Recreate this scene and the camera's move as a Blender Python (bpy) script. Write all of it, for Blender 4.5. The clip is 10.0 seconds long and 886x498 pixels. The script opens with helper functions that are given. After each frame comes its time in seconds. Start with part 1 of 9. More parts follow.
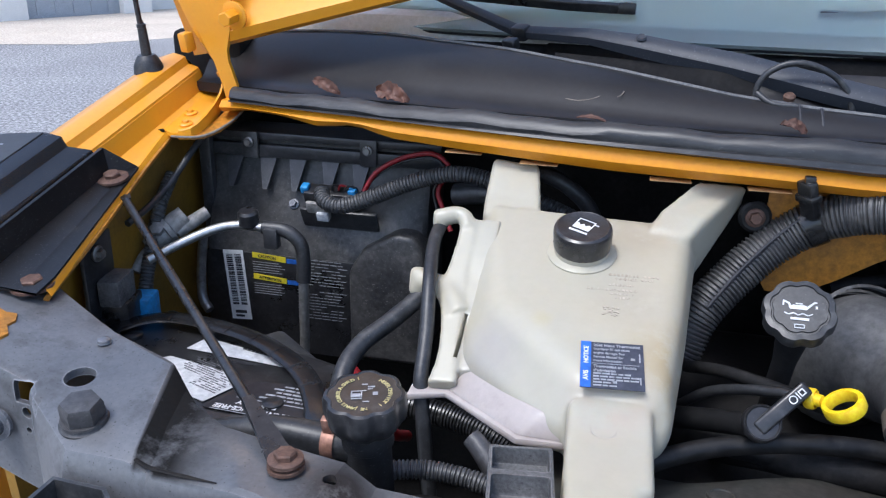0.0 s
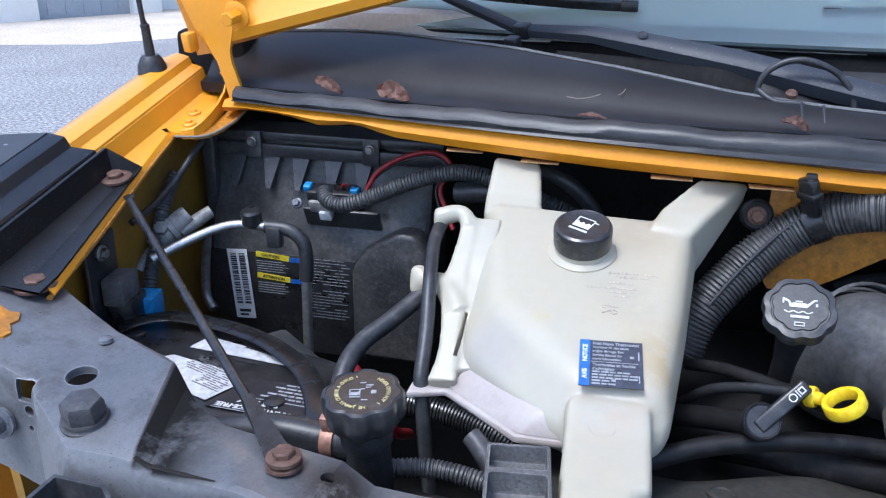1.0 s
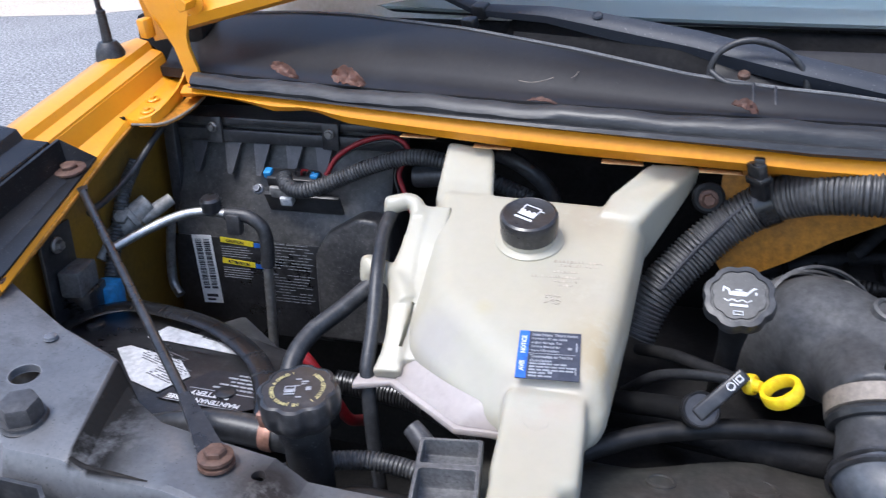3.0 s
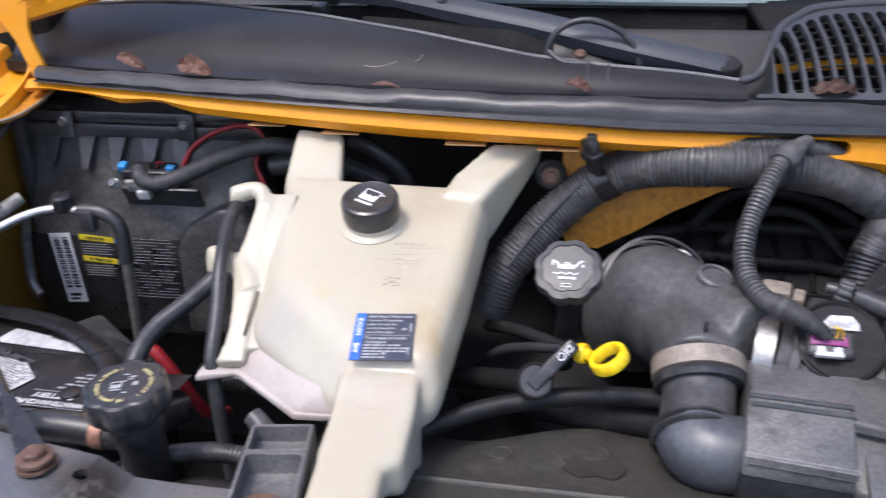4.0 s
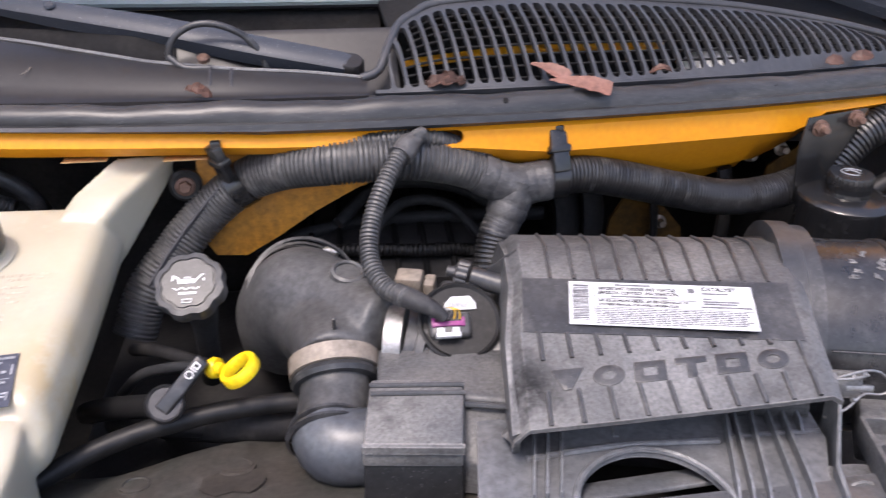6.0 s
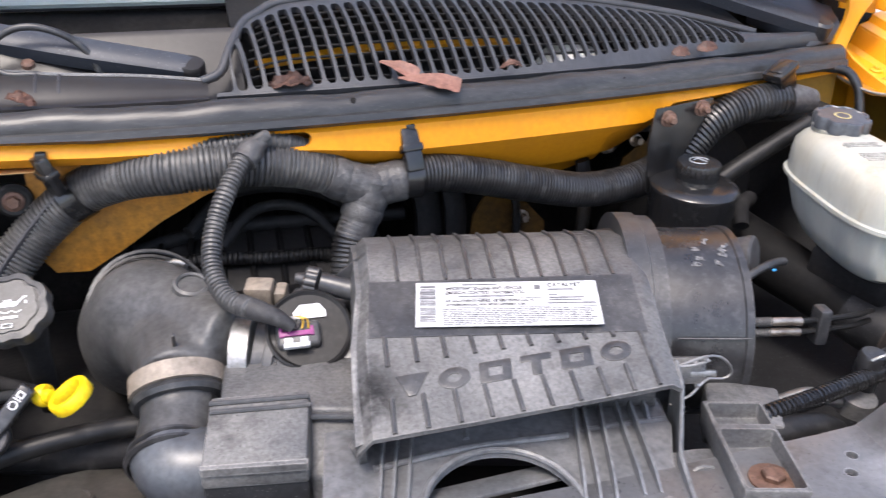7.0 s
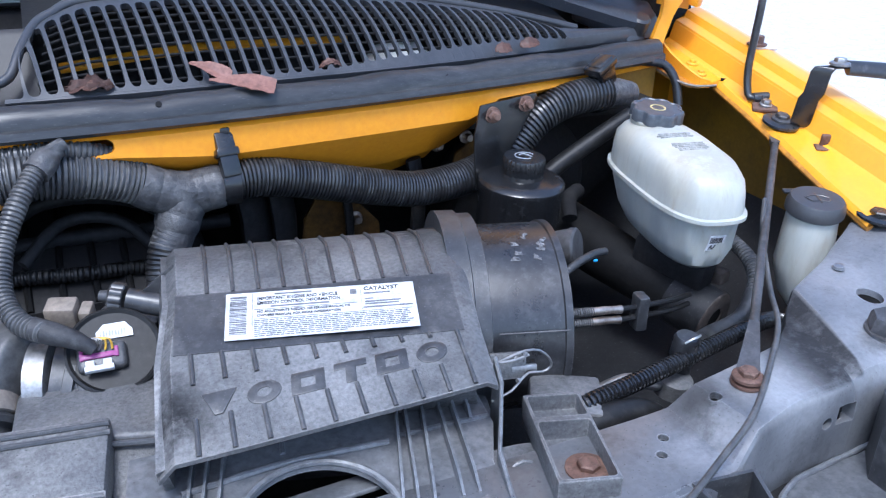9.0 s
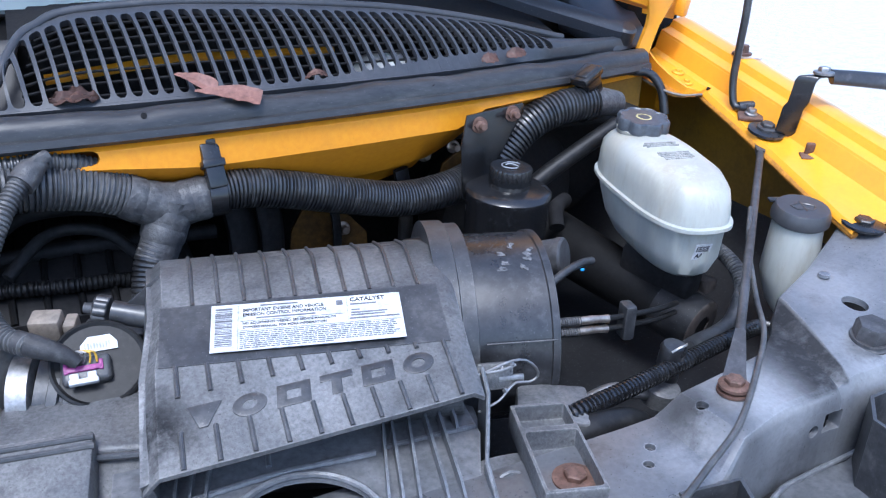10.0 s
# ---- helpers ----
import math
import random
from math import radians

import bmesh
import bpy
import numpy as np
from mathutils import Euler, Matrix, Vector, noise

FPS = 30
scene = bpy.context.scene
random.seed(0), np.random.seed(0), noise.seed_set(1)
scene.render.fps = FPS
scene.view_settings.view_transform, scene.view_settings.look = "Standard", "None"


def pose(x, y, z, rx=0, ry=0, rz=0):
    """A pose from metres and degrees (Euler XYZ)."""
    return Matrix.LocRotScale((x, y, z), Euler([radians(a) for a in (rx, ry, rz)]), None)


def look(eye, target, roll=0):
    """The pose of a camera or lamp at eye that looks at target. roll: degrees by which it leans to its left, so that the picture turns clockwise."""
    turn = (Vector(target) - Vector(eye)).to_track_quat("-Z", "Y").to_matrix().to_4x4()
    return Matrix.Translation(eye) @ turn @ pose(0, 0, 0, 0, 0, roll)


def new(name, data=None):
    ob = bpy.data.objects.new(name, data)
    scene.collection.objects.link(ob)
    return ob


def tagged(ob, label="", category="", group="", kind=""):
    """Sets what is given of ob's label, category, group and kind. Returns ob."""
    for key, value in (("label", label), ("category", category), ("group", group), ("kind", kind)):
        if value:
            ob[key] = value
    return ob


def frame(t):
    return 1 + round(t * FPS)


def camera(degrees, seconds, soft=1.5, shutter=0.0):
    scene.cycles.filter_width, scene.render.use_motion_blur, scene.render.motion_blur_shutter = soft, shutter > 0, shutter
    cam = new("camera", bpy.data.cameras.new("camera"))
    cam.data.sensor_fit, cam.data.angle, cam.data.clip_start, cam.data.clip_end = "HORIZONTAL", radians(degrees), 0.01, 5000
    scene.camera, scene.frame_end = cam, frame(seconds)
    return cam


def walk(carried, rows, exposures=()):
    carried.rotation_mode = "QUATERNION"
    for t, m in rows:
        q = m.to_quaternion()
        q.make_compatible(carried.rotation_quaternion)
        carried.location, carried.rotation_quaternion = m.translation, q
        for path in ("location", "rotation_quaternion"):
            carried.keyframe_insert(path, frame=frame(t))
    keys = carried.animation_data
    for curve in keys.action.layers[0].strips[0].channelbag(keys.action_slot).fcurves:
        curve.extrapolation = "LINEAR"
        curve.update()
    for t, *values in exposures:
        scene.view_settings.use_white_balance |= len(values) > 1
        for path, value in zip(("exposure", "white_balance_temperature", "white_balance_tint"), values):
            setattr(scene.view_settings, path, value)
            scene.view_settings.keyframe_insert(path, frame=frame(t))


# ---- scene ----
# Camera: metres and degrees; x across the vehicle, y towards the windscreen, z up from the ground.
cam = camera(56.31, 10.0, soft=1.2, shutter=0.5)
ROWS = [
    (0, -0.3025, 0.0332, 1.4500, 69.00, -0.99, 13.36),
    (0.5, -0.3014, 0.0334, 1.4503, 68.91, -0.76, 13.78),
    (1, -0.2936, 0.0342, 1.4509, 68.87, -0.60, 13.94),
    (1.5, -0.2859, 0.0392, 1.4520, 68.78, -0.56, 14.19),
    (2, -0.2788, 0.0508, 1.4593, 68.36, -0.19, 14.69),
    (2.2, -0.2753, 0.0534, 1.4641, 67.96, 0.00, 14.96),
    (3.3, -0.2219, 0.0566, 1.4726, 66.13, 0.54, 12.96),
    (3.5, -0.2063, 0.0572, 1.4709, 66.03, 0.63, 11.94),
    (4, -0.1667, 0.0643, 1.4730, 65.36, 0.70, 8.30),
    (4.5, -0.1189, 0.0717, 1.4774, 64.76, 0.56, 3.92),
    (5, -0.0887, 0.0700, 1.4771, 64.64, 0.30, -0.07),
    (5.5, -0.0676, 0.0679, 1.4804, 64.60, -0.10, -4.52),
    (5.7, -0.0614, 0.0708, 1.4773, 64.84, -0.19, -6.46),
    (6.8, -0.0060, 0.0821, 1.4761, 64.91, -0.42, -14.64),
    (7, 0.0038, 0.0823, 1.4751, 64.82, -0.52, -15.99),
    (7.5, 0.0269, 0.0822, 1.4731, 64.52, -0.95, -19.12),
    (8, 0.0462, 0.0816, 1.4716, 64.38, -1.19, -21.90),
    (8.5, 0.0560, 0.0831, 1.4705, 64.54, -1.37, -23.88),
    (9, 0.0559, 0.0806, 1.4723, 64.90, -1.55, -24.85),
    (9.5, 0.0596, 0.0794, 1.4721, 65.23, -1.68, -25.41),
    (10, 0.0595, 0.0797, 1.4737, 65.51, -1.54, -25.55),
]
walk(cam, [(t, pose(x, y, z, rx, ry, rz)) for t, x, y, z, rx, ry, rz in ROWS], [(0, 0.76, 5780, 10), (1, 0.95, 5480, 10), (2.2, 0.95, 5530, 10), (3.5, 1.01, 6080, 13), (4.5, 1.08, 6380, 18), (5.5, 1.18, 6730, 20), (7, 1.48, 6680, 14), (7.5, 1.45, 5930, 11), (8.5, 1.34, 5340, 10), (10, 1.26, 5300, 10)])

# ---- light ----
world = bpy.data.worlds.new("sky")
scene.world = world
world.use_nodes = True
wn = world.node_tree.nodes
sky = wn.new("ShaderNodeTexSky")
sky.sky_type, sky.sun_disc = "NISHITA", False
SUN_UP, SUN_ROUND = radians(64), radians(215)
sky.sun_elevation, sky.sun_rotation = SUN_UP, SUN_ROUND
sky.air_density, sky.dust_density, sky.ozone_density = 1.0, 2.6, 1.0
world.node_tree.links.new(sky.outputs[0], wn["Background"].inputs[0])
wn["Background"].inputs[1].default_value = 0.16
sun = new("sun", bpy.data.lights.new("sun", "SUN"))
sun.data.energy, sun.data.angle, sun.data.color = 1.3, radians(14), (1.0, 0.96, 0.9)
# the sun stands where the sky's sun_rotation puts it (0 is +y, clockwise from above)
sun_way = Vector((math.sin(SUN_ROUND) * math.cos(SUN_UP), math.cos(SUN_ROUND) * math.cos(SUN_UP), math.sin(SUN_UP)))
sun.matrix_world = look(sun_way * 20, (0, 0, 0))


# ---- materials ----
def material(name, color, rough=0.5, metal=0.0, second=None, blotch=9.0, grain=160.0, amount=0.35, bump=0.08, coat=0.0,
             spread=(0.35, 0.7), soft=0.0, vary=0.0, scuff=None, scuffs=0.0, specks=0.0, spec=0.5, stretch=(1, 1, 1), wave=0.0, edges=0.0, mottle=0.28, stains_and_sheen=(), bands=(), speck=520.0):
    """A principled surface: color to second in blotches, worn patches of scuff, fine specks of dust, grain and relief."""
    m = bpy.data.materials.new(name)
    m.use_nodes = True
    n, l = m.node_tree.nodes, m.node_tree.links
    b = n["Principled BSDF"]
    where, scaled = n.new("ShaderNodeTexCoord"), n.new("ShaderNodeMapping")
    scaled.inputs["Scale"].default_value = stretch
    l.new(where.outputs["Object"], scaled.inputs["Vector"])

    def noise(scale, detail, rough_=0.62):
        tex = n.new("ShaderNodeTexNoise")
        tex.inputs["Scale"].default_value, tex.inputs["Detail"].default_value, tex.inputs["Roughness"].default_value = scale, detail, rough_
        l.new(scaled.outputs[0], tex.inputs["Vector"])
        return tex.outputs["Fac"]

    def window(value, low, high, top):
        r = n.new("ShaderNodeMapRange")
        r.inputs["From Min"].default_value, r.inputs["From Max"].default_value, r.inputs["To Max"].default_value = low, high, top
        l.new(value, r.inputs["Value"])
        return r.outputs[0]

    def blend(a, c, factor, how="MIX"):
        x = n.new("ShaderNodeMix")
        x.data_type, x.blend_type = "RGBA", how
        for name_, v in (("A", a), ("B", c), ("Factor", factor)):
            if isinstance(v, bpy.types.NodeSocket):
                l.new(v, x.inputs[name_])
            else:
                x.inputs[name_].default_value = v if name_ == "Factor" else (*v, 1)
        return x.outputs["Result"]

    big, fine = noise(blotch, 6.0), noise(grain, 3.0)
    strong = window(big, *spread, amount)
    out = blend(color, second or [c * 0.7 for c in color], strong)
    worn = None
    if scuffs:
        worn = window(noise(blotch * 3.1, 9.0, 0.72), 0.52, 0.70, scuffs)
        out = blend(out, scuff or [min(1, c * 2.2) for c in color], worn)
    if edges:
        soft_n, flat_n, dot = n.new("ShaderNodeBevel"), n.new("ShaderNodeNewGeometry"), n.new("ShaderNodeVectorMath")
        soft_n.samples, dot.operation = 4, "DOT_PRODUCT"
        soft_n.inputs["Radius"].default_value = 0.0022
        l.new(soft_n.outputs[0], dot.inputs[0])
        l.new(flat_n.outputs["Normal"], dot.inputs[1])
        rim = n.new("ShaderNodeMath")
        rim.operation = "MULTIPLY"
        l.new(window(dot.outputs["Value"], 0.985, 0.86, edges), rim.inputs[0])
        l.new(window(noise(blotch * 2.3, 5.0), 0.36, 0.58, 1.0), rim.inputs[1])
        out = blend(out, [min(1, c * 2.0) for c in (second or color)], rim.outputs[0])
    if specks:
        out = blend(out, scuff or (0.4, 0.4, 0.4), window(noise(speck, 1.0), 0.69 if speck > 99 else 0.58, 0.74 if speck > 99 else 0.66, specks))
    dull = None

    def math2(how, a, c):
        x = n.new("ShaderNodeMath")
        x.operation = how
        l.new(a, x.inputs[0])
        l.new(c, x.inputs[1])
        return x.outputs[0]

    def vector2(how, a, c):
        x = n.new("ShaderNodeVectorMath")
        x.operation = how
        l.new(a, x.inputs[0])
        if c is not None:
            x.inputs[1].default_value = c
        return x.outputs["Vector" if how == "SUBTRACT" else "Value"]

    marks = []
    for centre, radius, tint, strength, size in stains_and_sheen:
        far = vector2("LENGTH", vector2("SUBTRACT", where.outputs["Object"], centre), None)
        edge = (0.36, 0.48) if size < 40 else (0.47, 0.58)
        marks.append((tint, math2("MULTIPLY", window(far, radius, radius * 0.35, 1.0), window(noise(size, 8.0, 0.7), *edge, strength))))
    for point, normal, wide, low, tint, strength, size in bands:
        # dirt plus painted shade: starts sharply at a crest and thins out away from it
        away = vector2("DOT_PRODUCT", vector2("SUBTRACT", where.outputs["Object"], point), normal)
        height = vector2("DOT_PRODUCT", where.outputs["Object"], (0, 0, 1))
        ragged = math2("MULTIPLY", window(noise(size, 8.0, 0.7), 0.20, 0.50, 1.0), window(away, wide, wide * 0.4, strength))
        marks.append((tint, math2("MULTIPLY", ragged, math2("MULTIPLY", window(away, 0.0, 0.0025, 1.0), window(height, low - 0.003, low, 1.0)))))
    for tint, mask in marks:
        out = blend(out, tint, mask)
        if max(tint) < 0.03:
            dull = math2("MAXIMUM", dull, mask) if dull else mask
    out = blend(out, window(fine, 0.32, 0.68, 1.0), mottle, "OVERLAY")
    if vary:
        info, hue = n.new("ShaderNodeObjectInfo"), n.new("ShaderNodeHueSaturation")
        span = n.new("ShaderNodeMapRange")
        span.inputs["To Min"].default_value, span.inputs["To Max"].default_value = 1 - vary, 1 + vary
        l.new(info.outputs["Random"], span.inputs["Value"])
        l.new(span.outputs[0], hue.inputs["Value"])
        l.new(out, hue.inputs["Color"])
        out = hue.outputs["Color"]
    l.new(out, b.inputs["Base Color"])
    total = strong
    if worn:
        add = n.new("ShaderNodeMath")
        l.new(strong, add.inputs[0])
        l.new(worn, add.inputs[1])
        total = add.outputs[0]
    rr = n.new("ShaderNodeMapRange")
    rr.inputs["To Min"].default_value, rr.inputs["To Max"].default_value = rough, min(1.0, rough + 0.17)
    l.new(total, rr.inputs["Value"])
    b.inputs["Specular IOR Level"].default_value = spec
    if dull:
        # caked dirt, and painted shade with it, takes the shine away
        matte, sheen = n.new("ShaderNodeMath"), n.new("ShaderNodeMapRange")
        matte.operation = "MULTIPLY_ADD"
        matte.inputs[1].default_value = 0.45
        l.new(dull, matte.inputs[0])
        l.new(rr.outputs[0], matte.inputs[2])
        l.new(matte.outputs[0], b.inputs["Roughness"])
        sheen.inputs["To Min"].default_value, sheen.inputs["To Max"].default_value = spec, 0.12
        l.new(dull, sheen.inputs["Value"])
        l.new(sheen.outputs[0], b.inputs["Specular IOR Level"])
    else:
        l.new(rr.outputs[0], b.inputs["Roughness"])
    b.inputs["Metallic"].default_value = metal
    b.inputs["Coat Weight"].default_value = coat
    b.inputs["Coat Roughness"].default_value = 0.10
    if soft:
        b.inputs["Subsurface Weight"].default_value = soft
        b.inputs["Subsurface Radius"].default_value = (0.02, 0.018, 0.012)
        b.inputs["Subsurface Scale"].default_value = 0.5
    normal = None
    for height, strength, distance in ((fine, bump, 0.002), (big, wave, 0.012)):
        if strength:
            relief = n.new("ShaderNodeBump")
            relief.inputs["Strength"].default_value, relief.inputs["Distance"].default_value = strength, distance
            l.new(height, relief.inputs["Height"])
            if normal:
                l.new(normal, relief.inputs["Normal"])
            normal = relief.outputs[0]
    if normal:
        l.new(normal, b.inputs["Normal"])
    return m


YELLOW = material("yellow_paint", (0.80, 0.340, 0.011), 0.33, second=(0.68, 0.275, 0.013), blotch=4, amount=0.3, bump=0.01, coat=0.42, scuff=(0.36, 0.18, 0.05), scuffs=0.10, specks=0.2, mottle=0.03)
# darker, duller copy of the body yellow, for the firewall flange
YELLOW_FLAT = material("flat_yellow_paint", (0.70, 0.275, 0.008), 0.46, second=(0.62, 0.235, 0.010), blotch=4, amount=0.35, bump=0.02, coat=0.05, scuff=(0.36, 0.18, 0.05), scuffs=0.12, specks=0.2, spec=0.35, mottle=0.08)
# yellow darkened to brown in place of the shade behind the engine
YELLOW_SHADED = material("shaded_yellow_paint", (0.125, 0.062, 0.010), 0.5, second=(0.045, 0.028, 0.012), blotch=16, amount=0.9, bump=0.06, scuff=(0.03, 0.022, 0.014), scuffs=0.6, spec=0.3)
# dusty yellow, with the shade under the rail added to the colour
YELLOW_DUSTY_SHADED = material("dusty_shaded_yellow_paint", (0.30, 0.155, 0.014), 0.45, second=(0.12, 0.080, 0.026), blotch=7, amount=0.8, bump=0.03, scuff=(0.07, 0.05, 0.03), scuffs=0.4, mottle=0.10)
PLASTIC = material("black_plastic", (0.022, 0.023, 0.026), 0.33, second=(0.070, 0.069, 0.069), blotch=14, amount=0.6, bump=0.12, scuff=(0.16, 0.155, 0.15), scuffs=0.35, specks=0.4, spec=0.6, edges=0.4)
DUSTY_LOOK = dict(rough=0.40, second=(0.172, 0.168, 0.162), blotch=11, amount=0.75, bump=0.30, scuff=(0.020, 0.020, 0.0205), scuffs=0.75, specks=0.7, spec=0.55, edges=0.5, wave=0.12, grain=330)
DUSTY = material("dusty_grey_plastic", (0.066, 0.068, 0.072), **DUSTY_LOOK)
COVER = material("dusty_grey_cover", (0.066, 0.068, 0.072), stains_and_sheen=(((0.082, 0.560, 1.130), 0.045, (0.015, 0.015, 0.016), 0.85, 12.0), ((0.100, 0.640, 1.160), 0.035, (0.019, 0.019, 0.020), 0.6, 18.0), ((0.315, 0.690, 1.182), 0.050, (0.020, 0.0195, 0.019), 0.7, 24.0),
                 ((0.20, 0.725, 1.18), 0.075, (0.022, 0.020, 0.019), 0.6, 30.0), ((0.200, 0.560, 1.14), 0.060, (0.235, 0.235, 0.235), 0.45, 38.0)), **DUSTY_LOOK)
SMOOTH = material("smooth_black_plastic", (0.013, 0.013, 0.0145), 0.26, second=(0.045, 0.045, 0.047), blotch=20, amount=0.45, bump=0.05, scuff=(0.13, 0.13, 0.13), scuffs=0.28, specks=0.3, spec=0.6, edges=0.35)
COWL = material("weathered_cowl_plastic", (0.0125, 0.0116, 0.0120), 0.34, second=(0.020, 0.0185, 0.0188), blotch=5, amount=0.6, bump=0.03, scuff=(0.045, 0.043, 0.042), scuffs=0.2, specks=0.3, spec=0.42, mottle=0.16)
TRAY = material("grey_tray_plastic", (0.045, 0.046, 0.050), 0.36, second=(0.030, 0.029, 0.030), blotch=7, amount=0.6, bump=0.03, scuff=(0.07, 0.066, 0.062), scuffs=0.25, specks=0.3, spec=0.5, mottle=0.12)
RUBBER = material("black_rubber", (0.019, 0.020, 0.022), 0.38, second=(0.055, 0.055, 0.057), blotch=20, amount=0.5, bump=0.10, scuff=(0.13, 0.13, 0.125), scuffs=0.35, specks=0.45, spec=0.55)
SEAL = material("weathered_seal_rubber", (0.021, 0.0215, 0.0230), 0.36, second=(0.048, 0.048, 0.049), blotch=10, amount=0.7, bump=0.14, scuff=(0.085, 0.085, 0.084), scuffs=0.4, specks=0.6, spec=0.5, stretch=(0.35, 1.6, 1.6))
BLOWER = material("dusty_black_plastic", (0.028, 0.0285, 0.030), 0.36, second=(0.105, 0.102, 0.098), blotch=10, amount=0.85, bump=0.15, scuff=(0.19, 0.18, 0.165), scuffs=0.4, specks=0.7, spec=0.5, edges=0.5, wave=0.1)
SPECKLED = material("speckled_black_plastic", (0.0085, 0.0087, 0.0098), 0.30, second=(0.018, 0.018, 0.019), blotch=14, amount=0.5, bump=0.03, scuff=(0.20, 0.20, 0.19), scuffs=0.06, specks=0.6, speck=700.0, spec=0.38, mottle=0.1)
GLOSS = material("glossy_black_plastic", (0.009, 0.009, 0.0098), 0.20, second=(0.020, 0.020, 0.021), blotch=14, amount=0.5, bump=0.03, scuff=(0.07, 0.068, 0.065), scuffs=0.15, specks=0.25, spec=0.6)
CONDUIT = material("grey_conduit", (0.038, 0.039, 0.042), 0.36, second=(0.105, 0.103, 0.099), blotch=16, amount=0.75, bump=0.05, scuff=(0.18, 0.175, 0.165), scuffs=0.4, spec=0.5)
TAPE = material("grey_tape", (0.033, 0.033, 0.036), 0.45, second=(0.10, 0.098, 0.096), blotch=30, amount=0.7, bump=0.5, scuff=(0.20, 0.20, 0.19), scuffs=0.4, wave=0.3)
TAPE_BLACK = material("black_cloth_tape", (0.024, 0.024, 0.026), 0.55, second=(0.06, 0.06, 0.062), blotch=35, amount=0.7, bump=0.35, scuff=(0.12, 0.12, 0.12), scuffs=0.35, spec=0.35)
STEEL_BLACK = material("black_painted_steel", (0.072, 0.078, 0.092), 0.24, second=(0.185, 0.19, 0.20), blotch=7, amount=0.75, bump=0.05, coat=0.35, scuff=(0.024, 0.022, 0.020), scuffs=0.8, specks=0.75, spec=0.7, edges=0.55, wave=0.06)
BEAM = material("scuffed_black_steel", (0.080, 0.083, 0.090), 0.26, second=(0.185, 0.188, 0.195), blotch=5, amount=0.75, bump=0.05, scuff=(0.022, 0.021, 0.020), scuffs=0.7, specks=0.8, spec=0.55, edges=0.6, wave=0.12, mottle=0.11, grain=230,
                # bands darken both slopes, for dirt and for facing away from the sky
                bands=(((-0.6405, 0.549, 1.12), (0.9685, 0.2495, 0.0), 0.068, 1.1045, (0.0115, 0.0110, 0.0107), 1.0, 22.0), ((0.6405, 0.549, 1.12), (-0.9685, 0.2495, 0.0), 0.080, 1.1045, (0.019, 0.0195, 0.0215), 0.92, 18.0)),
                stains_and_sheen=[((-0.470, 0.465, 1.095), 0.040, (0.024, 0.018, 0.015), 0.9, 18.0), ((0.470, 0.470, 1.095), 0.035, (0.020, 0.0195, 0.019), 0.7, 18.0), ((-0.586, 0.474, 1.108), 0.016, (0.30, 0.30, 0.30), 0.6, 130.0),
                   # last four pale spots paint the driver side's whitish sheen into the colour
                   ((-0.545, 0.470, 1.108), 0.030, (0.16, 0.15, 0.14), 0.4, 45.0), ((-0.505, 0.47, 1.108), 0.022, (0.12, 0.08, 0.06), 0.4, 60.0), ((-0.465, 0.45, 1.09), 0.030, (0.20, 0.19, 0.18), 0.5, 130.0), ((0.660, 0.460, 1.105), 0.060, (0.27, 0.275, 0.285), 0.6, 16.0), ((0.535, 0.462, 1.107), 0.055, (0.30, 0.305, 0.315), 0.7, 9.0), ((0.700, 0.555, 1.127), 0.060, (0.26, 0.265, 0.275), 0.5, 16.0), ((0.450, 0.440, 1.087), 0.040, (0.27, 0.275, 0.285), 0.5, 14.0)])
GALV = material("dull_steel", (0.36, 0.36, 0.36), 0.38, metal=0.85, second=(0.2, 0.19, 0.18), blotch=40, amount=0.7, scuff=(0.14, 0.11, 0.09), scuffs=0.5)
ALU = material("aluminium", (0.60, 0.60, 0.58), 0.38, metal=0.9, second=(0.45, 0.44, 0.42), blotch=40, amount=0.6)
RUST = material("rusty_steel", (0.105, 0.055, 0.039), 0.55, metal=0.3, second=(0.17, 0.105, 0.078), blotch=60, amount=0.9, bump=0.4, scuff=(0.045, 0.030, 0.024), scuffs=0.6)
TANK = material("yellowed_white_plastic", (0.430, 0.410, 0.334), 0.28, second=(0.425, 0.375, 0.265), blotch=4.5, amount=0.75, bump=0.012, soft=0.3, scuff=(0.36, 0.31, 0.23), scuffs=0.08, grain=90, mottle=0.02,
                stains_and_sheen=(((-0.245, 0.640, 1.125), 0.060, (0.37, 0.285, 0.155), 0.75, 14.0), ((-0.285, 0.800, 1.190), 0.050, (0.36, 0.30, 0.21), 0.6, 16.0), ((-0.362, 0.668, 1.150), 0.012, (0.44, 0.39, 0.24), 0.5, 30.0),
                        ((-0.290, 0.700, 1.155), 0.045, (0.36, 0.31, 0.235), 0.35, 34.0), ((-0.405, 0.650, 1.120), 0.040, (0.34, 0.31, 0.295), 0.45, 18.0), ((-0.300, 0.595, 1.115), 0.045, (0.43, 0.345, 0.27), 0.5, 16.0)))
# white plastic darkened for grime and for the shade on the ledge
TANK_DIRTY_SHADED = material("grimy_shaded_white_plastic", (0.45, 0.405, 0.375), 0.42, second=(0.34, 0.285, 0.26), blotch=9, amount=0.7, bump=0.03, soft=0.15, scuff=(0.20, 0.15, 0.13), scuffs=0.25, mottle=0.03)
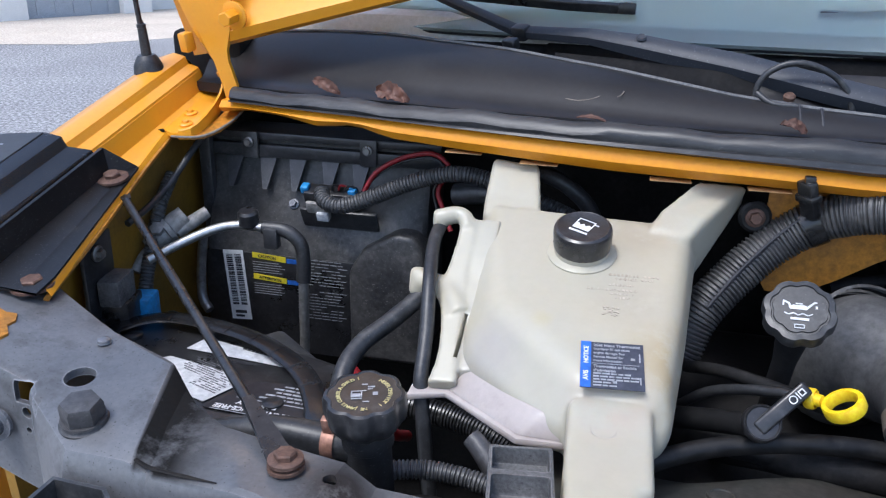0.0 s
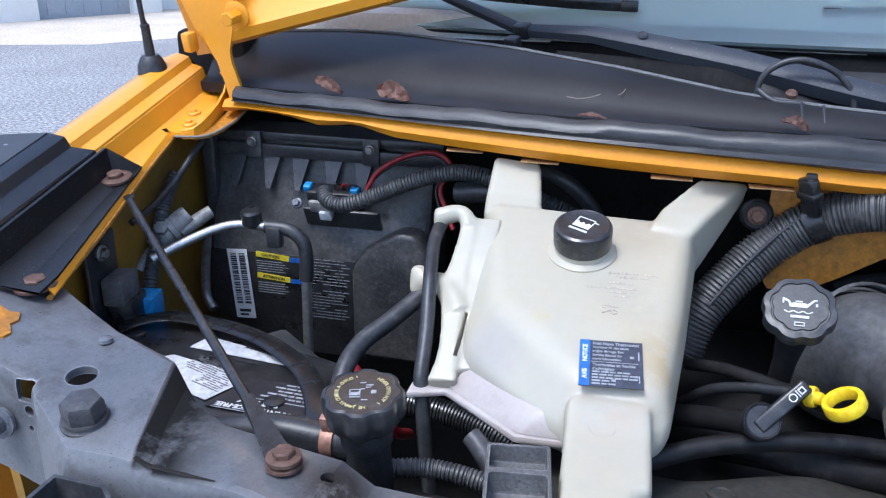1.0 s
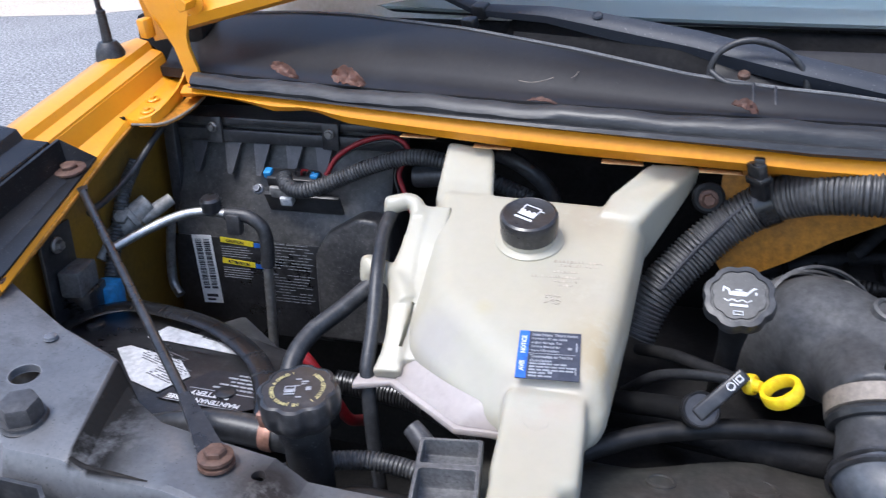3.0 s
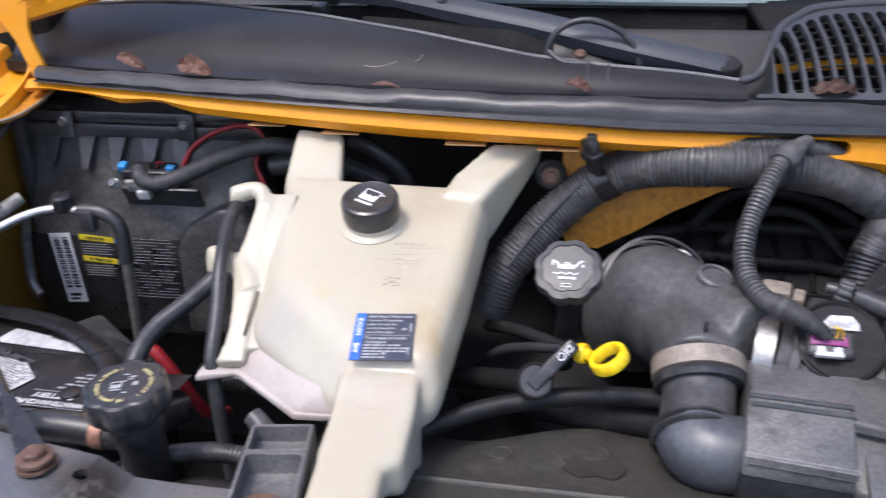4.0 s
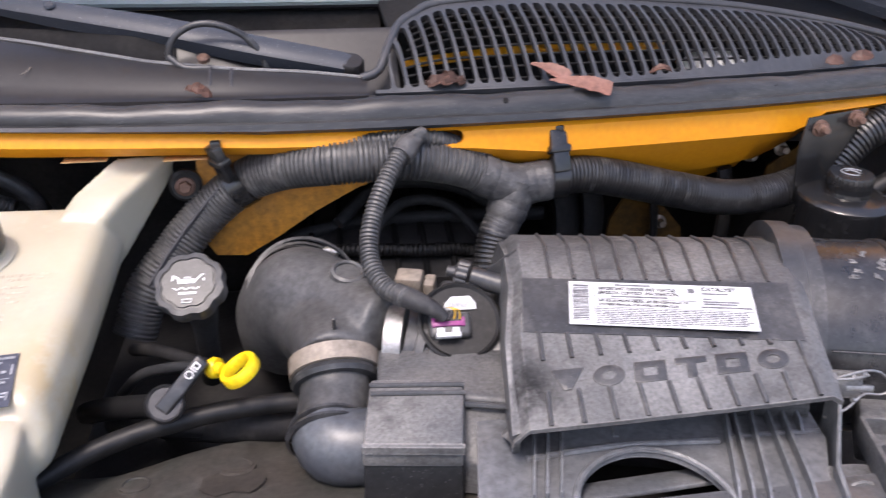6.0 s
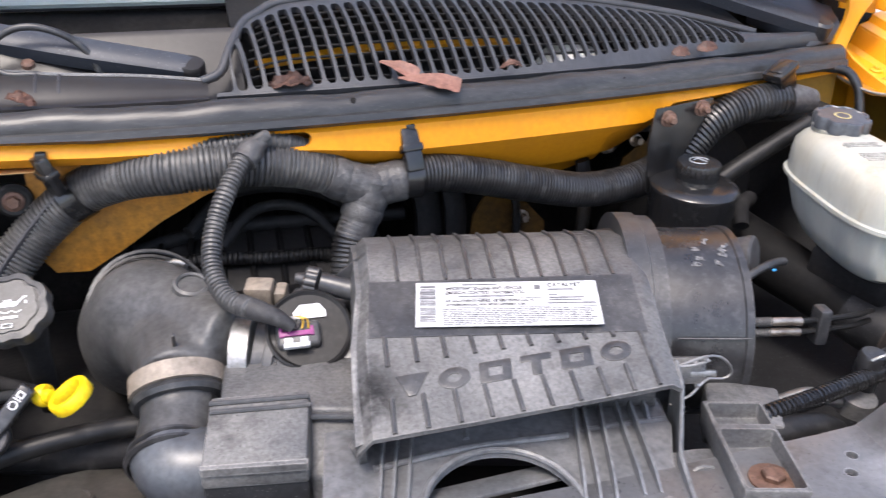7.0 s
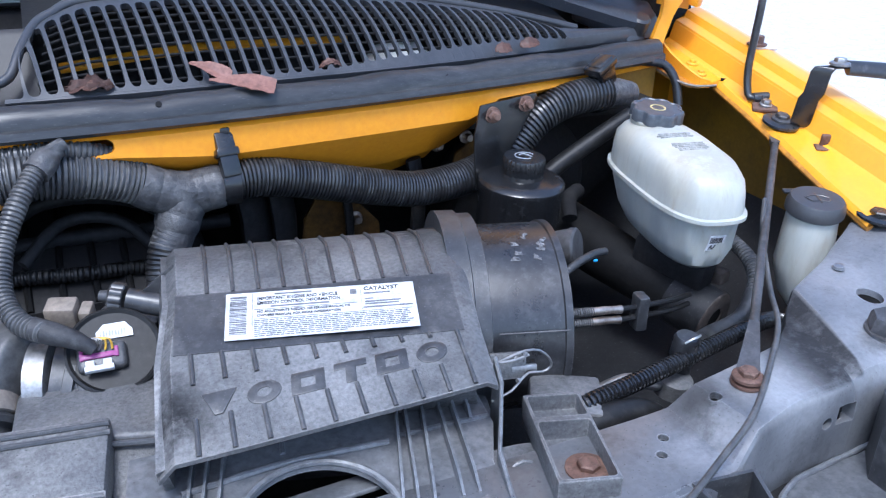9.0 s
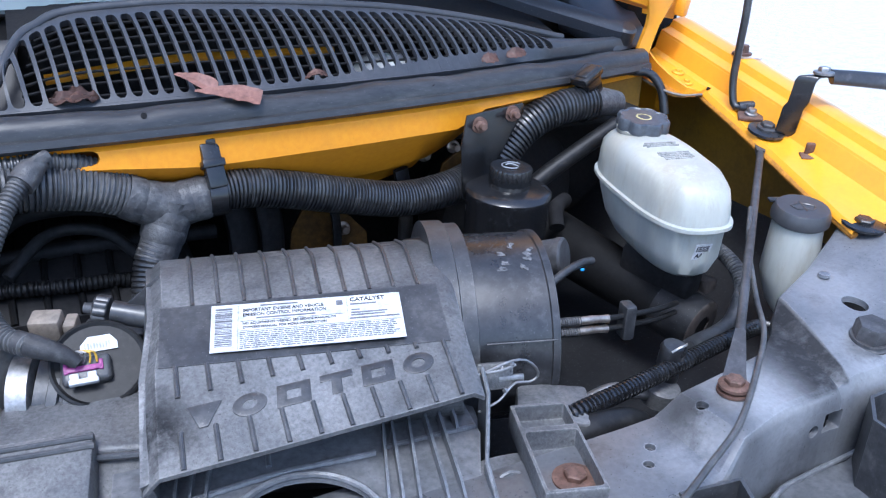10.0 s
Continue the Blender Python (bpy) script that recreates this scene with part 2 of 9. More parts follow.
BRAKE = material("bluish_white_plastic", (0.425, 0.43, 0.385), 0.34, second=(0.30, 0.325, 0.315), blotch=13, amount=0.7, bump=0.02, soft=0.2, scuff=(0.30, 0.265, 0.20), scuffs=0.55, stretch=(1.4, 1.4, 0.4), mottle=0.03,
                 stains_and_sheen=(((0.640, 0.690, 1.190), 0.055, (0.31, 0.275, 0.20), 0.6, 26.0), ((0.650, 0.800, 1.195), 0.040, (0.33, 0.29, 0.215), 0.6, 30.0), ((0.620, 0.700, 1.120), 0.050, (0.235, 0.255, 0.255), 0.6, 20.0)))
WHITE = material("white_paint", (0.8, 0.8, 0.78), 0.5, second=(0.68, 0.68, 0.66), amount=0.4)
PAPER = material("white_label", (0.52, 0.53, 0.54), 0.35, second=(0.47, 0.48, 0.49), blotch=30, amount=0.4, bump=0.0)
INK = material("black_print", (0.03, 0.03, 0.035), 0.5, bump=0.0)
INK_WHITE = material("white_print", (0.75, 0.75, 0.75), 0.5, bump=0.0)
INK_YELLOW = material("yellow_print", (0.48, 0.42, 0.2), 0.5, bump=0.0)
LABEL_BLUE = material("blue_print", (0.03, 0.13, 0.5), 0.4, bump=0.0)
LABEL_DARK = material("dark_blue_label", (0.040, 0.045, 0.066), 0.35, second=(0.055, 0.058, 0.075), blotch=40, amount=0.6, bump=0.0)
LABEL_BLACK = material("black_label", (0.022, 0.022, 0.026), 0.4, bump=0.0)
LABEL_YELLOW = material("yellow_label", (0.75, 0.62, 0.03), 0.4, bump=0.0)
DIP = material("yellow_handle", (0.83, 0.6, 0.01), 0.35, second=(0.7, 0.42, 0.01), blotch=30, amount=0.6, bump=0.03)
BLUE = material("blue_plastic", (0.035, 0.24, 0.52), 0.4, bump=0.02)
MAGENTA = material("magenta_plastic", (0.25, 0.045, 0.17), 0.4, bump=0.0)
WIRE_AMBER = material("amber_wire", (0.50, 0.30, 0.03), 0.45, bump=0.0)
RED = material("red_wire", (0.27, 0.014, 0.019), 0.4, bump=0.0)
LEAF = material("dry_leaf", (0.105, 0.047, 0.030), 0.55, second=(0.052, 0.023, 0.016), blotch=45, amount=1.0, bump=0.3, vary=0.35)
BEIGE = material("dusty_band", (0.26, 0.215, 0.17), 0.5, second=(0.13, 0.12, 0.11), blotch=40, amount=0.6, scuff=(0.06, 0.055, 0.05), scuffs=0.4)
INLET = material("bluish_grey_plastic", (0.088, 0.093, 0.101), 0.32, second=(0.185, 0.186, 0.190), blotch=12, amount=0.65, bump=0.12, scuff=(0.030, 0.031, 0.034), scuffs=0.55, specks=0.5, spec=0.75, edges=0.4)
BEND = material("bluish_rubber", (0.035, 0.042, 0.055), 0.36, second=(0.09, 0.095, 0.10), blotch=16, amount=0.6, bump=0.04, scuff=(0.15, 0.15, 0.15), scuffs=0.3, spec=0.7)
INK_SOFT = material("faded_black_print", (0.13, 0.13, 0.14), 0.5, bump=0.0)
FADED = material("faded_print", (0.25, 0.25, 0.235), 0.5, second=(0.36, 0.36, 0.335), blotch=80, amount=0.8, bump=0.0)
INK_GREY = material("grey_print", (0.33, 0.34, 0.36), 0.5, bump=0.0)
DIRTY_STEEL = material("dirt_caked_steel", (0.062, 0.062, 0.066), 0.4, second=(0.022, 0.019, 0.017), blotch=22, amount=0.9, bump=0.2, scuff=(0.12, 0.12, 0.12), scuffs=0.5, specks=0.5)
CONDUIT_BLACK = material("black_conduit", (0.012, 0.012, 0.0135), 0.28, second=(0.05, 0.05, 0.05), blotch=24, amount=0.5, bump=0.04, scuff=(0.16, 0.16, 0.155), scuffs=0.3, spec=0.7)
BRASS = material("tarnished_fitting", (0.46, 0.40, 0.34), 0.30, metal=0.85, second=(0.27, 0.21, 0.17), blotch=50, amount=0.7)
ZINC = material("oxidised_zinc", (0.30, 0.29, 0.27), 0.45, metal=0.1, second=(0.17, 0.16, 0.15), blotch=35, amount=0.8, bump=0.1, scuff=(0.36, 0.34, 0.32), scuffs=0.4)
# albedo set near zero in place of the shade around the casting
CAST = material("cast_metal", (0.0060, 0.0060, 0.0062), 0.6, second=(0.0042, 0.0040, 0.0040), blotch=18, amount=0.8, bump=0.15, scuff=(0.025, 0.021, 0.018), scuffs=0.25, spec=0.14)
CAST_DUSTY = material("dusty_cast_metal", (0.040, 0.034, 0.031), 0.55, second=(0.075, 0.062, 0.055), blotch=40, amount=0.8, bump=0.15, spec=0.3)
LINER = material("black_liner", (0.009, 0.0095, 0.011), 0.5, second=(0.020, 0.020, 0.021), blotch=10, amount=0.6, bump=0.12, specks=0.15, spec=0.35)
HOSE_BLACK = material("black_hose", (0.007, 0.007, 0.0075), 0.42, second=(0.020, 0.0195, 0.019), blotch=18, amount=0.6, bump=0.06, scuff=(0.07, 0.066, 0.062), scuffs=0.25, spec=0.3)
MARK = material("faint_mark", (0.40, 0.345, 0.265), 0.5, second=(0.47, 0.43, 0.345), blotch=60, amount=0.9, bump=0.0)
# darker copy of the yellow: worn spots, and shade painted on the lower panel
YELLOW_WORN_SHADED = material("worn_shaded_yellow_paint", (0.50, 0.205, 0.014), 0.45, second=(0.20, 0.095, 0.025), blotch=9, amount=0.6, bump=0.04, scuff=(0.10, 0.06, 0.03), scuffs=0.5)
WORN_MARK = material("worn_grey_mark", (0.17, 0.17, 0.175), 0.5, second=(0.06, 0.06, 0.062), blotch=120, amount=1.0, bump=0.1)
OLD_PAPER = material("worn_label", (0.62, 0.63, 0.64), 0.4, second=(0.40, 0.40, 0.41), blotch=40, amount=0.6, bump=0.0, scuff=(0.14, 0.14, 0.14), scuffs=0.25)
ELBOW = material("dusty_rubber", (0.041, 0.042, 0.045), 0.40, second=(0.115, 0.113, 0.110), blotch=9, amount=0.8, bump=0.12, scuff=(0.018, 0.018, 0.019), scuffs=0.5, specks=0.4)
LEAF_PALE = material("pale_dry_leaf", (0.205, 0.098, 0.074), 0.6, second=(0.13, 0.058, 0.042), blotch=50, amount=0.8, bump=0.2)
STAIN = material("oily_stain", (0.048, 0.042, 0.037), 0.36, second=(0.026, 0.023, 0.021), blotch=30, amount=0.8, bump=0.06)
PAD = material("orange_pad", (0.55, 0.33, 0.14), 0.5, bump=0.0)
CLAMP = material("copper_clamp", (0.40, 0.22, 0.16), 0.5, metal=0.4, second=(0.24, 0.12, 0.08), blotch=60, amount=0.8)
ASPHALT = material("asphalt", (0.235, 0.232, 0.232), 0.8, second=(0.33, 0.325, 0.32), blotch=0.9, grain=38, amount=0.8, bump=0.8, scuff=(0.52, 0.51, 0.50), specks=0.42, speck=27, mottle=0.75)
CONCRETE = material("concrete", (0.64, 0.555, 0.455), 0.8, second=(0.52, 0.45, 0.365), blotch=1.2, grain=30, amount=0.8, bump=0.3)
# near-black for the painted shade line at the front lip
LIP_SHADE = material("lip_shade_black", (0.0125, 0.0120, 0.0118), 0.7, second=(0.026, 0.0235, 0.021), blotch=22, amount=0.8, bump=0.15, scuff=(0.05, 0.045, 0.04), scuffs=0.3, specks=0.5, spec=0.15, mottle=0.15)
PALE = material("pale_gravel", (0.55, 0.53, 0.5), 0.85, second=(0.42, 0.4, 0.37), blotch=9, grain=60, amount=0.8, bump=0.5, scuff=(0.16, 0.15, 0.14), specks=0.7, speck=60)
GARAGE = material("grey_door_paint", (0.38, 0.42, 0.47), 0.5, bump=0.02)
SHROUD = material("dusty_shroud", (0.046, 0.040, 0.035), 0.5, second=(0.024, 0.030, 0.027), blotch=9, amount=0.9, bump=0.12, scuff=(0.11, 0.10, 0.09), scuffs=0.4, specks=0.3)
# near-black for parts deep in the bay, with their shade in the colour
DARK = material("near_black", (0.010, 0.010, 0.011), 0.6, spec=0.25, second=(0.03, 0.028, 0.026), blotch=20, amount=0.7, bump=0.2)


def glass(name, color):
    m = bpy.data.materials.new(name)
    m.use_nodes = True
    b = m.node_tree.nodes["Principled BSDF"]
    b.inputs["Base Color"].default_value = (*color, 1)
    b.inputs["Roughness"].default_value = 0.03
    # below 1: a pale diffuse share paints a bright haze on the glass
    b.inputs["Transmission Weight"].default_value = 0.72
    b.inputs["IOR"].default_value = 1.5
    return m


GLASS = glass("tinted_glass", (0.84, 0.985, 0.95))
GRILLE = material("weathered_grille_plastic", (0.033, 0.035, 0.040), 0.36, second=(0.052, 0.053, 0.057), blotch=12, amount=0.6, bump=0.05, scuff=(0.07, 0.07, 0.072), scuffs=0.3, specks=0.4, spec=0.5, edges=0.4, mottle=0.12)
WIPER = material("wiper_paint", (0.040, 0.045, 0.056), 0.45, second=(0.030, 0.033, 0.040), blotch=9, amount=0.6, bump=0.02, specks=0.25, spec=0.38, mottle=0.05)
# matte black, mostly painted in place of shaded gaps and openings
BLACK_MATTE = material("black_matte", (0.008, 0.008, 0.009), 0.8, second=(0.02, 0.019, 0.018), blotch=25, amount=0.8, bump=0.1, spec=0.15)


# ---- shaping helpers ----
def part(name, bm, mat, parent=None, label="", angle=38):
    """One mesh object from a bmesh, under a thing or a part; edges sharper than angle stay crisp."""
    bmesh.ops.remove_doubles(bm, verts=bm.verts, dist=1e-6)
    bmesh.ops.recalc_face_normals(bm, faces=bm.faces)
    for f in bm.faces:
        f.smooth = True
    for e in bm.edges:
        e.smooth = len(e.link_faces) == 2 and e.calc_face_angle(0) < radians(angle)
    me = bpy.data.meshes.new(name)
    bm.to_mesh(me)
    bm.free()
    me.materials.append(mat)
    ob = new(name, me)
    if parent:
        ob.parent = parent
        if parent.type == "EMPTY":
            ob.matrix_parent_inverse = Matrix.Translation(parent.location).inverted()
    if label:
        tagged(ob, label)
    return ob


def thing(name, base, label, category, group="", kind=""):
    ob = new(name)
    ob.location = base
    ob.empty_display_size = 0.02
    return tagged(ob, label, category, group, kind)


def curve_points(pts, step=0.006):
    """Points along a smooth line through pts."""
    p = [Vector(q) for q in pts]
    if len(p) == 2:
        n = max(1, int((p[1] - p[0]).length / step))
        return [p[0].lerp(p[1], i / n) for i in range(n + 1)]
    p = [2 * p[0] - p[1], *p, 2 * p[-1] - p[-2]]
    out = []
    for i in range(1, len(p) - 2):
        a, b, c, d = p[i - 1:i + 3]
        n = max(2, int((c - b).length / step))
        for k in range(n):
            t = k / n
            out.append(0.5 * (2 * b + (c - a) * t + (2 * a - 5 * b + 4 * c - d) * t * t + (3 * b - a - 3 * c + d) * t ** 3))
    return out + [p[-2]]


def tube(bm, pts, r, seg=12, step=0.006, ring=None, caps=True, flat=1.0, up=None):
    """A round bar or hose along pts. ring: (pitch, depth) of a corrugated hose. r: a number, or one for each point given."""
    line = curve_points(pts, ring[0] / 4 if ring else step)
    length = [0.0]
    for a, b in zip(line, line[1:]):
        length.append(length[-1] + (b - a).length)
    turn, rows = None, []
    side = None
    for i, q in enumerate(line):
        way = (line[min(i + 1, len(line) - 1)] - line[max(i - 1, 0)]).normalized()
        if side is None:
            side = way.orthogonal() if up is None else way.cross(Vector(up))
        side = (side - way * side.dot(way)).normalized()
        other = way.cross(side)
        if isinstance(r, (int, float)):
            rad = r
        else:
            f = length[i] / max(length[-1], 1e-9) * (len(r) - 1)
            k = min(int(f), len(r) - 2)
            rad = r[k] + (r[k + 1] - r[k]) * (f - k)
        if ring:
            w = (length[i] / ring[0]) % 1.0
            rad -= ring[1] * (1.0 if 0.2 < w < 0.55 else 0.0)
        rows.append([bm.verts.new(q + (side * math.cos(a) + other * flat * math.sin(a)) * rad)
                     for a in (2 * math.pi * k / seg for k in range(seg))])
    for a, b in zip(rows, rows[1:]):
        for k in range(seg):
            bm.faces.new((a[k], a[(k + 1) % seg], b[(k + 1) % seg], b[k]))
    if caps:
        bm.faces.new(rows[0][::-1])
        bm.faces.new(rows[-1])
    return bm


def axis_pose(at, way, roll=0.0):
    """A pose whose z points along way."""
    return Matrix.Translation(at) @ Vector(way).to_track_quat("Z", "Y").to_matrix().to_4x4() @ Matrix.Rotation(roll, 4, "Z")


def lathe(bm, profile, m, seg=32, lobes=0, depth=0.0, closed=True):
    """A turned shape: profile of (radius, height) pairs round m's z. lobes and depth scallop its outline."""
    rows = []
    for r, h in profile:
        row = []
        for k in range(seg):
            a = 2 * math.pi * k / seg
            q = r * (1 - depth * (0.5 + 0.5 * math.cos(lobes * a)) ** 2) if lobes and r > 0.004 else r
            row.append(bm.verts.new(m @ Vector((q * math.cos(a), q * math.sin(a), h))))
        rows.append(row)
    for a, b in zip(rows, rows[1:]):
        for k in range(seg):
            bm.faces.new((a[k], a[(k + 1) % seg], b[(k + 1) % seg], b[k]))
    if closed:
        bm.faces.new(rows[0][::-1])
        bm.faces.new(rows[-1])
    return bm


def loft(bm, rows, closed=True, caps=True):
    """Faces between rows of points; closed: each row is a ring."""
    made = [[bm.verts.new(Vector(p)) for p in row] for row in rows]
    n = len(made[0])
    for a, b in zip(made, made[1:]):
        for k in range(n if closed else n - 1):
            bm.faces.new((a[k], a[(k + 1) % n], b[(k + 1) % n], b[k]))
    if caps and closed:
        bm.faces.new(made[0][::-1])
        bm.faces.new(made[-1])
    return bm


def bevel(bm, width, seg=2, angle=30):
    bmesh.ops.remove_doubles(bm, verts=bm.verts, dist=1e-6)
    bmesh.ops.recalc_face_normals(bm, faces=bm.faces)
    edges = [e for e in bm.edges if len(e.link_faces) == 2 and abs(e.calc_face_angle(0)) > radians(angle)]
    bmesh.ops.bevel(bm, geom=edges, offset=width, segments=seg, profile=0.5, affect="EDGES", clamp_overlap=True)
    return bm


def box(bm, size, m, round_=0.003, seg=2, taper=1.0):
    """A block with rounded edges, centred on m; taper scales its top."""
    own = bmesh.new()
    bmesh.ops.create_cube(own, size=1)
    for v in own.verts:
        t = taper if v.co.z > 0 else 1.0
        v.co = Vector((v.co.x * size[0] * t, v.co.y * size[1] * t, v.co.z * size[2]))
    if round_:
        bevel(own, min(round_, 0.45 * min(size)), seg)
    return join(bm, own, m)


def join(bm, own, m=None):
    if m is not None:
        bmesh.ops.transform(own, matrix=m, verts=own.verts)
    me = bpy.data.meshes.new("tmp")
    own.to_mesh(me)
    own.free()
    bm.from_mesh(me)
    bpy.data.meshes.remove(me)
    return bm


def prism(bm, outline, low, high, m=None, round_=0.0, seg=2, shrink=1.0):
    """An outline (x, y) raised from low to high."""
    own = bmesh.new()
    cx, cy = sum(p[0] for p in outline) / len(outline), sum(p[1] for p in outline) / len(outline)
    loft(own, [[(x, y, low) for x, y in outline], [(cx + (x - cx) * shrink, cy + (y - cy) * shrink, high) for x, y in outline]])
    if round_:
        bevel(own, round_, seg)
    return join(bm, own, m if m is not None else Matrix())


def cut(bm, tools):
    """bm less the shapes in tools."""
    me = bpy.data.meshes.new("cut")
    bmesh.ops.recalc_face_normals(bm, faces=bm.faces)
    bm.to_mesh(me)
    ob = new("cut", me)
    extra = []
    for t in tools:
        bmesh.ops.recalc_face_normals(t, faces=t.faces)
        tm = bpy.data.meshes.new("tool")
        t.to_mesh(tm)
        t.free()
        to = new("tool", tm)
        extra.append(to)
        mod = ob.modifiers.new("cut", "BOOLEAN")
        mod.operation, mod.object, mod.solver = "DIFFERENCE", to, "EXACT"
    done = bpy.data.meshes.new_from_object(ob.evaluated_get(bpy.context.evaluated_depsgraph_get()))
    bm.clear()
    bm.from_mesh(done)
    for o in (ob, *extra):
        data = o.data
        bpy.data.objects.remove(o)
        bpy.data.meshes.remove(data)
    bpy.data.meshes.remove(done)
    return bm


def fuse(bm, voxel=0.004, rounds=8):
    """The shapes in bm melted into one smooth skin."""
    me = bpy.data.meshes.new("fuse")
    bm.to_mesh(me)
    ob = new("fuse", me)
    melt = ob.modifiers.new("melt", "REMESH")
    melt.mode, melt.voxel_size = "VOXEL", voxel
    calm = ob.modifiers.new("calm", "SMOOTH")
    calm.factor, calm.iterations = 0.5, rounds
    done = bpy.data.meshes.new_from_object(ob.evaluated_get(bpy.context.evaluated_depsgraph_get()))
    bm.clear()
    bm.from_mesh(done)
    bpy.data.objects.remove(ob)
    bpy.data.meshes.remove(me)
    bpy.data.meshes.remove(done)
    return bm


def disc_tool(at, way, r, h=0.05, seg=24):
    return lathe(bmesh.new(), [(r, -h), (r, h)], axis_pose(at, way), seg)


def lettering(name, words, size, m, mat, parent, align="LEFT", thick=0.0002, wide=1.0):
    """Words in the built-in font, lying in m's xy plane."""
    c = bpy.data.curves.new("words", "FONT")
    c.body, c.size, c.align_x, c.align_y, c.extrude = words, size, align, "CENTER", thick
    c.resolution_u = 3
    c.offset = size * 0.022
    c.space_character = 1.0
    ob = new("words", c)
    me = bpy.data.meshes.new_from_object(ob.evaluated_get(bpy.context.evaluated_depsgraph_get()))
    bpy.data.objects.remove(ob)
    bpy.data.curves.remove(c)
    bm = bmesh.new()
    bm.from_mesh(me)
    bpy.data.meshes.remove(me)
    bmesh.ops.transform(bm, matrix=m @ Matrix.Diagonal((wide, 1, 1, 1)), verts=bm.verts)
    return part(name, bm, mat, parent)


def bars(bm, m, rows, thick=0.0003):
    """Plain bars (x, y, width, height) in m's plane."""
    for x, y, w, h in rows:
        box(bm, (w, h, thick), m @ Matrix.Translation((x + w / 2, y, 0)), 0)
    return bm


def frame_of(origin, right, down):
    """A pose with x along right and y against down, lying in the plane of both."""
    o, x = Vector(origin), (Vector(right) - Vector(origin)).normalized()
    d = Vector(down) - Vector(origin)
    y = -(d - x * d.dot(x)).normalized()
    z = x.cross(y)
    m = Matrix((x, y, z)).transposed().to_4x4()
    m.translation = o
    return m


def bolt(parent, at, way=(0, 0, 1), r=0.008, flange=0.013, mat=None, name="bolt", h=0.007):
    bm = bmesh.new()
    m = axis_pose(at, way, 0.3)
    lathe(bm, [(flange, 0), (flange, 0.0025), (flange * 0.85, 0.0035), (r, 0.0036)], m, 24)
    lathe(bm, [(r, 0.003), (r, h), (r * 0.85, h + 0.0012)], m, 6)
    return part(name, bm, mat or RUST, parent, "rusty hex bolt with a round flange" if mat in (None, RUST) else "")


def seal_y(x):
    return 0.842 + 0.2 * x * x


def seal_z(x):
    return 1.2625 - 0.008 * (x / 0.77) ** 2


def spread(a, b, n):
    return [a + (b - a) * i / (n - 1) for i in range(n)]

# ---- surroundings ----
def rim_sheet(name, corners, z, mat, label, category):
    bm = bmesh.new()
    bm.faces.new([bm.verts.new((x, y, z)) for x, y in corners])
    return tagged(part(name, bm, mat), label, category, kind="structure")


rim_sheet("ground", [(-600, -600), (600, -600), (600, 600), (-600, 600)], 0.0, ASPHALT, "worn grey asphalt yard, dry", "ground")
rim_sheet("pavement", [(-60, 20.9), (-60, -9.8), (-7.35, 9.6), (2.0, 23.1), (2.0, 40)], 0.004, CONCRETE, "pale concrete apron in front of the garage", "pavement")
rim_sheet("road", [(1.6, -40), (40, -40), (40, 40), (3.2, 40), (1.6, 3.0)], 0.006, PALE, "very pale sunlit gravel beside the van", "ground")

garage = thing("garage_building", (-10.5, 13.5, 0), "white garage building with a grey-blue door", "building")
along = Vector((0.52, 1.0, 0)).normalized()
inward = Vector((-along.y, along.x, 0))
start = Vector((-9.95, 11.9, 0))
GM = Matrix((along, inward, Vector((0, 0, 1)))).transposed().to_4x4()
GM.translation = start
for a, b, deep, hi, nm, mt in ((-16, -0.75, 0.35, 3.6, "wall", WHITE), (-0.75, 0.0, -0.02, 3.6, "pillar", WHITE), (1.65, 2.2, -0.02, 3.6, "pillar", WHITE),
                               (0.0, 1.65, 0.12, 2.5, "door", GARAGE), (0.0, 1.65, 0.1, 3.6, "wall", WHITE), (2.2, 16, 0.35, 3.6, "wall", WHITE)):
    low = 2.5 if nm == "wall" and mt is WHITE and a == 0.0 else 0.0
    part(nm, box(bmesh.new(), (b - a, 0.3, hi - low), GM @ Matrix.Translation(((a + b) / 2, deep + 0.15, (hi + low) / 2)), 0.01), mt, garage,
         "grey-blue panelled door" if nm == "door" else "")
for i in range(5):
    part("rib", box(bmesh.new(), (0.02, 0.03, 2.3), GM @ Matrix.Translation((0.2 + 0.31 * i, 0.115, 1.2)), 0.004), GARAGE, garage)
part("roof", box(bmesh.new(), (33, 6, 0.3), GM @ Matrix.Translation((0, 3.0, 3.75)), 0.02), STEEL_BLACK, garage)


# ---- body panels ----
def rail_z(y):
    return 1.153 + (y - 0.604) * 0.223


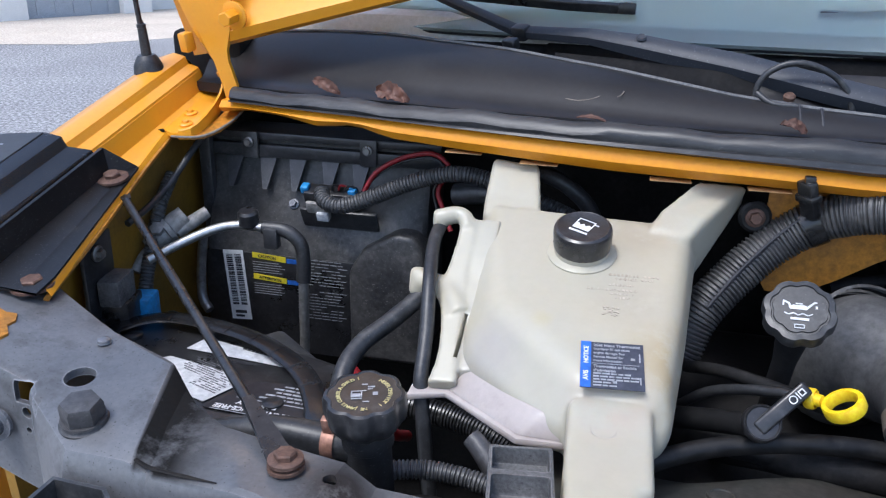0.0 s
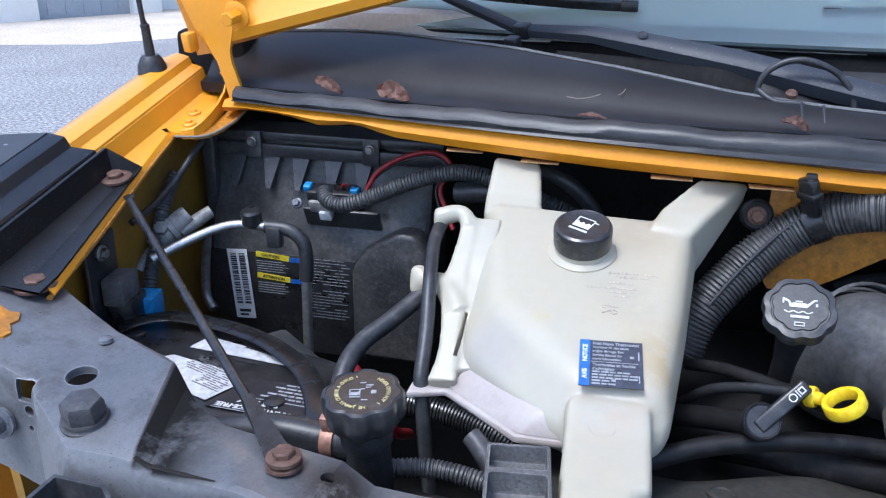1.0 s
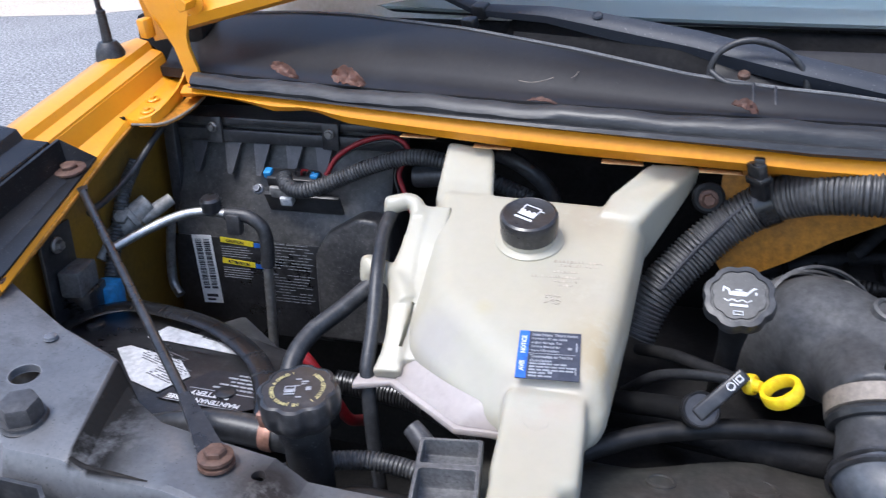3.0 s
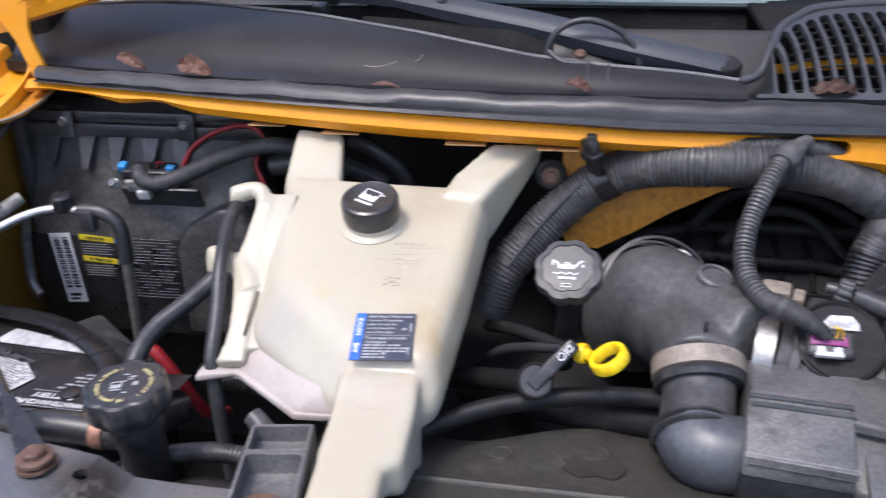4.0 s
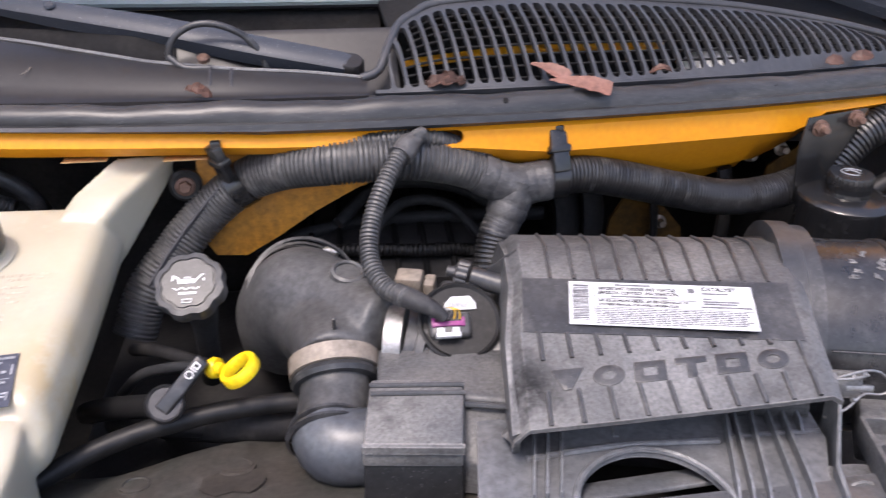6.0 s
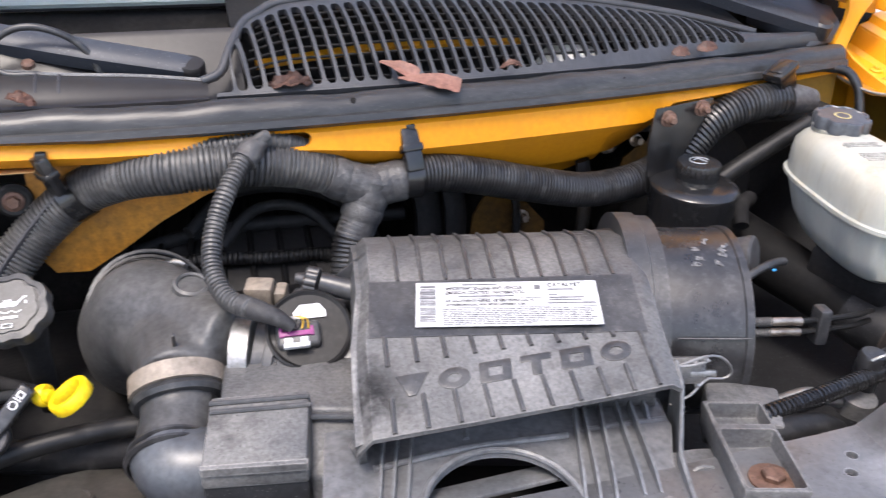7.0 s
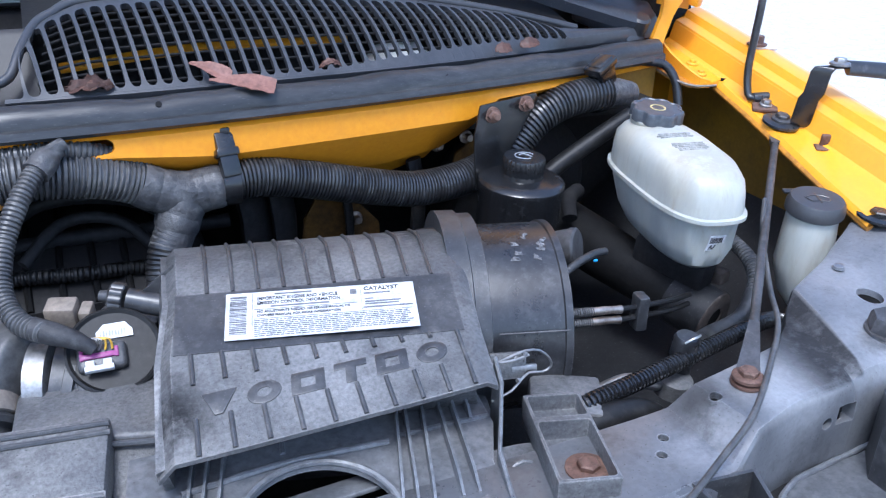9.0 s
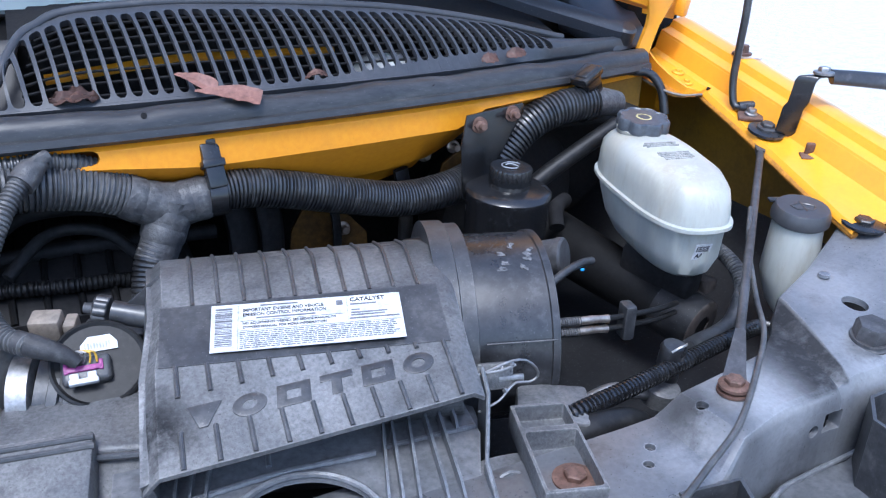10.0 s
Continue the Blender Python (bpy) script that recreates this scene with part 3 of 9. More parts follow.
def fender(side, label):
    s = -1 if side == "passenger" else 1
    t = thing("fender", (s * 0.9, 0.7, 0.0), label, "car fender", "front fenders")

    def section(y):
        z = rail_z(y)
        return [(0.800, z - 0.004), (0.812, z), (0.848, z), (0.858, z + 0.006), (0.866, z + 0.030), (0.880, z + 0.034), (0.884, z + 0.043),
                (0.900, z + 0.047), (0.922, z + 0.040), (0.946, z + 0.01), (0.965, z - 0.06), (0.985, z - 0.3), (0.985, z - 0.5)]
    ys = spread(0.60, 1.03, 21)
    rows = []
    for y in ys:
        out = section(y)
        z = rail_z(y)
        edge = min(0.843, 0.789 + (y - 0.615) * 0.19)
        out[:3] = [(edge, z - 0.004), (edge + 0.003, z), (0.848, z)]
        rows.append([(s * x, y, z) for x, z in out] + [(s * (x - 0.0015), y, z - 0.003) for x, z in reversed(out)])
    bm = loft(bmesh.new(), rows)
    part("outer_panel", bm, YELLOW, t)
    # strip behind, up to the door pillar
    rows = []
    for y in spread(1.03, 1.6, 8):
        z = rail_z(1.03) - 0.055 + (y - 1.03) * 0.2
        rows.append([(s * x, y, zz) for x, zz in ((0.872, z + 0.02), (0.884, z + 0.043), (0.900, z + 0.047), (0.922, z + 0.040), (0.946, z + 0.01), (0.965, z - 0.06), (0.985, z - 0.5), (0.87, z - 0.5))])
    part("rear_panel", loft(bmesh.new(), rows), YELLOW, t)
    # inner wall, dusty, and darker in colour for the shade below the rail
    rows = []
    for y in spread(0.6, 1.06, 9):
        z = rail_z(y)
        out = 0.030 if s > 0 else 0.0
        rows.append([(s * x, y, zz) for x, zz in ((0.852, z - 0.004), (0.856 + out, z - 0.04), (0.862 + out, z - 0.20), (0.84 + out, z - 0.60), (0.85 + out, z - 0.60), (0.872 + out, z - 0.2), (0.866 + out, z - 0.04), (0.862, z - 0.004))])
    part("inner_wall", loft(bmesh.new(), rows), YELLOW_DUSTY_SHADED, t, "dusty yellow inner wall, darkened for shade too")
    # folded lip along the inner edge
    lip = bmesh.new()
    tube(lip, [(s * 0.790, 0.60, rail_z(0.60) - 0.010), (s * 0.805, 0.7, rail_z(0.7) - 0.009), (s * 0.828, 0.82, rail_z(0.82) - 0.008), (s * 0.845, 0.91, rail_z(0.91) - 0.010)], 0.0045, 8, flat=0.6)
    part("lip", lip, YELLOW_WORN_SHADED, t)
    # hinge pocket at the back end: a tray with a rounded nose, an upright inner wall and a hooked tab
    base = rail_z(0.95)
    floor_line = [(0.866, 1.036), (0.868, 0.960), (0.866, 0.925), (0.853, 0.908), (0.838, 0.902), (0.820, 0.902), (0.811, 0.908), (0.808, 0.922), (0.811, 0.960), (0.815, 1.000), (0.818, 1.030)]
    pocket = loft(bmesh.new(), [[(s * x, y, rail_z(y) + dz) for x, y in floor_line] for dz in (-0.004, 0.0015)])
    part("hinge_pocket", pocket, YELLOW, t, "yellow hinge tray")
    inner = [(0.826, 0.9015), (0.813, 0.9045), (0.8075, 0.914), (0.8065, 0.935), (0.8095, 0.965), (0.8125, 0.985), (0.815, 1.005), (0.8165, 1.022)]
    rows = []
    for k, (x, y) in enumerate(inner):
        hgt = (0.004, 0.007, 0.010, 0.012, 0.014, 0.018, 0.032, 0.016)[k]
        rows.append([(s * x, y, rail_z(y) - 0.006), (s * (x - 0.0005), y, rail_z(y) + hgt), (s * (x + 0.0022), y + 0.0006, rail_z(y) + hgt + 0.0006), (s * (x + 0.0026), y + 0.0008, rail_z(y) - 0.006)])
    part("tray_wall", loft(bmesh.new(), rows), YELLOW, t)
    part("tab", tube(bmesh.new(), [(s * 0.8155, 1.008, rail_z(1.005) + 0.026), (s * 0.819, 1.004, rail_z(1.005) + 0.034), (s * 0.823, 1.000, rail_z(1.005) + 0.032)], 0.0042, 8, flat=0.6), YELLOW, t)
    # black patch laid on the rail, painting the shade of an opening
    part("hollow", prism(bmesh.new(), [(s * x, y) for x, y in ((0.876, 0.902), (0.8745, 0.950), (0.866, 0.936), (0.856, 0.914), (0.846, 0.9025))], rail_z(0.91) - 0.0005, rail_z(0.91) + 0.0022), BLACK_MATTE, t, "black patch in place of the shaded opening by the hinge tray")
    # worn sheet below the tray, with a bright folded edge
    shelf_line = [(0.812, 0.902), (0.797, 0.909), (0.787, 0.928), (0.783, 0.957), (0.784, 0.985), (0.806, 0.990), (0.806, 0.930)]
    part("under_shelf", loft(bmesh.new(), [[(s * x, y, rail_z(y) + dz) for x, y in shelf_line] for dz in (-0.006, -0.003)]), YELLOW_WORN_SHADED, t, "worn yellow sheet below the hinge tray")
    part("shelf_edge", tube(bmesh.new(), [(s * x, y, rail_z(y) - 0.002) for x, y in ((0.836, 0.899), (0.812, 0.901), (0.797, 0.908), (0.787, 0.928), (0.782, 0.957), (0.783, 0.985))], 0.0016, 8), BEIGE, t, "bare folded edge")
    for x, y in ((0.840, 0.955), (0.830, 0.925)):
        bolt(t, (s * x, y, rail_z(y) + 0.001), (0, -0.2, 1), 0.0045, 0.0085, YELLOW, h=0.005)
    return t


fender("passenger", "glossy yellow front fender rail with a dusty inner wall")
fender("driver", "glossy yellow front fender rail beside the pale gravel")

# firewall: rolled flange under the seal, and the panel below it
firewall = thing("firewall", (0, 0.9, 0.6), "yellow painted firewall panel below the cowl seal", "car body panel")
LOW = [(-0.80, 1.236), (-0.77, 1.242), (-0.71, 1.242), (-0.65, 1.2345), (-0.63, 1.242), (-0.60, 1.241), (-0.564, 1.233), (-0.465, 1.230), (-0.32, 1.226), (-0.17, 1.226), (0.0, 1.222), (0.10, 1.206),
       (0.20, 1.184), (0.30, 1.168), (0.35, 1.164), (0.39, 1.166), (0.44, 1.173), (0.475, 1.192), (0.50, 1.222), (0.62, 1.230), (0.80, 1.233)]


def low_edge(x):
    for (a, za), (b, zb) in zip(LOW, LOW[1:]):
        if a <= x <= b:
            return za + (zb - za) * (x - a) / (b - a)
    return LOW[0][1] if x < 0 else LOW[-1][1]


def flap(x):
    """How far the lip of the seal is drawn in, towards the passenger end."""
    return min(1.0, max(0.0, (-0.10 - x) / 0.5)) ** 0.7


rows = []
for x in spread(-0.80, 0.80, 81):
    y, z = seal_y(x), low_edge(x)
    top = seal_z(x) - 0.0135 + 0.011 * flap(x)
    deep = max(0.0, (1.235 - z))
    rows.append([(x, y + 0.06, top), (x, y - 0.008, top), (x, y - 0.014, top - 0.005), (x, y - 0.0165, max(top * 0.5 + z * 0.5, top - 0.030)), (x, y - 0.013 + deep * 0.55, z + 0.003),
                 (x, y - 0.004 + deep * 0.75, z), (x, y + 0.06, z - 0.002 - deep * 0.3), (x, y + 0.06, z + 0.004), (x, y - 0.002 + deep * 0.75, z + 0.004), (x, y - 0.010, top - 0.006), (x, y + 0.06, top - 0.004)])
flange = loft(bmesh.new(), rows)
slot = [(0.002 + 0.0065 * math.cos(a), 1.2395 + 0.0065 * math.sin(a)) for a in spread(math.pi / 2, math.pi * 1.5, 8)] + [(0.086 + 0.0065 * math.cos(a), 1.2385 + 0.0065 * math.sin(a)) for a in spread(-math.pi / 2, math.pi / 2, 8)]
cut(flange, [prism(bmesh.new(), slot, 0, 0.03, Matrix(((1, 0, 0, 0), (0, 0, 1, seal_y(0.045) - 0.025), (0, 1, 0, 0), (0, 0, 0, 1))))])
part("flange", flange, YELLOW_FLAT, firewall)
# lower panel; the shade behind the harness is in its colour
panel = bmesh.new()
ARCH = [(-0.165, 1.205), (-0.168, 1.130), (-0.155, 1.110), (-0.125, 1.108), (-0.09, 1.128), (-0.054, 1.152), (-0.011, 1.175), (0.025, 1.190), (0.10, 1.212), (0.12, 1.24), (-0.165, 1.24)]
prism(panel, ARCH, 0, 0.004, Matrix(((1, 0, 0, 0), (0, 0, 1, 0.872), (0, 1, 0, 0), (0, 0, 0, 1))))
part("lower_panel", panel, YELLOW_WORN_SHADED, firewall, "yellow lower panel with an arched opening, darkened for shade")
# two firewall sheets with their shade put into the paint colour
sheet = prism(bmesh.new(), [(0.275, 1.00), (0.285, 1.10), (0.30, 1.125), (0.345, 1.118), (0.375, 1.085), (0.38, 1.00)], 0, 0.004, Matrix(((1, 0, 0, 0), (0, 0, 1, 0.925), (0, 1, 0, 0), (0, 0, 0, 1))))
part("driver_panel", sheet, YELLOW_SHADED, firewall, "yellow sheet behind the engine, painted dark for shade")
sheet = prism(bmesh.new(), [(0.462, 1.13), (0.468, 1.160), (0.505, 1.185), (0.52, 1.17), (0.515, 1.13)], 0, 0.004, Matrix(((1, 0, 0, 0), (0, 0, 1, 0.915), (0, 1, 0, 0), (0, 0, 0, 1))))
part("driver_panel", sheet, YELLOW_SHADED, firewall, "yellow sheet behind the engine, painted dark for shade")
for x, z, w in ((0.225, 1.10, 0.05), (0.255, 1.10, 0.04), (0.33, 1.09, 0.016), (0.415, 1.11, 0.03)):
    part("stiffener", tube(bmesh.new(), [(x, 0.918, z + 0.05), (x + 0.004, 0.910, z), (x - 0.004, 0.905, z - 0.10)], w * 0.5, 10, flat=0.5), DARK, firewall)
for x, z in ((0.345, 1.095), (0.446, 1.172), (0.484, 1.178)):
    bolt(firewall, (x, 0.923, z), (0, -1, 0.1), 0.005, 0.008, BRASS, h=0.012)
back = box(bmesh.new(), (1.84, 0.01, 0.75), Matrix.Translation((0, 1.12, 0.9)), 0)
corner_panel = bmesh.new()
rows = []
for x, y in ((0.555, 0.925), (0.60, 0.935), (0.70, 0.955), (0.78, 0.955)):
    rows.append([(x, y, 1.236), (x, y, 1.19 if x > 0.6 else 1.215), (x, y + 0.004, 1.19 if x > 0.6 else 1.215), (x, y + 0.004, 1.236)])
part("corner_panel", loft(corner_panel, rows), YELLOW_DUSTY_SHADED, firewall, "dusty yellow corner below the hinge")
part("insulation", back, DARK, firewall, "black insulation behind the engine")
for cx, cy in ((-0.478, 0.0), (-0.395, 0.0), (-0.262, 0.0), (-0.170, 0.0)):
    y = seal_y(cx)
    part("tab", box(bmesh.new(), (0.040, 0.014, 0.0010), Matrix.Translation((cx, y - 0.001, low_edge(cx) - 0.0022)), 0.0004), PAD, firewall, "pale thin pad under the flange")

# rubber seal along the cowl
seal = thing("cowl_seal", (0, 0.83, 1.26), "weathered grey-black rubber hood seal along the cowl", "rubber seal")
rows = []
for x in spread(-0.785, 0.785, 90):
    y, z = seal_y(x), seal_z(x)
    wob = 0.0012 * math.sin(x * 37) + 0.0008 * math.sin(x * 91)
    pr = [(-0.017, -0.013), (-0.021, -0.009), (-0.019, -0.003), (-0.0145, -0.002), (-0.0135, 0.003), (-0.010, 0.0095), (-0.002, 0.0135), (0.005, 0.013), (0.011, 0.009), (0.016, 0.0075), (0.028, 0.008), (0.028, -0.010)]
    k = 1 - 0.85 * flap(x)
    rows.append([(x, y + a + (0.004 * (1 - k) if b < 0 else 0), z + (b * k if b < 0 else b + wob)) for a, b in pr])
part("strip", loft(bmesh.new(), rows), SEAL, seal)
# black discs set on the strip, dark in place of holes
for x in (0.134, 0.43):
    part("hole", lathe(bmesh.new(), [(0.0028, 0), (0.0028, 0.0012)], axis_pose((x, seal_y(x) - 0.0092, seal_z(x) + 0.0080), (0, -0.75, 0.66)), 12), BLACK_MATTE, seal, "small black disc in place of a shaded drain hole")

# cowl: raised cover over the passenger side
cover = thing("cowl_cover", (-0.45, 0.95, 1.28), "matte black plastic cowl cover below the windscreen", "car trim")
RIDGE = [(-0.86, 1.10, 1.316), (-0.795, 1.094, 1.320), (-0.69, 1.077, 1.326), (-0.608, 1.060, 1.327), (-0.457, 1.014, 1.322), (-0.323, 0.966, 1.311), (-0.2075, 0.924, 1.298), (-0.134, 0.905, 1.293), (-0.05, 0.900, 1.288), (0.005, 0.888, 1.2835)]


def ridge(x):
    for a, b in zip(RIDGE, RIDGE[1:]):
        if a[0] <= x <= b[0]:
            t = (x - a[0]) / (b[0] - a[0])
            t2 = t
            return a[1] + (b[1] - a[1]) * t2, a[2] + (b[2] - a[2]) * t2
    return RIDGE[-1][1:]


rows = []
for x in spread(-0.86, 0.005, 70):
    ry, rz = ridge(x)
    fy, fz = seal_y(x) + 0.022, seal_z(x) + 0.0105
    row = [(x, fy, fz - 0.012), (x, fy, fz)]
    for t, lift in ((0.08, 0.02), (0.16, 0.06), (0.24, 0.14), (0.33, 0.28), (0.45, 0.47), (0.60, 0.67), (0.78, 0.85), (0.93, 0.965), (1.0, 1.0)):
        row.append((x, fy + (ry - fy) * t, fz + (rz - fz) * lift))
    row += [(x, ry + 0.004, rz - 0.001), (x, ry + 0.005, rz - 0.02), (x, fy + 0.004, fz - 0.012)]
    rows.append(row)
part("cover_panel", loft(bmesh.new(), rows), COWL, cover)
for x in (-0.125, -0.145):
    ry, rz = ridge(x)
    part("joint", tube(bmesh.new(), [(x, seal_y(x) + 0.034, seal_z(x) + 0.006), (x, (seal_y(x) + ry) / 2 + 0.01, (seal_z(x) + rz) / 2 + 0.004), (x, ry, rz + 0.001)], 0.0016, 8), INK, cover)
# filler boxes added so that the gaps behind the hinges come out black
for s in (-1, 1):
    part("corner", box(bmesh.new(), (0.11, 0.05, 0.12), pose(s * 0.862, 1.075, 1.262, 0, 0, s * 8), 0.01), BLACK_MATTE, cover, "black filler box darkening the gap behind the hinge")
edge = bmesh.new()
tube(edge, [(x, ridge(x)[0] + 0.002, ridge(x)[1] + 0.0005) for x in spread(-0.855, 0.0, 30)], 0.0022, 8)
part("edge", edge, DUSTY, cover, "thin pale worn edge")

# valley panel in which the wiper lies
tray = thing("wiper_tray", (-0.2, 0.93, 1.25), "grey-black plastic tray under the wiper arm", "car trim")
rows = []
for x in spread(-0.40, 0.040, 45):
    ry, rz = ridge(min(x, 0.0))
    k = max(0.0, ry - 0.93)
    rows.append([(x, ry - 0.01, 1.250), (x, ry + 0.004, 1.262), (x, 0.932 + k, 1.285), (x, 0.950 + k, 1.316), (x, 0.957 + k, 1.3205), (x, 0.966 + k, 1.316), (x, 0.962 + k, 1.25)])
part("tray_panel", loft(bmesh.new(), rows[22:]), COWL, tray)
# passenger end of the same panel, black in place of a shaded gap
part("dark_recess", loft(bmesh.new(), rows[:23]), BLACK_MATTE, tray, "panel beside the tray, painted black for a shaded gap")

# sheet added in black so the gap before the glass stays dark
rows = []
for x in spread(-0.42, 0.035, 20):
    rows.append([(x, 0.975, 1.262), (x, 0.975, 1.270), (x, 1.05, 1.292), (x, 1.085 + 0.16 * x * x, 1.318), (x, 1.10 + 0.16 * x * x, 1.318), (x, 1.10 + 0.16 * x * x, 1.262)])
part("channel", loft(bmesh.new(), rows), BLACK_MATTE, tray, "black sheet filling the shaded gap at the foot of the windscreen")

# slotted intake grille on the driver side
grille = thing("cowl_grille", (0.32, 0.92, 1.27), "black plastic slotted air intake grille in the cowl", "vent grille")
G_TOP = [(0.030, 0.916, 1.308), (0.045, 0.949, 1.3235), (0.058, 0.960, 1.330), (0.090, 0.977, 1.339), (0.188, 0.989, 1.343), (0.306, 0.992, 1.338), (0.439, 0.993, 1.327), (0.555, 0.985, 1.3085), (0.623, 0.965, 1.290), (0.70, 0.985, 1.280), (0.80, 1.01, 1.272)]


def g_top(x):
    for a, b in zip(G_TOP, G_TOP[1:]):
        if a[0] <= x <= b[0]:
            t = (x - a[0]) / (b[0] - a[0])
            return Vector((x, a[1] + (b[1] - a[1]) * t, a[2] + (b[2] - a[2]) * t))
    return Vector(G_TOP[0] if x < 0.1 else G_TOP[-1])


def g_low(x):
    return Vector((x, seal_y(x) + 0.024, seal_z(x) + 0.011))


def g_at(x, t, lift=0.0):
    a, b = g_low(x), g_top(x)
    p = a.lerp(b, t)
    n = Vector((1, 0, 0)).cross(b - a).normalized()
    return p + n * (lift + 0.010 * math.sin(math.pi * t))


def slot_end(x):
    return 0.05 + 0.75 * max(0.0, x - 0.31)


# rails along the bottom, the top and the ends, then the bars between the slots
rim = bmesh.new()
for t0, t1, x0, x1 in ((0.0, 0.05, 0.012, 0.78), (0.91, 1.0, 0.046, 0.78)):
    rows = []
    for x in spread(x0, x1, 60):
        e = slot_end(x) if t0 == 0.0 else t1
        rows.append([g_at(x, t0 + (e - t0) * u, 0.001) for u in spread(0, 1, 4)] + [g_at(x, t0 + (e - t0) * u, -0.006) for u in spread(1, 0, 4)])
    loft(rim, rows)
part("rim", rim, GRILLE, grille)
tube_edge = bmesh.new()
tube(tube_edge, [(0.0, 0.889, 1.284), (0.018, 0.895, 1.290), (0.030, 0.918, 1.309), (0.045, 0.951, 1.3250), (0.060, 0.963, 1.332), (0.090, 0.979, 1.341), (0.188, 0.991, 1.345), (0.306, 0.994, 1.340), (0.439, 0.995, 1.329), (0.555, 0.987, 1.3105), (0.66, 0.974, 1.287)], 0.0045, 10)
part("edge", tube_edge, GRILLE, grille)
end = bmesh.new()
loft(end, [[g_at(x, t, 0.001) for t in spread(0, 1, 6)] + [g_at(x, t, -0.006) for t in spread(1, 0, 6)] for x in spread(0.628, 0.78, 8)])
part("end_panel", end, GRILLE, grille)
n_bar = 44
for i in range(n_bar):
    x = 0.026 + (0.628 - 0.026) * i / (n_bar - 1)
    lean = 0.012 + 0.012 * (x - 0.3)
    w = 0.0017
    top = 1.0
    if x < 0.07:
        top = 0.93
    rows = []
    e = slot_end(x)
    for t in (0.02, e, e + 0.008, e + 0.02, e + 0.04, e + 0.08, *spread(e + 0.12, 0.83, 5), 0.87, 0.89, 0.903, 0.912, 0.98):
        xx = x - lean * (t - 0.5)
        u = min(1.0, max(0.0, 1 - (t - e + 0.002) / 0.07, 1 - (0.914 - t) / 0.075))
        wide = w + 0.0046 * (1 - math.sqrt(1 - u * u))
        rows.append([g_at(xx - wide, t, 0.0012), g_at(xx + wide, t, 0.0012), g_at(xx + wide, t, -0.0055), g_at(xx - wide, t, -0.0055)])
    part("bar", loft(bmesh.new(), rows), GRILLE, grille)
for j in range(8):
    t = 0.115 + 0.104 * j
    part("cross_bar", tube(bmesh.new(), [g_at(x, t, -0.0045) for x in spread(0.04 + 0.03 * max(0, t - 0.3), 0.625, 24)], 0.0015, 6), BLACK_MATTE, grille)
# lid added in black to keep the zone behind the grille dark
lid = loft(bmesh.new(), [[g_top(x) + Vector((0, 0.003, 0.001)), (x, 1.095 + 0.16 * x * x, 1.334), (x, 1.095 + 0.16 * x * x, 1.328), g_top(x) + Vector((0, 0.003, -0.004))] for x in spread(0.034, 0.66, 30)])
part("rear_lid", lid, BLACK_MATTE, grille, "black lid added over the dark gap between the grille and the windscreen")
# what lies below the slots
plenum = thing("cowl_plenum", (0.33, 0.97, 1.15), "dark cowl chamber with a yellow painted ledge", "car body panel")
part("floor", box(bmesh.new(), (0.80, 0.20, 0.01), Matrix.Translation((0.36, 1.01, 1.195)), 0.002), DARK, plenum)
part("ledge", tube(bmesh.new(), [(0.06, 1.045, 1.262), (0.16, 1.054, 1.270), (0.25, 1.06, 1.274), (0.385, 1.06, 1.273)], 0.0065, 8, flat=0.7), YELLOW, plenum, "yellow painted ledge")
part("back_wall", box(bmesh.new(), (0.86, 0.006, 0.16), Matrix.Translation((0.38, 1.10, 1.26)), 0), DARK, plenum)
bag = bmesh.new()
lathe(bag, [(0.001, 0.03), (0.025, 0.026), (0.045, 0.012), (0.052, -0.01), (0.04, -0.03)], axis_pose((0.445, 1.022, 1.240), (0.1, -0.3, 1)), 24)
part("motor_cover", bag, WHITE, plenum, "pale rounded cover seen through the slots")

# windscreen
wind = thing("windscreen", (0, 1.3, 1.3), "tinted windscreen with a dark lower border", "windscreen", kind="structure")
rows = []
for x in spread(-0.92, 0.92, 25):
    bow = 0.13 * (x / 0.9) ** 2
    line = [(x, 1.06 + bow + 1.0 * t, 1.323 + 0.67 * t) for t in spread(0.012, 1.0, 8)]
    rows.append(line + [(a, b + 0.003, c - 0.005) for a, b, c in reversed(line)])
part("pane", loft(bmesh.new(), rows), GLASS, wind).visible_shadow = False
rows = []
for x in spread(-0.92, 0.92, 25):
    bow = 0.13 * (x / 0.9) ** 2
    rows.append([(x, 1.062 + bow + 1.0 * t, 1.3185 + 0.67 * t) for t in (0.012, 0.036)] + [(x, 1.064 + bow + 1.0 * t, 1.3155 + 0.67 * t) for t in (0.036, 0.012)])
part("border", loft(bmesh.new(), rows), LABEL_BLACK, wind, "black printed border")
# assumed dashboard; its white top is added to brighten the glass
dash = thing("dashboard", (0, 1.5, 1.2), "assumed dashboard, made white to brighten the tinted windscreen", "dashboard")
part("top", box(bmesh.new(), (1.7, 0.7, 0.1), Matrix.Translation((0, 1.48, 1.30)), 0.02), WHITE, dash)
part("front", box(bmesh.new(), (1.7, 0.2, 0.3), Matrix.Translation((0, 1.22, 1.17)), 0.02), DARK, dash)
cab = thing("van_cab", (0, 2.4, 1.0), "yellow van cab behind the windscreen", "van cab")
part("roof", box(bmesh.new(), (1.9, 1.6, 0.06), Matrix.Translation((0, 2.85, 2.04)), 0.02), YELLOW, cab)
part("rear_wall", box(bmesh.new(), (1.9, 0.06, 1.5), Matrix.Translation((0, 3.6, 1.3)), 0.02), DARK, cab)
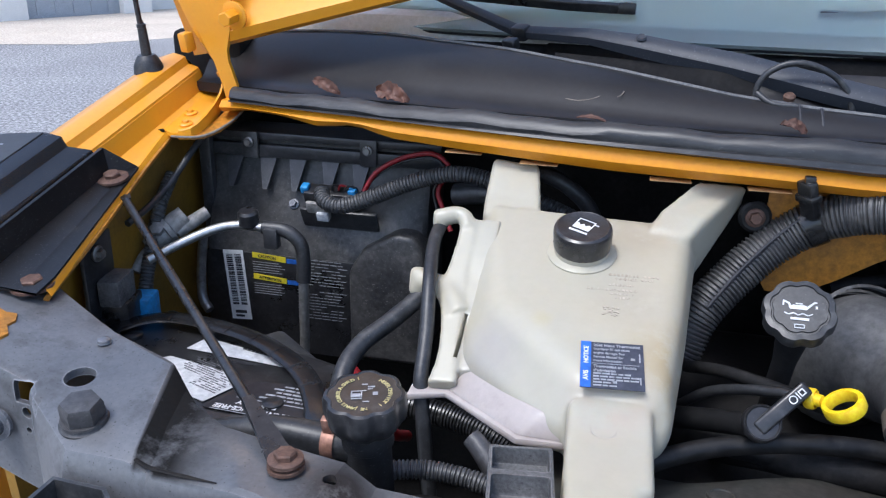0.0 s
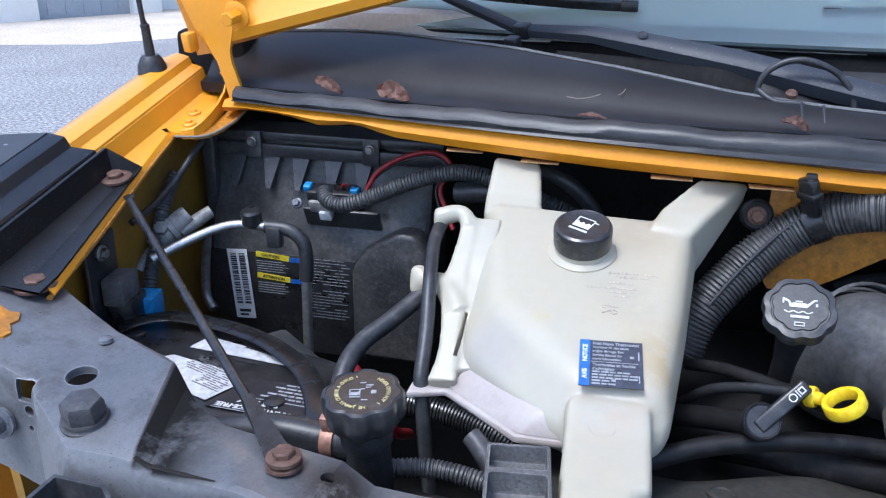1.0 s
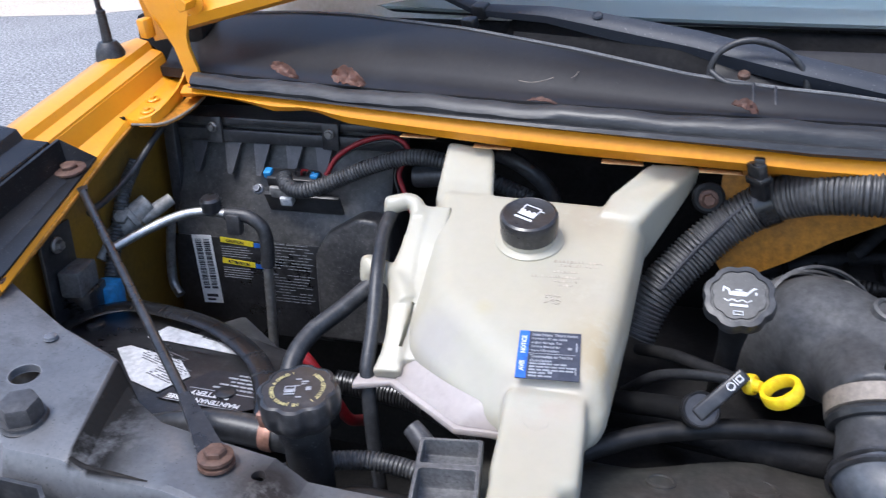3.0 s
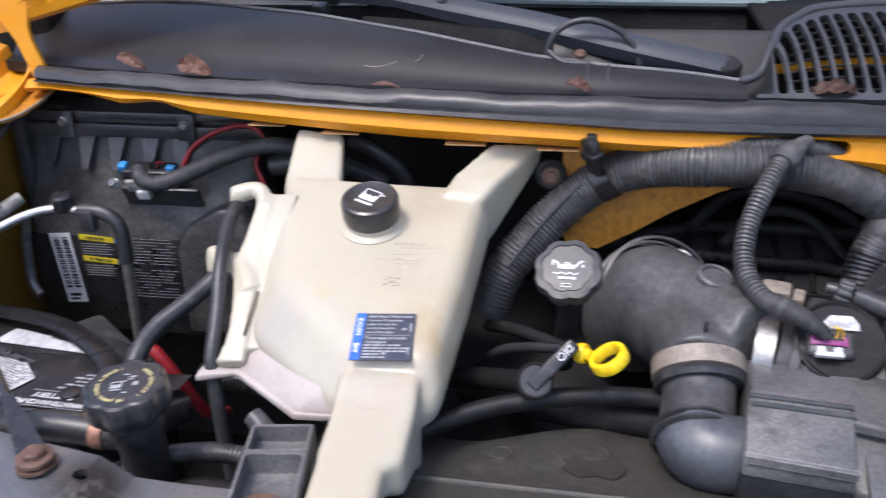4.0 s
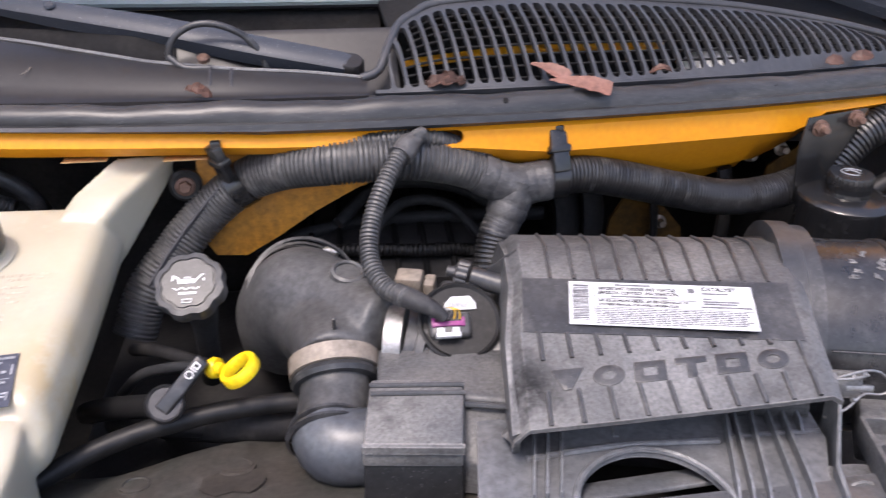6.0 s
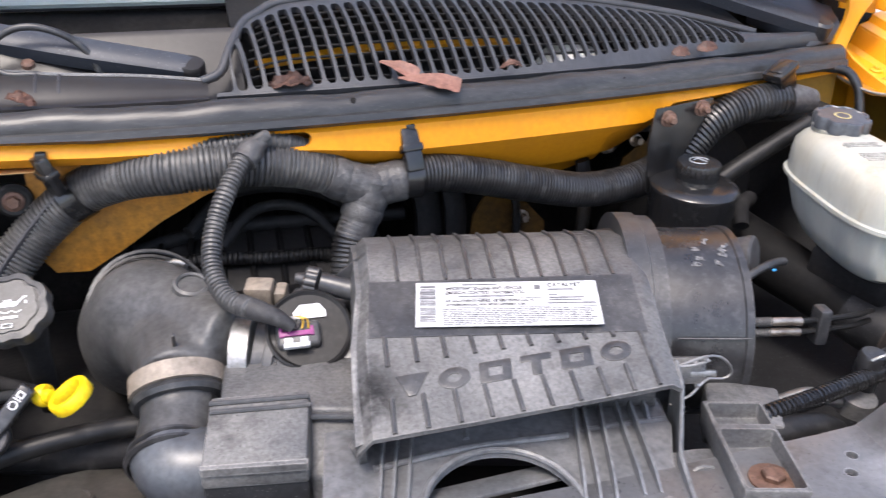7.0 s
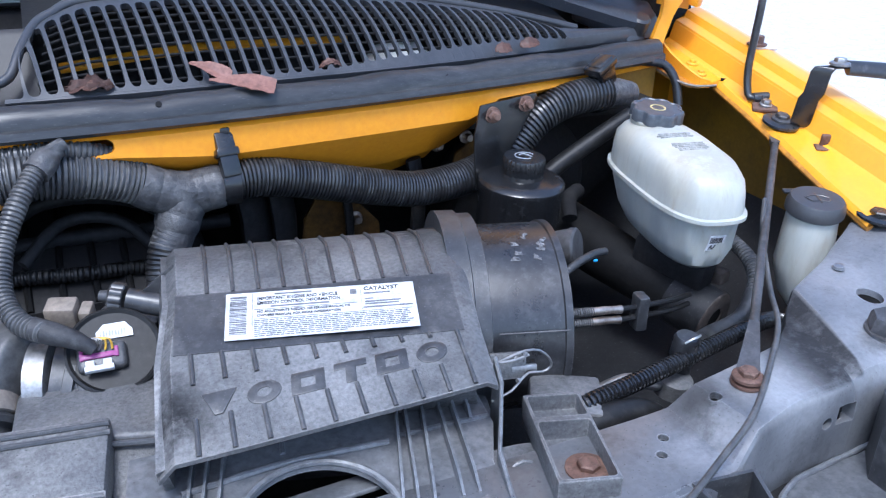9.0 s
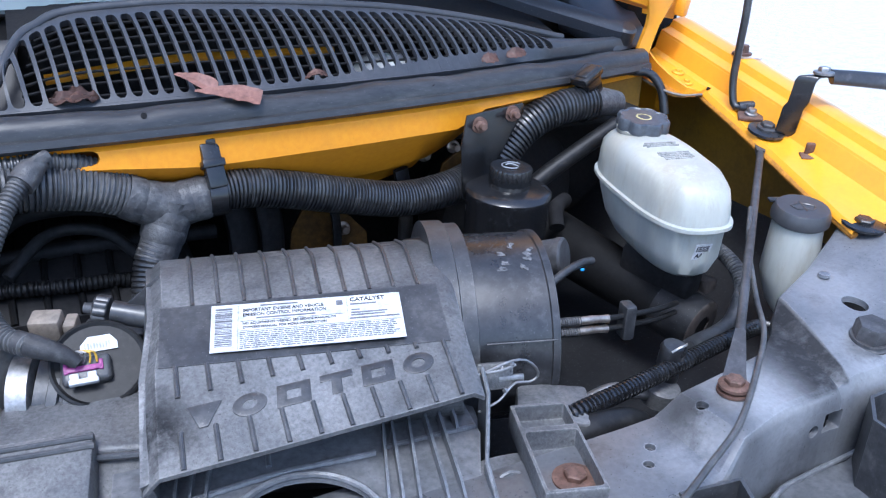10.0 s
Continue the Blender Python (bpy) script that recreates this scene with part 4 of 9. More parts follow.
for s in (-1, 1):
    part("side_wall", box(bmesh.new(), (0.06, 2.3, 0.8), Matrix.Translation((s * 0.95, 2.5, 0.95)), 0.02), YELLOW, cab)
    part("pillar", tube(bmesh.new(), [(s * 0.93, 1.18, 1.36), (s * 0.93, 2.15, 2.03)], 0.03, 8), YELLOW, cab)

# raised hood, standing on two hinges
hood = thing("hood", (0, 1.0, 1.35), "raised yellow hood seen from below, standing open", "car hood")
rows = []
for x in spread(-0.80, 0.80, 33):
    up = 0.30 * (1 - (abs(x) / 0.80) ** 1.15)
    front = 0.02 * (1 - (x / 0.8) ** 2)
    z0 = 1.318 + up * 0.62
    y0 = 0.975 + 0.10 * up
    rows.append([(x, y0, z0), (x, y0 + 0.012, z0 - 0.004), (x, y0 + 0.05, z0 + 0.03), (x, y0 + 0.28, 2.35), (x, y0 + 0.25, 2.35), (x, y0 + 0.02, z0 + 0.05), (x, y0 - 0.004, z0 + 0.012)])
part("inner_panel", loft(bmesh.new(), rows), YELLOW, hood)
# assumed pad, out of view, added to cut the hood's yellow bounce
rows = []
for x in spread(-0.66, 0.66, 15):
    up = 0.30 * (1 - (abs(x) / 0.80) ** 1.15)
    y0 = 0.975 + 0.10 * up
    z0 = 1.318 + up * 0.62
    rows.append([(x, y0 + 0.02 + 0.23 * t - 0.012, z0 + 0.05 + (2.30 - z0) * t) for t in (0.14, 0.94)] + [(x, y0 + 0.02 + 0.23 * t + 0.002, z0 + 0.05 + (2.30 - z0) * t) for t in (0.94, 0.14)])
part("insulation_pad", loft(bmesh.new(), rows), LINER, hood, "unseen black pad added under the hood to cut yellow reflections")
for s in (-1, 1):
    h = bmesh.new()
    rows = []
    for (x, y, z, w) in ((0.793, 0.982, 1.236, 0.004), (0.7935, 0.982, 1.246, 0.0072), (0.7955, 0.981, 1.268, 0.0105), (0.8040, 0.980, 1.296, 0.0105), (0.8085, 0.979, 1.309, 0.0145), (0.8130, 0.977, 1.335, 0.026), (0.818, 0.975, 1.37, 0.036), (0.828, 0.974, 1.46, 0.040), (0.838, 0.985, 1.55, 0.03)):
        rows.append([(s * (x - w), y, z), (s * (x - w), y - 0.006, z), (s * (x + w * 0.6), y - 0.010, z), (s * (x + w), y - 0.004, z), (s * (x + w), y + 0.002, z)])
    part("hinge_arm", loft(h, rows), YELLOW, hood, "yellow hinge arm")
    side = bmesh.new()
    rows = [[(s * 0.845, 0.985, 1.30), (s * 0.90, 1.02, 1.40), (s * 0.93, 1.08, 1.60)], [(s * 0.835, 1.02, 1.30), (s * 0.885, 1.06, 1.40), (s * 0.90, 1.12, 1.60)]]
    loft(side, [r + [(a, b + 0.02, c) for a, b, c in reversed(r)] for r in rows])
    part("side_rib", side, YELLOW, hood)
    br = bmesh.new()
    box(br, (0.014, 0.016, 0.024), pose(s * 0.846, 0.972, 1.318, 10, 0, s * 20), 0.003)
    part("stop", br, YELLOW, hood)
    bolt(hood, (s * 0.780, 0.972, 1.352), (s * 0.1, -1, -0.15), 0.009, 0.017, YELLOW, h=0.022)

# ---- radiator support, rods, brackets ----
support = thing("radiator_support", (0, 0.45, 0.9), "black painted steel radiator support, dusty and scuffed", "radiator support")
STRIP = [((0.30, 0.495, 1.080), (0.30, 0.400, 1.080)), ((0.42, 0.492, 1.086), (0.40, 0.405, 1.086)), ((0.452, 0.492, 1.088), (0.452, 0.410, 1.087)),
         ((0.474, 0.490, 1.106), (0.482, 0.424, 1.104)), ((0.545, 0.501, 1.108), (0.520, 0.434, 1.106)), ((0.572, 0.506, 1.1085), (0.536, 0.437, 1.1065)),
         ((0.577, 0.5085, 1.1085), (0.541, 0.4373, 1.1062)), ((0.606, 0.526, 1.1092), (0.580, 0.4395, 1.1060)), ((0.623, 0.542, 1.1110), (0.602, 0.441, 1.1062)), ((0.641, 0.555, 1.1250), (0.615, 0.442, 1.1120)),
         ((0.648, 0.558, 1.1262), (0.622, 0.443, 1.1125)), ((0.668, 0.567, 1.1262), (0.668, 0.446, 1.1110)), ((0.715, 0.588, 1.127), (0.715, 0.480, 1.1180)),
         ((0.738, 0.600, 1.1295), (0.734, 0.499, 1.1235)), ((0.780, 0.620, 1.138), (0.775, 0.505, 1.134)), ((0.835, 0.648, 1.150), (0.845, 0.510, 1.150))]
full = [((-b[0], b[1], b[2]), (-f[0], f[1], f[2])) for b, f in reversed(STRIP)] + STRIP
rows = []
for (b0, f0), (b1, f1) in zip(full, full[1:]):
    for t in (0.0, 0.34, 0.67):
        (bx, by, bz), (fx, fy, fz) = Vector(b0).lerp(Vector(b1), t), Vector(f0).lerp(Vector(f1), t)
        r = 0.016 if 0.60 < abs(fx) < 0.716 else 0.007
        sag = 0.0012 * math.sin(bx * 40)
        rows.append([(fx, fy - r * 0.2, fz - 0.10), (fx, fy - r * 0.15, fz - r * 1.5), (fx, fy + r * 0.05, fz - r * 0.75), (fx, fy + r * 0.35, fz - r * 0.30), (fx, fy + r, fz),
                     (bx * 0.5 + fx * 0.5, (by + fy) / 2, (bz + fz) / 2 + sag), (bx, by - 0.006, bz), (bx, by - 0.002, bz - 0.001), (bx, by, bz - 0.004), (bx, by + 0.001, bz - 0.022),
                     (bx, by - 0.003, bz - 0.022), (bx, by - 0.008, bz - 0.006), (fx, fy + r + 0.004, fz - 0.006), (fx, fy + r * 0.6, fz - r * 1.5), (fx, fy + r * 0.3, fz - 0.10)])
beam = loft(bmesh.new(), rows)
tools = []
for s in (-1, 1):
    tools += [disc_tool((s * 0.7035, 0.521, 1.126), (0, 0, 1), 0.0122), disc_tool((s * 0.426, 0.462, 1.086), (0, 0, 1), 0.0042), disc_tool((s * 0.413, 0.447, 1.086), (0, 0, 1), 0.0042),
              disc_tool((s * 0.478, 0.468, 1.106), (0, 0, 1), 0.0048), box(bmesh.new(), (0.019, 0.04, 0.018), Matrix.Translation((s * 0.738, 0.503, 1.113)), 0.001), disc_tool((s * 0.738, 0.50, 1.096), (0, 1, 0), 0.0048, 0.02),
              disc_tool((s * 0.739, 0.50, 1.080), (0, 1, 0), 0.0026, 0.02), box(bmesh.new(), (0.020, 0.04, 0.018), Matrix.Translation((s * 0.594, 0.440, 1.076)), 0.001), disc_tool((s * 0.573, 0.436, 1.072), (0, 1, 0), 0.0055, 0.02)]
cut(beam, tools)
part("beam", beam, BEAM, support, "scuffed black steel beam with round holes and slopes darkened for dirt and shade", angle=22)
# dark line painted for the shade along the front lip of the passenger dip
part("dirt_line", tube(bmesh.new(), [(-0.612, 0.4500, 1.1096), (-0.602, 0.4482, 1.1060), (-0.590, 0.4468, 1.1060), (-0.575, 0.4452, 1.1061), (-0.562, 0.4444, 1.1062), (-0.548, 0.4436, 1.1063)], [0.0016, 0.0024, 0.0017, 0.0022, 0.0012, 0.0006], 8, flat=0.25, up=(0, 0, 1)), LIP_SHADE, support, "dark line painted for the shade at the lip")
for s in (-1, 1):
    part("side_bolt", lathe(bmesh.new(), [(0.014, 0), (0.014, 0.003), (0.009, 0.004), (0.009, 0.012), (0.007, 0.014)], axis_pose((s * 0.766, 0.497, 1.083), (0, -1, 0.1)), 20), STEEL_BLACK, support)
    hexa = bmesh.new()
    m = axis_pose((s * 0.669, 0.4765, 1.1125), (-0.05 * s, -0.15, 1), 0.2)
    lathe(hexa, [(0.0180, 0.0), (0.0180, 0.0015), (0.0165, 0.0025), (0.0160, 0.004), (0.0168, 0.0045), (0.0165, 0.006)], m, 28)
    lathe(hexa, [(0.0155, 0.005), (0.0155, 0.017), (0.0138, 0.0200), (0.008, 0.0206)], m, 6)
    part("large_bolt", hexa, DIRTY_STEEL, support, "large black hex bolt")
    bolt(support, (s * 0.807, 0.606, 1.150), (0, -0.1, 1), 0.0100, 0.022 if s > 0 else 0.019, GLOSS if s > 0 else RUST)
    rivet = lathe(bmesh.new(), [(0.006, 0), (0.0055, 0.003), (0.003, 0.0045)], axis_pose((s * 0.712, 0.566, 1.127), (0, 0, 1)), 14)
    part("rivet", rivet, STEEL_BLACK, support)
    # upright panel in front of the wing
    low = bmesh.new()
    own = prism(bmesh.new(), [(s * 0.672, 0.33), (s * 0.668, 0.436), (s * 0.626, 0.434), (s * 0.60, 0.41), (s * 0.598, 0.33)], 1.0, 1.095)
    cut(own, [prism(bmesh.new(), [(s * 0.669, 0.30), (s * 0.665, 0.433), (s * 0.627, 0.431), (s * 0.603, 0.409), (s * 0.601, 0.30)], 1.01, 1.2)])
    part("pocket", join(low, own), PLASTIC, support, "black plastic pocket")
    if s > 0:
        own = prism(bmesh.new(), [(0.41, 0.33), (0.411, 0.412), (0.463, 0.406), (0.452, 0.378), (0.447, 0.33)], 1.02, 1.088)
        cut(own, [prism(bmesh.new(), [(0.413, 0.30), (0.414, 0.409), (0.459, 0.404), (0.449, 0.378), (0.444, 0.30)], 1.03, 1.2)])
        part("pocket", join(bmesh.new(), own), PLASTIC, support, "black plastic pocket")

chip = [(-0.822, 0.572), (-0.8035, 0.5665), (-0.7955, 0.5695), (-0.7895, 0.560), (-0.7905, 0.551), (-0.7815, 0.541), (-0.7825, 0.533), (-0.790, 0.5305), (-0.822, 0.540)]
part("paint_patch", loft(bmesh.new(), [[(x, y, 1.1411 - (x + 0.8035) * 0.22 + dz) for x, y in chip] for dz in (-0.003, 0.0022)]), YELLOW_WORN_SHADED, support, "worn patch of yellow paint")
hp = thing("headlight_panel", (0.62, 0.38, 1.03), "grey plastic panel in front of the radiator support", "car trim")
own = prism(bmesh.new(), [(0.480, 0.25), (0.500, 0.405), (0.535, 0.430), (0.575, 0.437), (0.62, 0.436), (0.66, 0.445), (0.80, 0.49), (0.95, 0.49), (0.95, 0.25)], 1.022, 1.030, round_=0.002)
part("sheet", own, INLET, hp)
part("bead", tube(bmesh.new(), [(0.482, 0.33, 1.031), (0.502, 0.404, 1.031), (0.535, 0.428, 1.031), (0.575, 0.4345, 1.031), (0.66, 0.442, 1.031)], 0.0025, 8), INLET, hp)

# black trim over the passenger headlight, and fender gusset plates
trim = thing("headlight_trim", (-0.93, 0.62, 1.1), "black plastic headlight surround beside the fender rail", "car trim")



def trim_end(x):
    return 0.771 + (0.887 - x) * (0.57 if x < 0.887 else 0.16)


rows = []
for f in spread(0, 1, 12):
    z = rail_z(0.60 + 0.17 * f)
    rows.append([(-x, 0.60 + (trim_end(x) - 0.60) * f, zz) for x, zz in ((0.842, z + 0.002), (0.852, z + 0.012), (0.862, z + 0.036), (0.882, z + 0.041), (0.886, z + 0.052), (0.902, z + 0.056), (0.98, z + 0.05), (1.05, z + 0.02), (1.05, z - 0.1), (0.90, z - 0.1), (0.86, z - 0.02))])
part("surround", loft(bmesh.new(), rows), GLOSS, trim)
# top of the same surround, given a lighter grey in place of skylight
rows = []
for f in spread(0, 1, 8):
    z = rail_z(0.60 + 0.17 * f)
    rows.append([(-x, 0.60 + (trim_end(x) - 0.002 - 0.60) * f, zz + 0.0012) for x, zz in ((0.903, z + 0.0555), (0.94, z + 0.0530), (0.98, z + 0.0496), (1.045, z + 0.0216), (1.045, z + 0.016), (0.98, z + 0.044), (0.94, z + 0.047), (0.903, z + 0.050))])
part("top_panel", loft(bmesh.new(), rows), TRAY, trim, "top face in a lighter grey painted for skylight")
part("screw", lathe(bmesh.new(), [(0.006, 0), (0.005, 0.002), (0.002, 0.0025)], axis_pose((-0.93, 0.74, rail_z(0.74) + 0.0535), (0, 0, 1)), 12), GALV, trim)
for s in (-1,):
    g = thing("fender_gusset", (s * 0.83, 0.70, 1.16), "black steel gusset plate bolted on the fender rail", "car bracket")
    bm = bmesh.new()
    rows = []
    for f in spread(0, 1, 10):
        y, yu = 0.588 + 0.226 * f, 0.588 + 0.203 * f
        z, zu = rail_z(y) + 0.003, rail_z(yu) + 0.003
        wide = 0.7895 + max(0.0, y - 0.615) * 0.19
        rows.append([(s * wide, y, z), (s * 0.846, y, z), (s * 0.853, yu, zu + 0.006), (s * 0.856, yu, zu + 0.03), (s * 0.852, yu, zu + 0.03), (s * 0.848, yu, zu + 0.004), (s * wide, y, z - 0.0025)])
    part("plate", loft(bm, rows), SPECKLED, g)
    bolt(g, (s * 0.8385, 0.782, rail_z(0.782) + 0.004), (0, -0.2, 1), 0.009, 0.017, RUST)

for s in (-1, 1):
    rod = thing("support_rod", (s * 0.51, 0.47, 1.107), "thin black steel brace rod bolted to the radiator support" if s < 0 else "thin grey steel brace rod bolted to the radiator support", "brace rod", "brace rods")
    a, b = Vector((s * 0.512, 0.472, 1.111)), Vector((s * 0.832, 0.782, 1.186))
    d = (b - a).normalized()
    bm = bmesh.new()
    tube(bm, [a + d * 0.07, a + d * 0.2, b - d * 0.03], 0.0043, 10)
    rows = []
    for dist, w, h in ((-0.013, 0.005, 0.0015), (-0.008, 0.009, 0.0015), (0.0, 0.0105, 0.0015), (0.018, 0.0085, 0.0016), (0.042, 0.0066, 0.0024), (0.07, 0.0043, 0.004)):
        c = a + d * dist - Vector((0, 0, 0.002 if dist < 0.03 else 0))
        side = d.cross(Vector((0, 0, 1))).normalized()
        up = side.cross(d)
        rows.append([c + side * w + up * h, c - side * w + up * h, c - side * w - up * h, c + side * w - up * h])
    loft(bm, rows)
    rows = []
    for dist, w, h in ((-0.032, 0.0043, 0.004), (-0.015, 0.007, 0.002), (0.012, 0.009, 0.0015)):
        c = b + d * dist
        rows.append([c + side * w + up * h, c - side * w + up * h, c - side * w - up * h, c + side * w - up * h])
    loft(bm, rows)
    part("bar", bm, SMOOTH if s < 0 else DIRTY_STEEL, rod)
    bolt(rod, (s * 0.51, 0.470, 1.1125), (0, 0, 1), 0.008, 0.0125, RUST)
    part("washer", lathe(bmesh.new(), [(0.0130, 0), (0.0130, 0.0025), (0.006, 0.003)], axis_pose((s * 0.51, 0.470, 1.1075), (0, 0, 1)), 24), RUST, rod, "rusty washer")

# ---- coolant reservoir ----
tank = thing("coolant_reservoir", (-0.34, 0.70, 1.0), "translucent yellowed white plastic coolant reservoir on two arms", "coolant tank")


def tank_top(y):
    return 1.194 + (y - 0.83) * 0.295


def ring_of(pts, z):
    return [(x, y, z(y) if callable(z) else z) for x, y in pts]


body = bmesh.new()
TOPO = [(-0.439, 0.832), (-0.240, 0.824), (-0.249, 0.70), (-0.259, 0.606), (-0.326, 0.610), (-0.403, 0.686), (-0.428, 0.76)]
MIDO = [(-0.452, 0.838), (-0.228, 0.830), (-0.238, 0.70), (-0.250, 0.588), (-0.344, 0.585), (-0.433, 0.660), (-0.447, 0.76)]
LOWO = [(-0.446, 0.838), (-0.240, 0.828), (-0.252, 0.70), (-0.263, 0.600), (-0.345, 0.598), (-0.428, 0.668), (-0.443, 0.76)]
own = loft(bmesh.new(), [ring_of(LOWO, lambda y: tank_top(y) - 0.066), ring_of(MIDO, lambda y: tank_top(y) - 0.040), ring_of(TOPO, tank_top)])
bevel(own, 0.013, 4, 25)
join(body, own)
# moulded arms to the flange, and the foot to the radiator support
own = loft(bmesh.new(), [[(-0.443, 0.815, 1.184), (-0.384, 0.812, 1.184), (-0.386, 0.825, 1.135), (-0.441, 0.828, 1.135)],
                         [(-0.446, 0.842, 1.197), (-0.386, 0.838, 1.197), (-0.390, 0.85, 1.16), (-0.442, 0.855, 1.16)],
                         [(-0.446, 0.884, 1.2275), (-0.394, 0.882, 1.224), (-0.396, 0.886, 1.203), (-0.442, 0.890, 1.205)]])
bevel(own, 0.005, 3, 25)
join(body, own)
own = loft(bmesh.new(), [[(-0.282, 0.800, 1.188), (-0.240, 0.796, 1.186), (-0.240, 0.812, 1.125), (-0.280, 0.815, 1.125)],
                         [(-0.270, 0.824, 1.203), (-0.226, 0.816, 1.198), (-0.228, 0.826, 1.138), (-0.262, 0.835, 1.15)],
                         [(-0.236, 0.856, 1.2275), (-0.184, 0.880, 1.220), (-0.186, 0.884, 1.197), (-0.232, 0.864, 1.203)]])
bevel(own, 0.005, 3, 25)
join(body, own)
own = loft(bmesh.new(), [[(-0.331, 0.600, 1.117), (-0.267, 0.603, 1.117), (-0.267, 0.60, 1.02), (-0.331, 0.60, 1.02)],
                         [(-0.329, 0.565, 1.1065), (-0.265, 0.565, 1.107), (-0.265, 0.565, 1.05), (-0.329, 0.565, 1.05)],
                         [(-0.327, 0.515, 1.105), (-0.264, 0.512, 1.105), (-0.264, 0.512, 1.07), (-0.327, 0.515, 1.07)],
                         [(-0.325, 0.508, 1.105), (-0.276, 0.506, 1.105), (-0.276, 0.506, 1.075), (-0.325, 0.508, 1.075)],
                         [(-0.322, 0.43, 1.099), (-0.274, 0.43, 1.099), (-0.274, 0.43, 1.083), (-0.322, 0.43, 1.083)]])
bevel(own, 0.006, 3, 25)
join(body, own)
fuse(body, 0.0024, 7)
part("body", body, TANK, tank, "moulded white body with two arms and a foot", angle=70)
mark = lathe(bmesh.new(), [(0.0105, 0), (0.0105, 0.0006), (0.0095, 0.0008), (0.0095, 0.0)], axis_pose((-0.302, 0.572, 1.1080), (0, -0.2, 1)), 24)
part("mould_mark", mark, TANK, tank)
ledge = bmesh.new()
own = prism(bmesh.new(), [(-0.470, 0.628), (-0.470, 0.648), (-0.44, 0.668), (-0.415, 0.69), (-0.33, 0.62), (-0.33, 0.588), (-0.369, 0.586), (-0.438, 0.640)], 1.073, 1.0795, round_=0.002)
join(ledge, own)
own = loft(bmesh.new(), [[(-0.440, 0.645, 1.079), (-0.368, 0.588, 1.079), (-0.33, 0.588, 1.079), (-0.33, 0.64, 1.079), (-0.40, 0.69, 1.079)],
                         [(-0.422, 0.66, 1.098), (-0.352, 0.600, 1.098), (-0.33, 0.600, 1.098), (-0.33, 0.64, 1.098), (-0.40, 0.69, 1.098)]])
bevel(own, 0.004, 2, 25)
join(ledge, own)
part("ledge", ledge, TANK_DIRTY_SHADED, tank, "pinkish grey base ledge, darkened for grime and shade")
neck = bmesh.new()
ct = Vector((-0.338, 0.760, tank_top(0.760)))
up = Vector((0.0, -0.28, 0.96)).normalized()
lathe(neck, [(0.0320, -0.006), (0.0315, 0.0015), (0.0285, 0.0030), (0.0255, 0.0040), (0.0245, 0.011), (0.020, 0.0115)], axis_pose(ct, up), 36)
part("neck", neck, TANK, tank)
cap = bmesh.new()
prof = [(0.0258, 0.0085), (0.0266, 0.0110), (0.0268, 0.027), (0.0258, 0.0295), (0.0235, 0.0308), (0.0225, 0.0303), (0.001, 0.0303)]
lathe(cap, prof, axis_pose(ct, up), 60, lobes=30, depth=0.012)
cap_o = part("cap", cap, SMOOTH, tank, "round black screw cap with a white symbol")
cm = frame_of(ct + up * 0.0307, ct + up * 0.0307 + Vector((0.91, -0.40, -0.117)), ct + up * 0.0307 + Vector((-0.40, -0.87, -0.25))) @ Matrix.Scale(0.86, 4)
sym = bmesh.new()
prism(sym, [(-0.010, 0.001), (-0.007, 0.004), (-0.004, 0.0005), (-0.001, 0.004), (0.002, 0.0005), (0.005, 0.004), (0.009, 0.002), (0.009, -0.006), (-0.010, -0.006)], 0, 0.0004, cm)
bars(sym, cm, [(-0.0105, 0.0115, 0.0195, 0.0012), (-0.0105, 0.0055, 0.0012, 0.011), (0.008, 0.006, 0.0012, 0.0105), (0.009, 0.0085, 0.005, 0.0012), (-0.011, -0.0105, 0.021, 0.0028)])
part("symbol", sym, INK_WHITE, cap_o, "white overflow tank symbol")
# label with readable lines
la, lb, lc = Vector((-0.3270, 0.6455, 0)), Vector((-0.2782, 0.6490, 0)), Vector((-0.3235, 0.5960, 0))
for v in (la, lb, lc):
    v.z = tank_top(v.y) + 0.0012
lm = frame_of(la, lb, lc) @ Matrix.Diagonal((0.955, 0.93, 1, 1))
sheet = box(bmesh.new(), (0.0515, 0.0545, 0.0006), lm @ Matrix.Translation((0.0257, -0.0272, 0)), 0)
lab = part("label", sheet, LABEL_DARK, tank, "dark blue notice label")
part("stripe", box(bmesh.new(), (0.0085, 0.0545, 0.0003), lm @ Matrix.Translation((0.0043, -0.0272, 0.0006)), 0), LABEL_BLUE, lab)
T = lm @ Matrix.Translation((0, 0, 0.0006))
side = T @ Matrix.Translation((0.0046, -0.0165, 0.0002)) @ Matrix.Rotation(radians(90), 4, "Z")
lettering("notice_text", "NOTICE", 0.0056, side, INK_WHITE, lab, "CENTER")
lettering("avis_text", "AVIS", 0.0056, T @ Matrix.Translation((0.0046, -0.041, 0.0002)) @ Matrix.Rotation(radians(90), 4, "Z"), INK_WHITE, lab, "CENTER")
for i, (w, sz) in enumerate((("Inlet Hose Thermostat", 0.0046), ("Improper fill can cause", 0.0036), ("engine damage. See", 0.0036), ("Service Manual for", 0.0036), ("more information.", 0.0036),
                             ("Thermostat et flexible", 0.0043), ("d'admission", 0.0043))):
    lettering("text", w, sz, T @ Matrix.Translation((0.0105, -0.004 - 0.0047 * i - (0.0022 if i > 4 else 0), 0)), INK_GREY, lab, wide=0.9)
fine_print = [(0.009, -0.0262, 0.0385, 0.0005), (0.0477, -0.017, 0.0011, 0.010), (0.0477, -0.044, 0.0011, 0.008), (0.041, -0.0190, 0.0035, 0.0026), (0.026, -0.0470, 0.0035, 0.0026)]
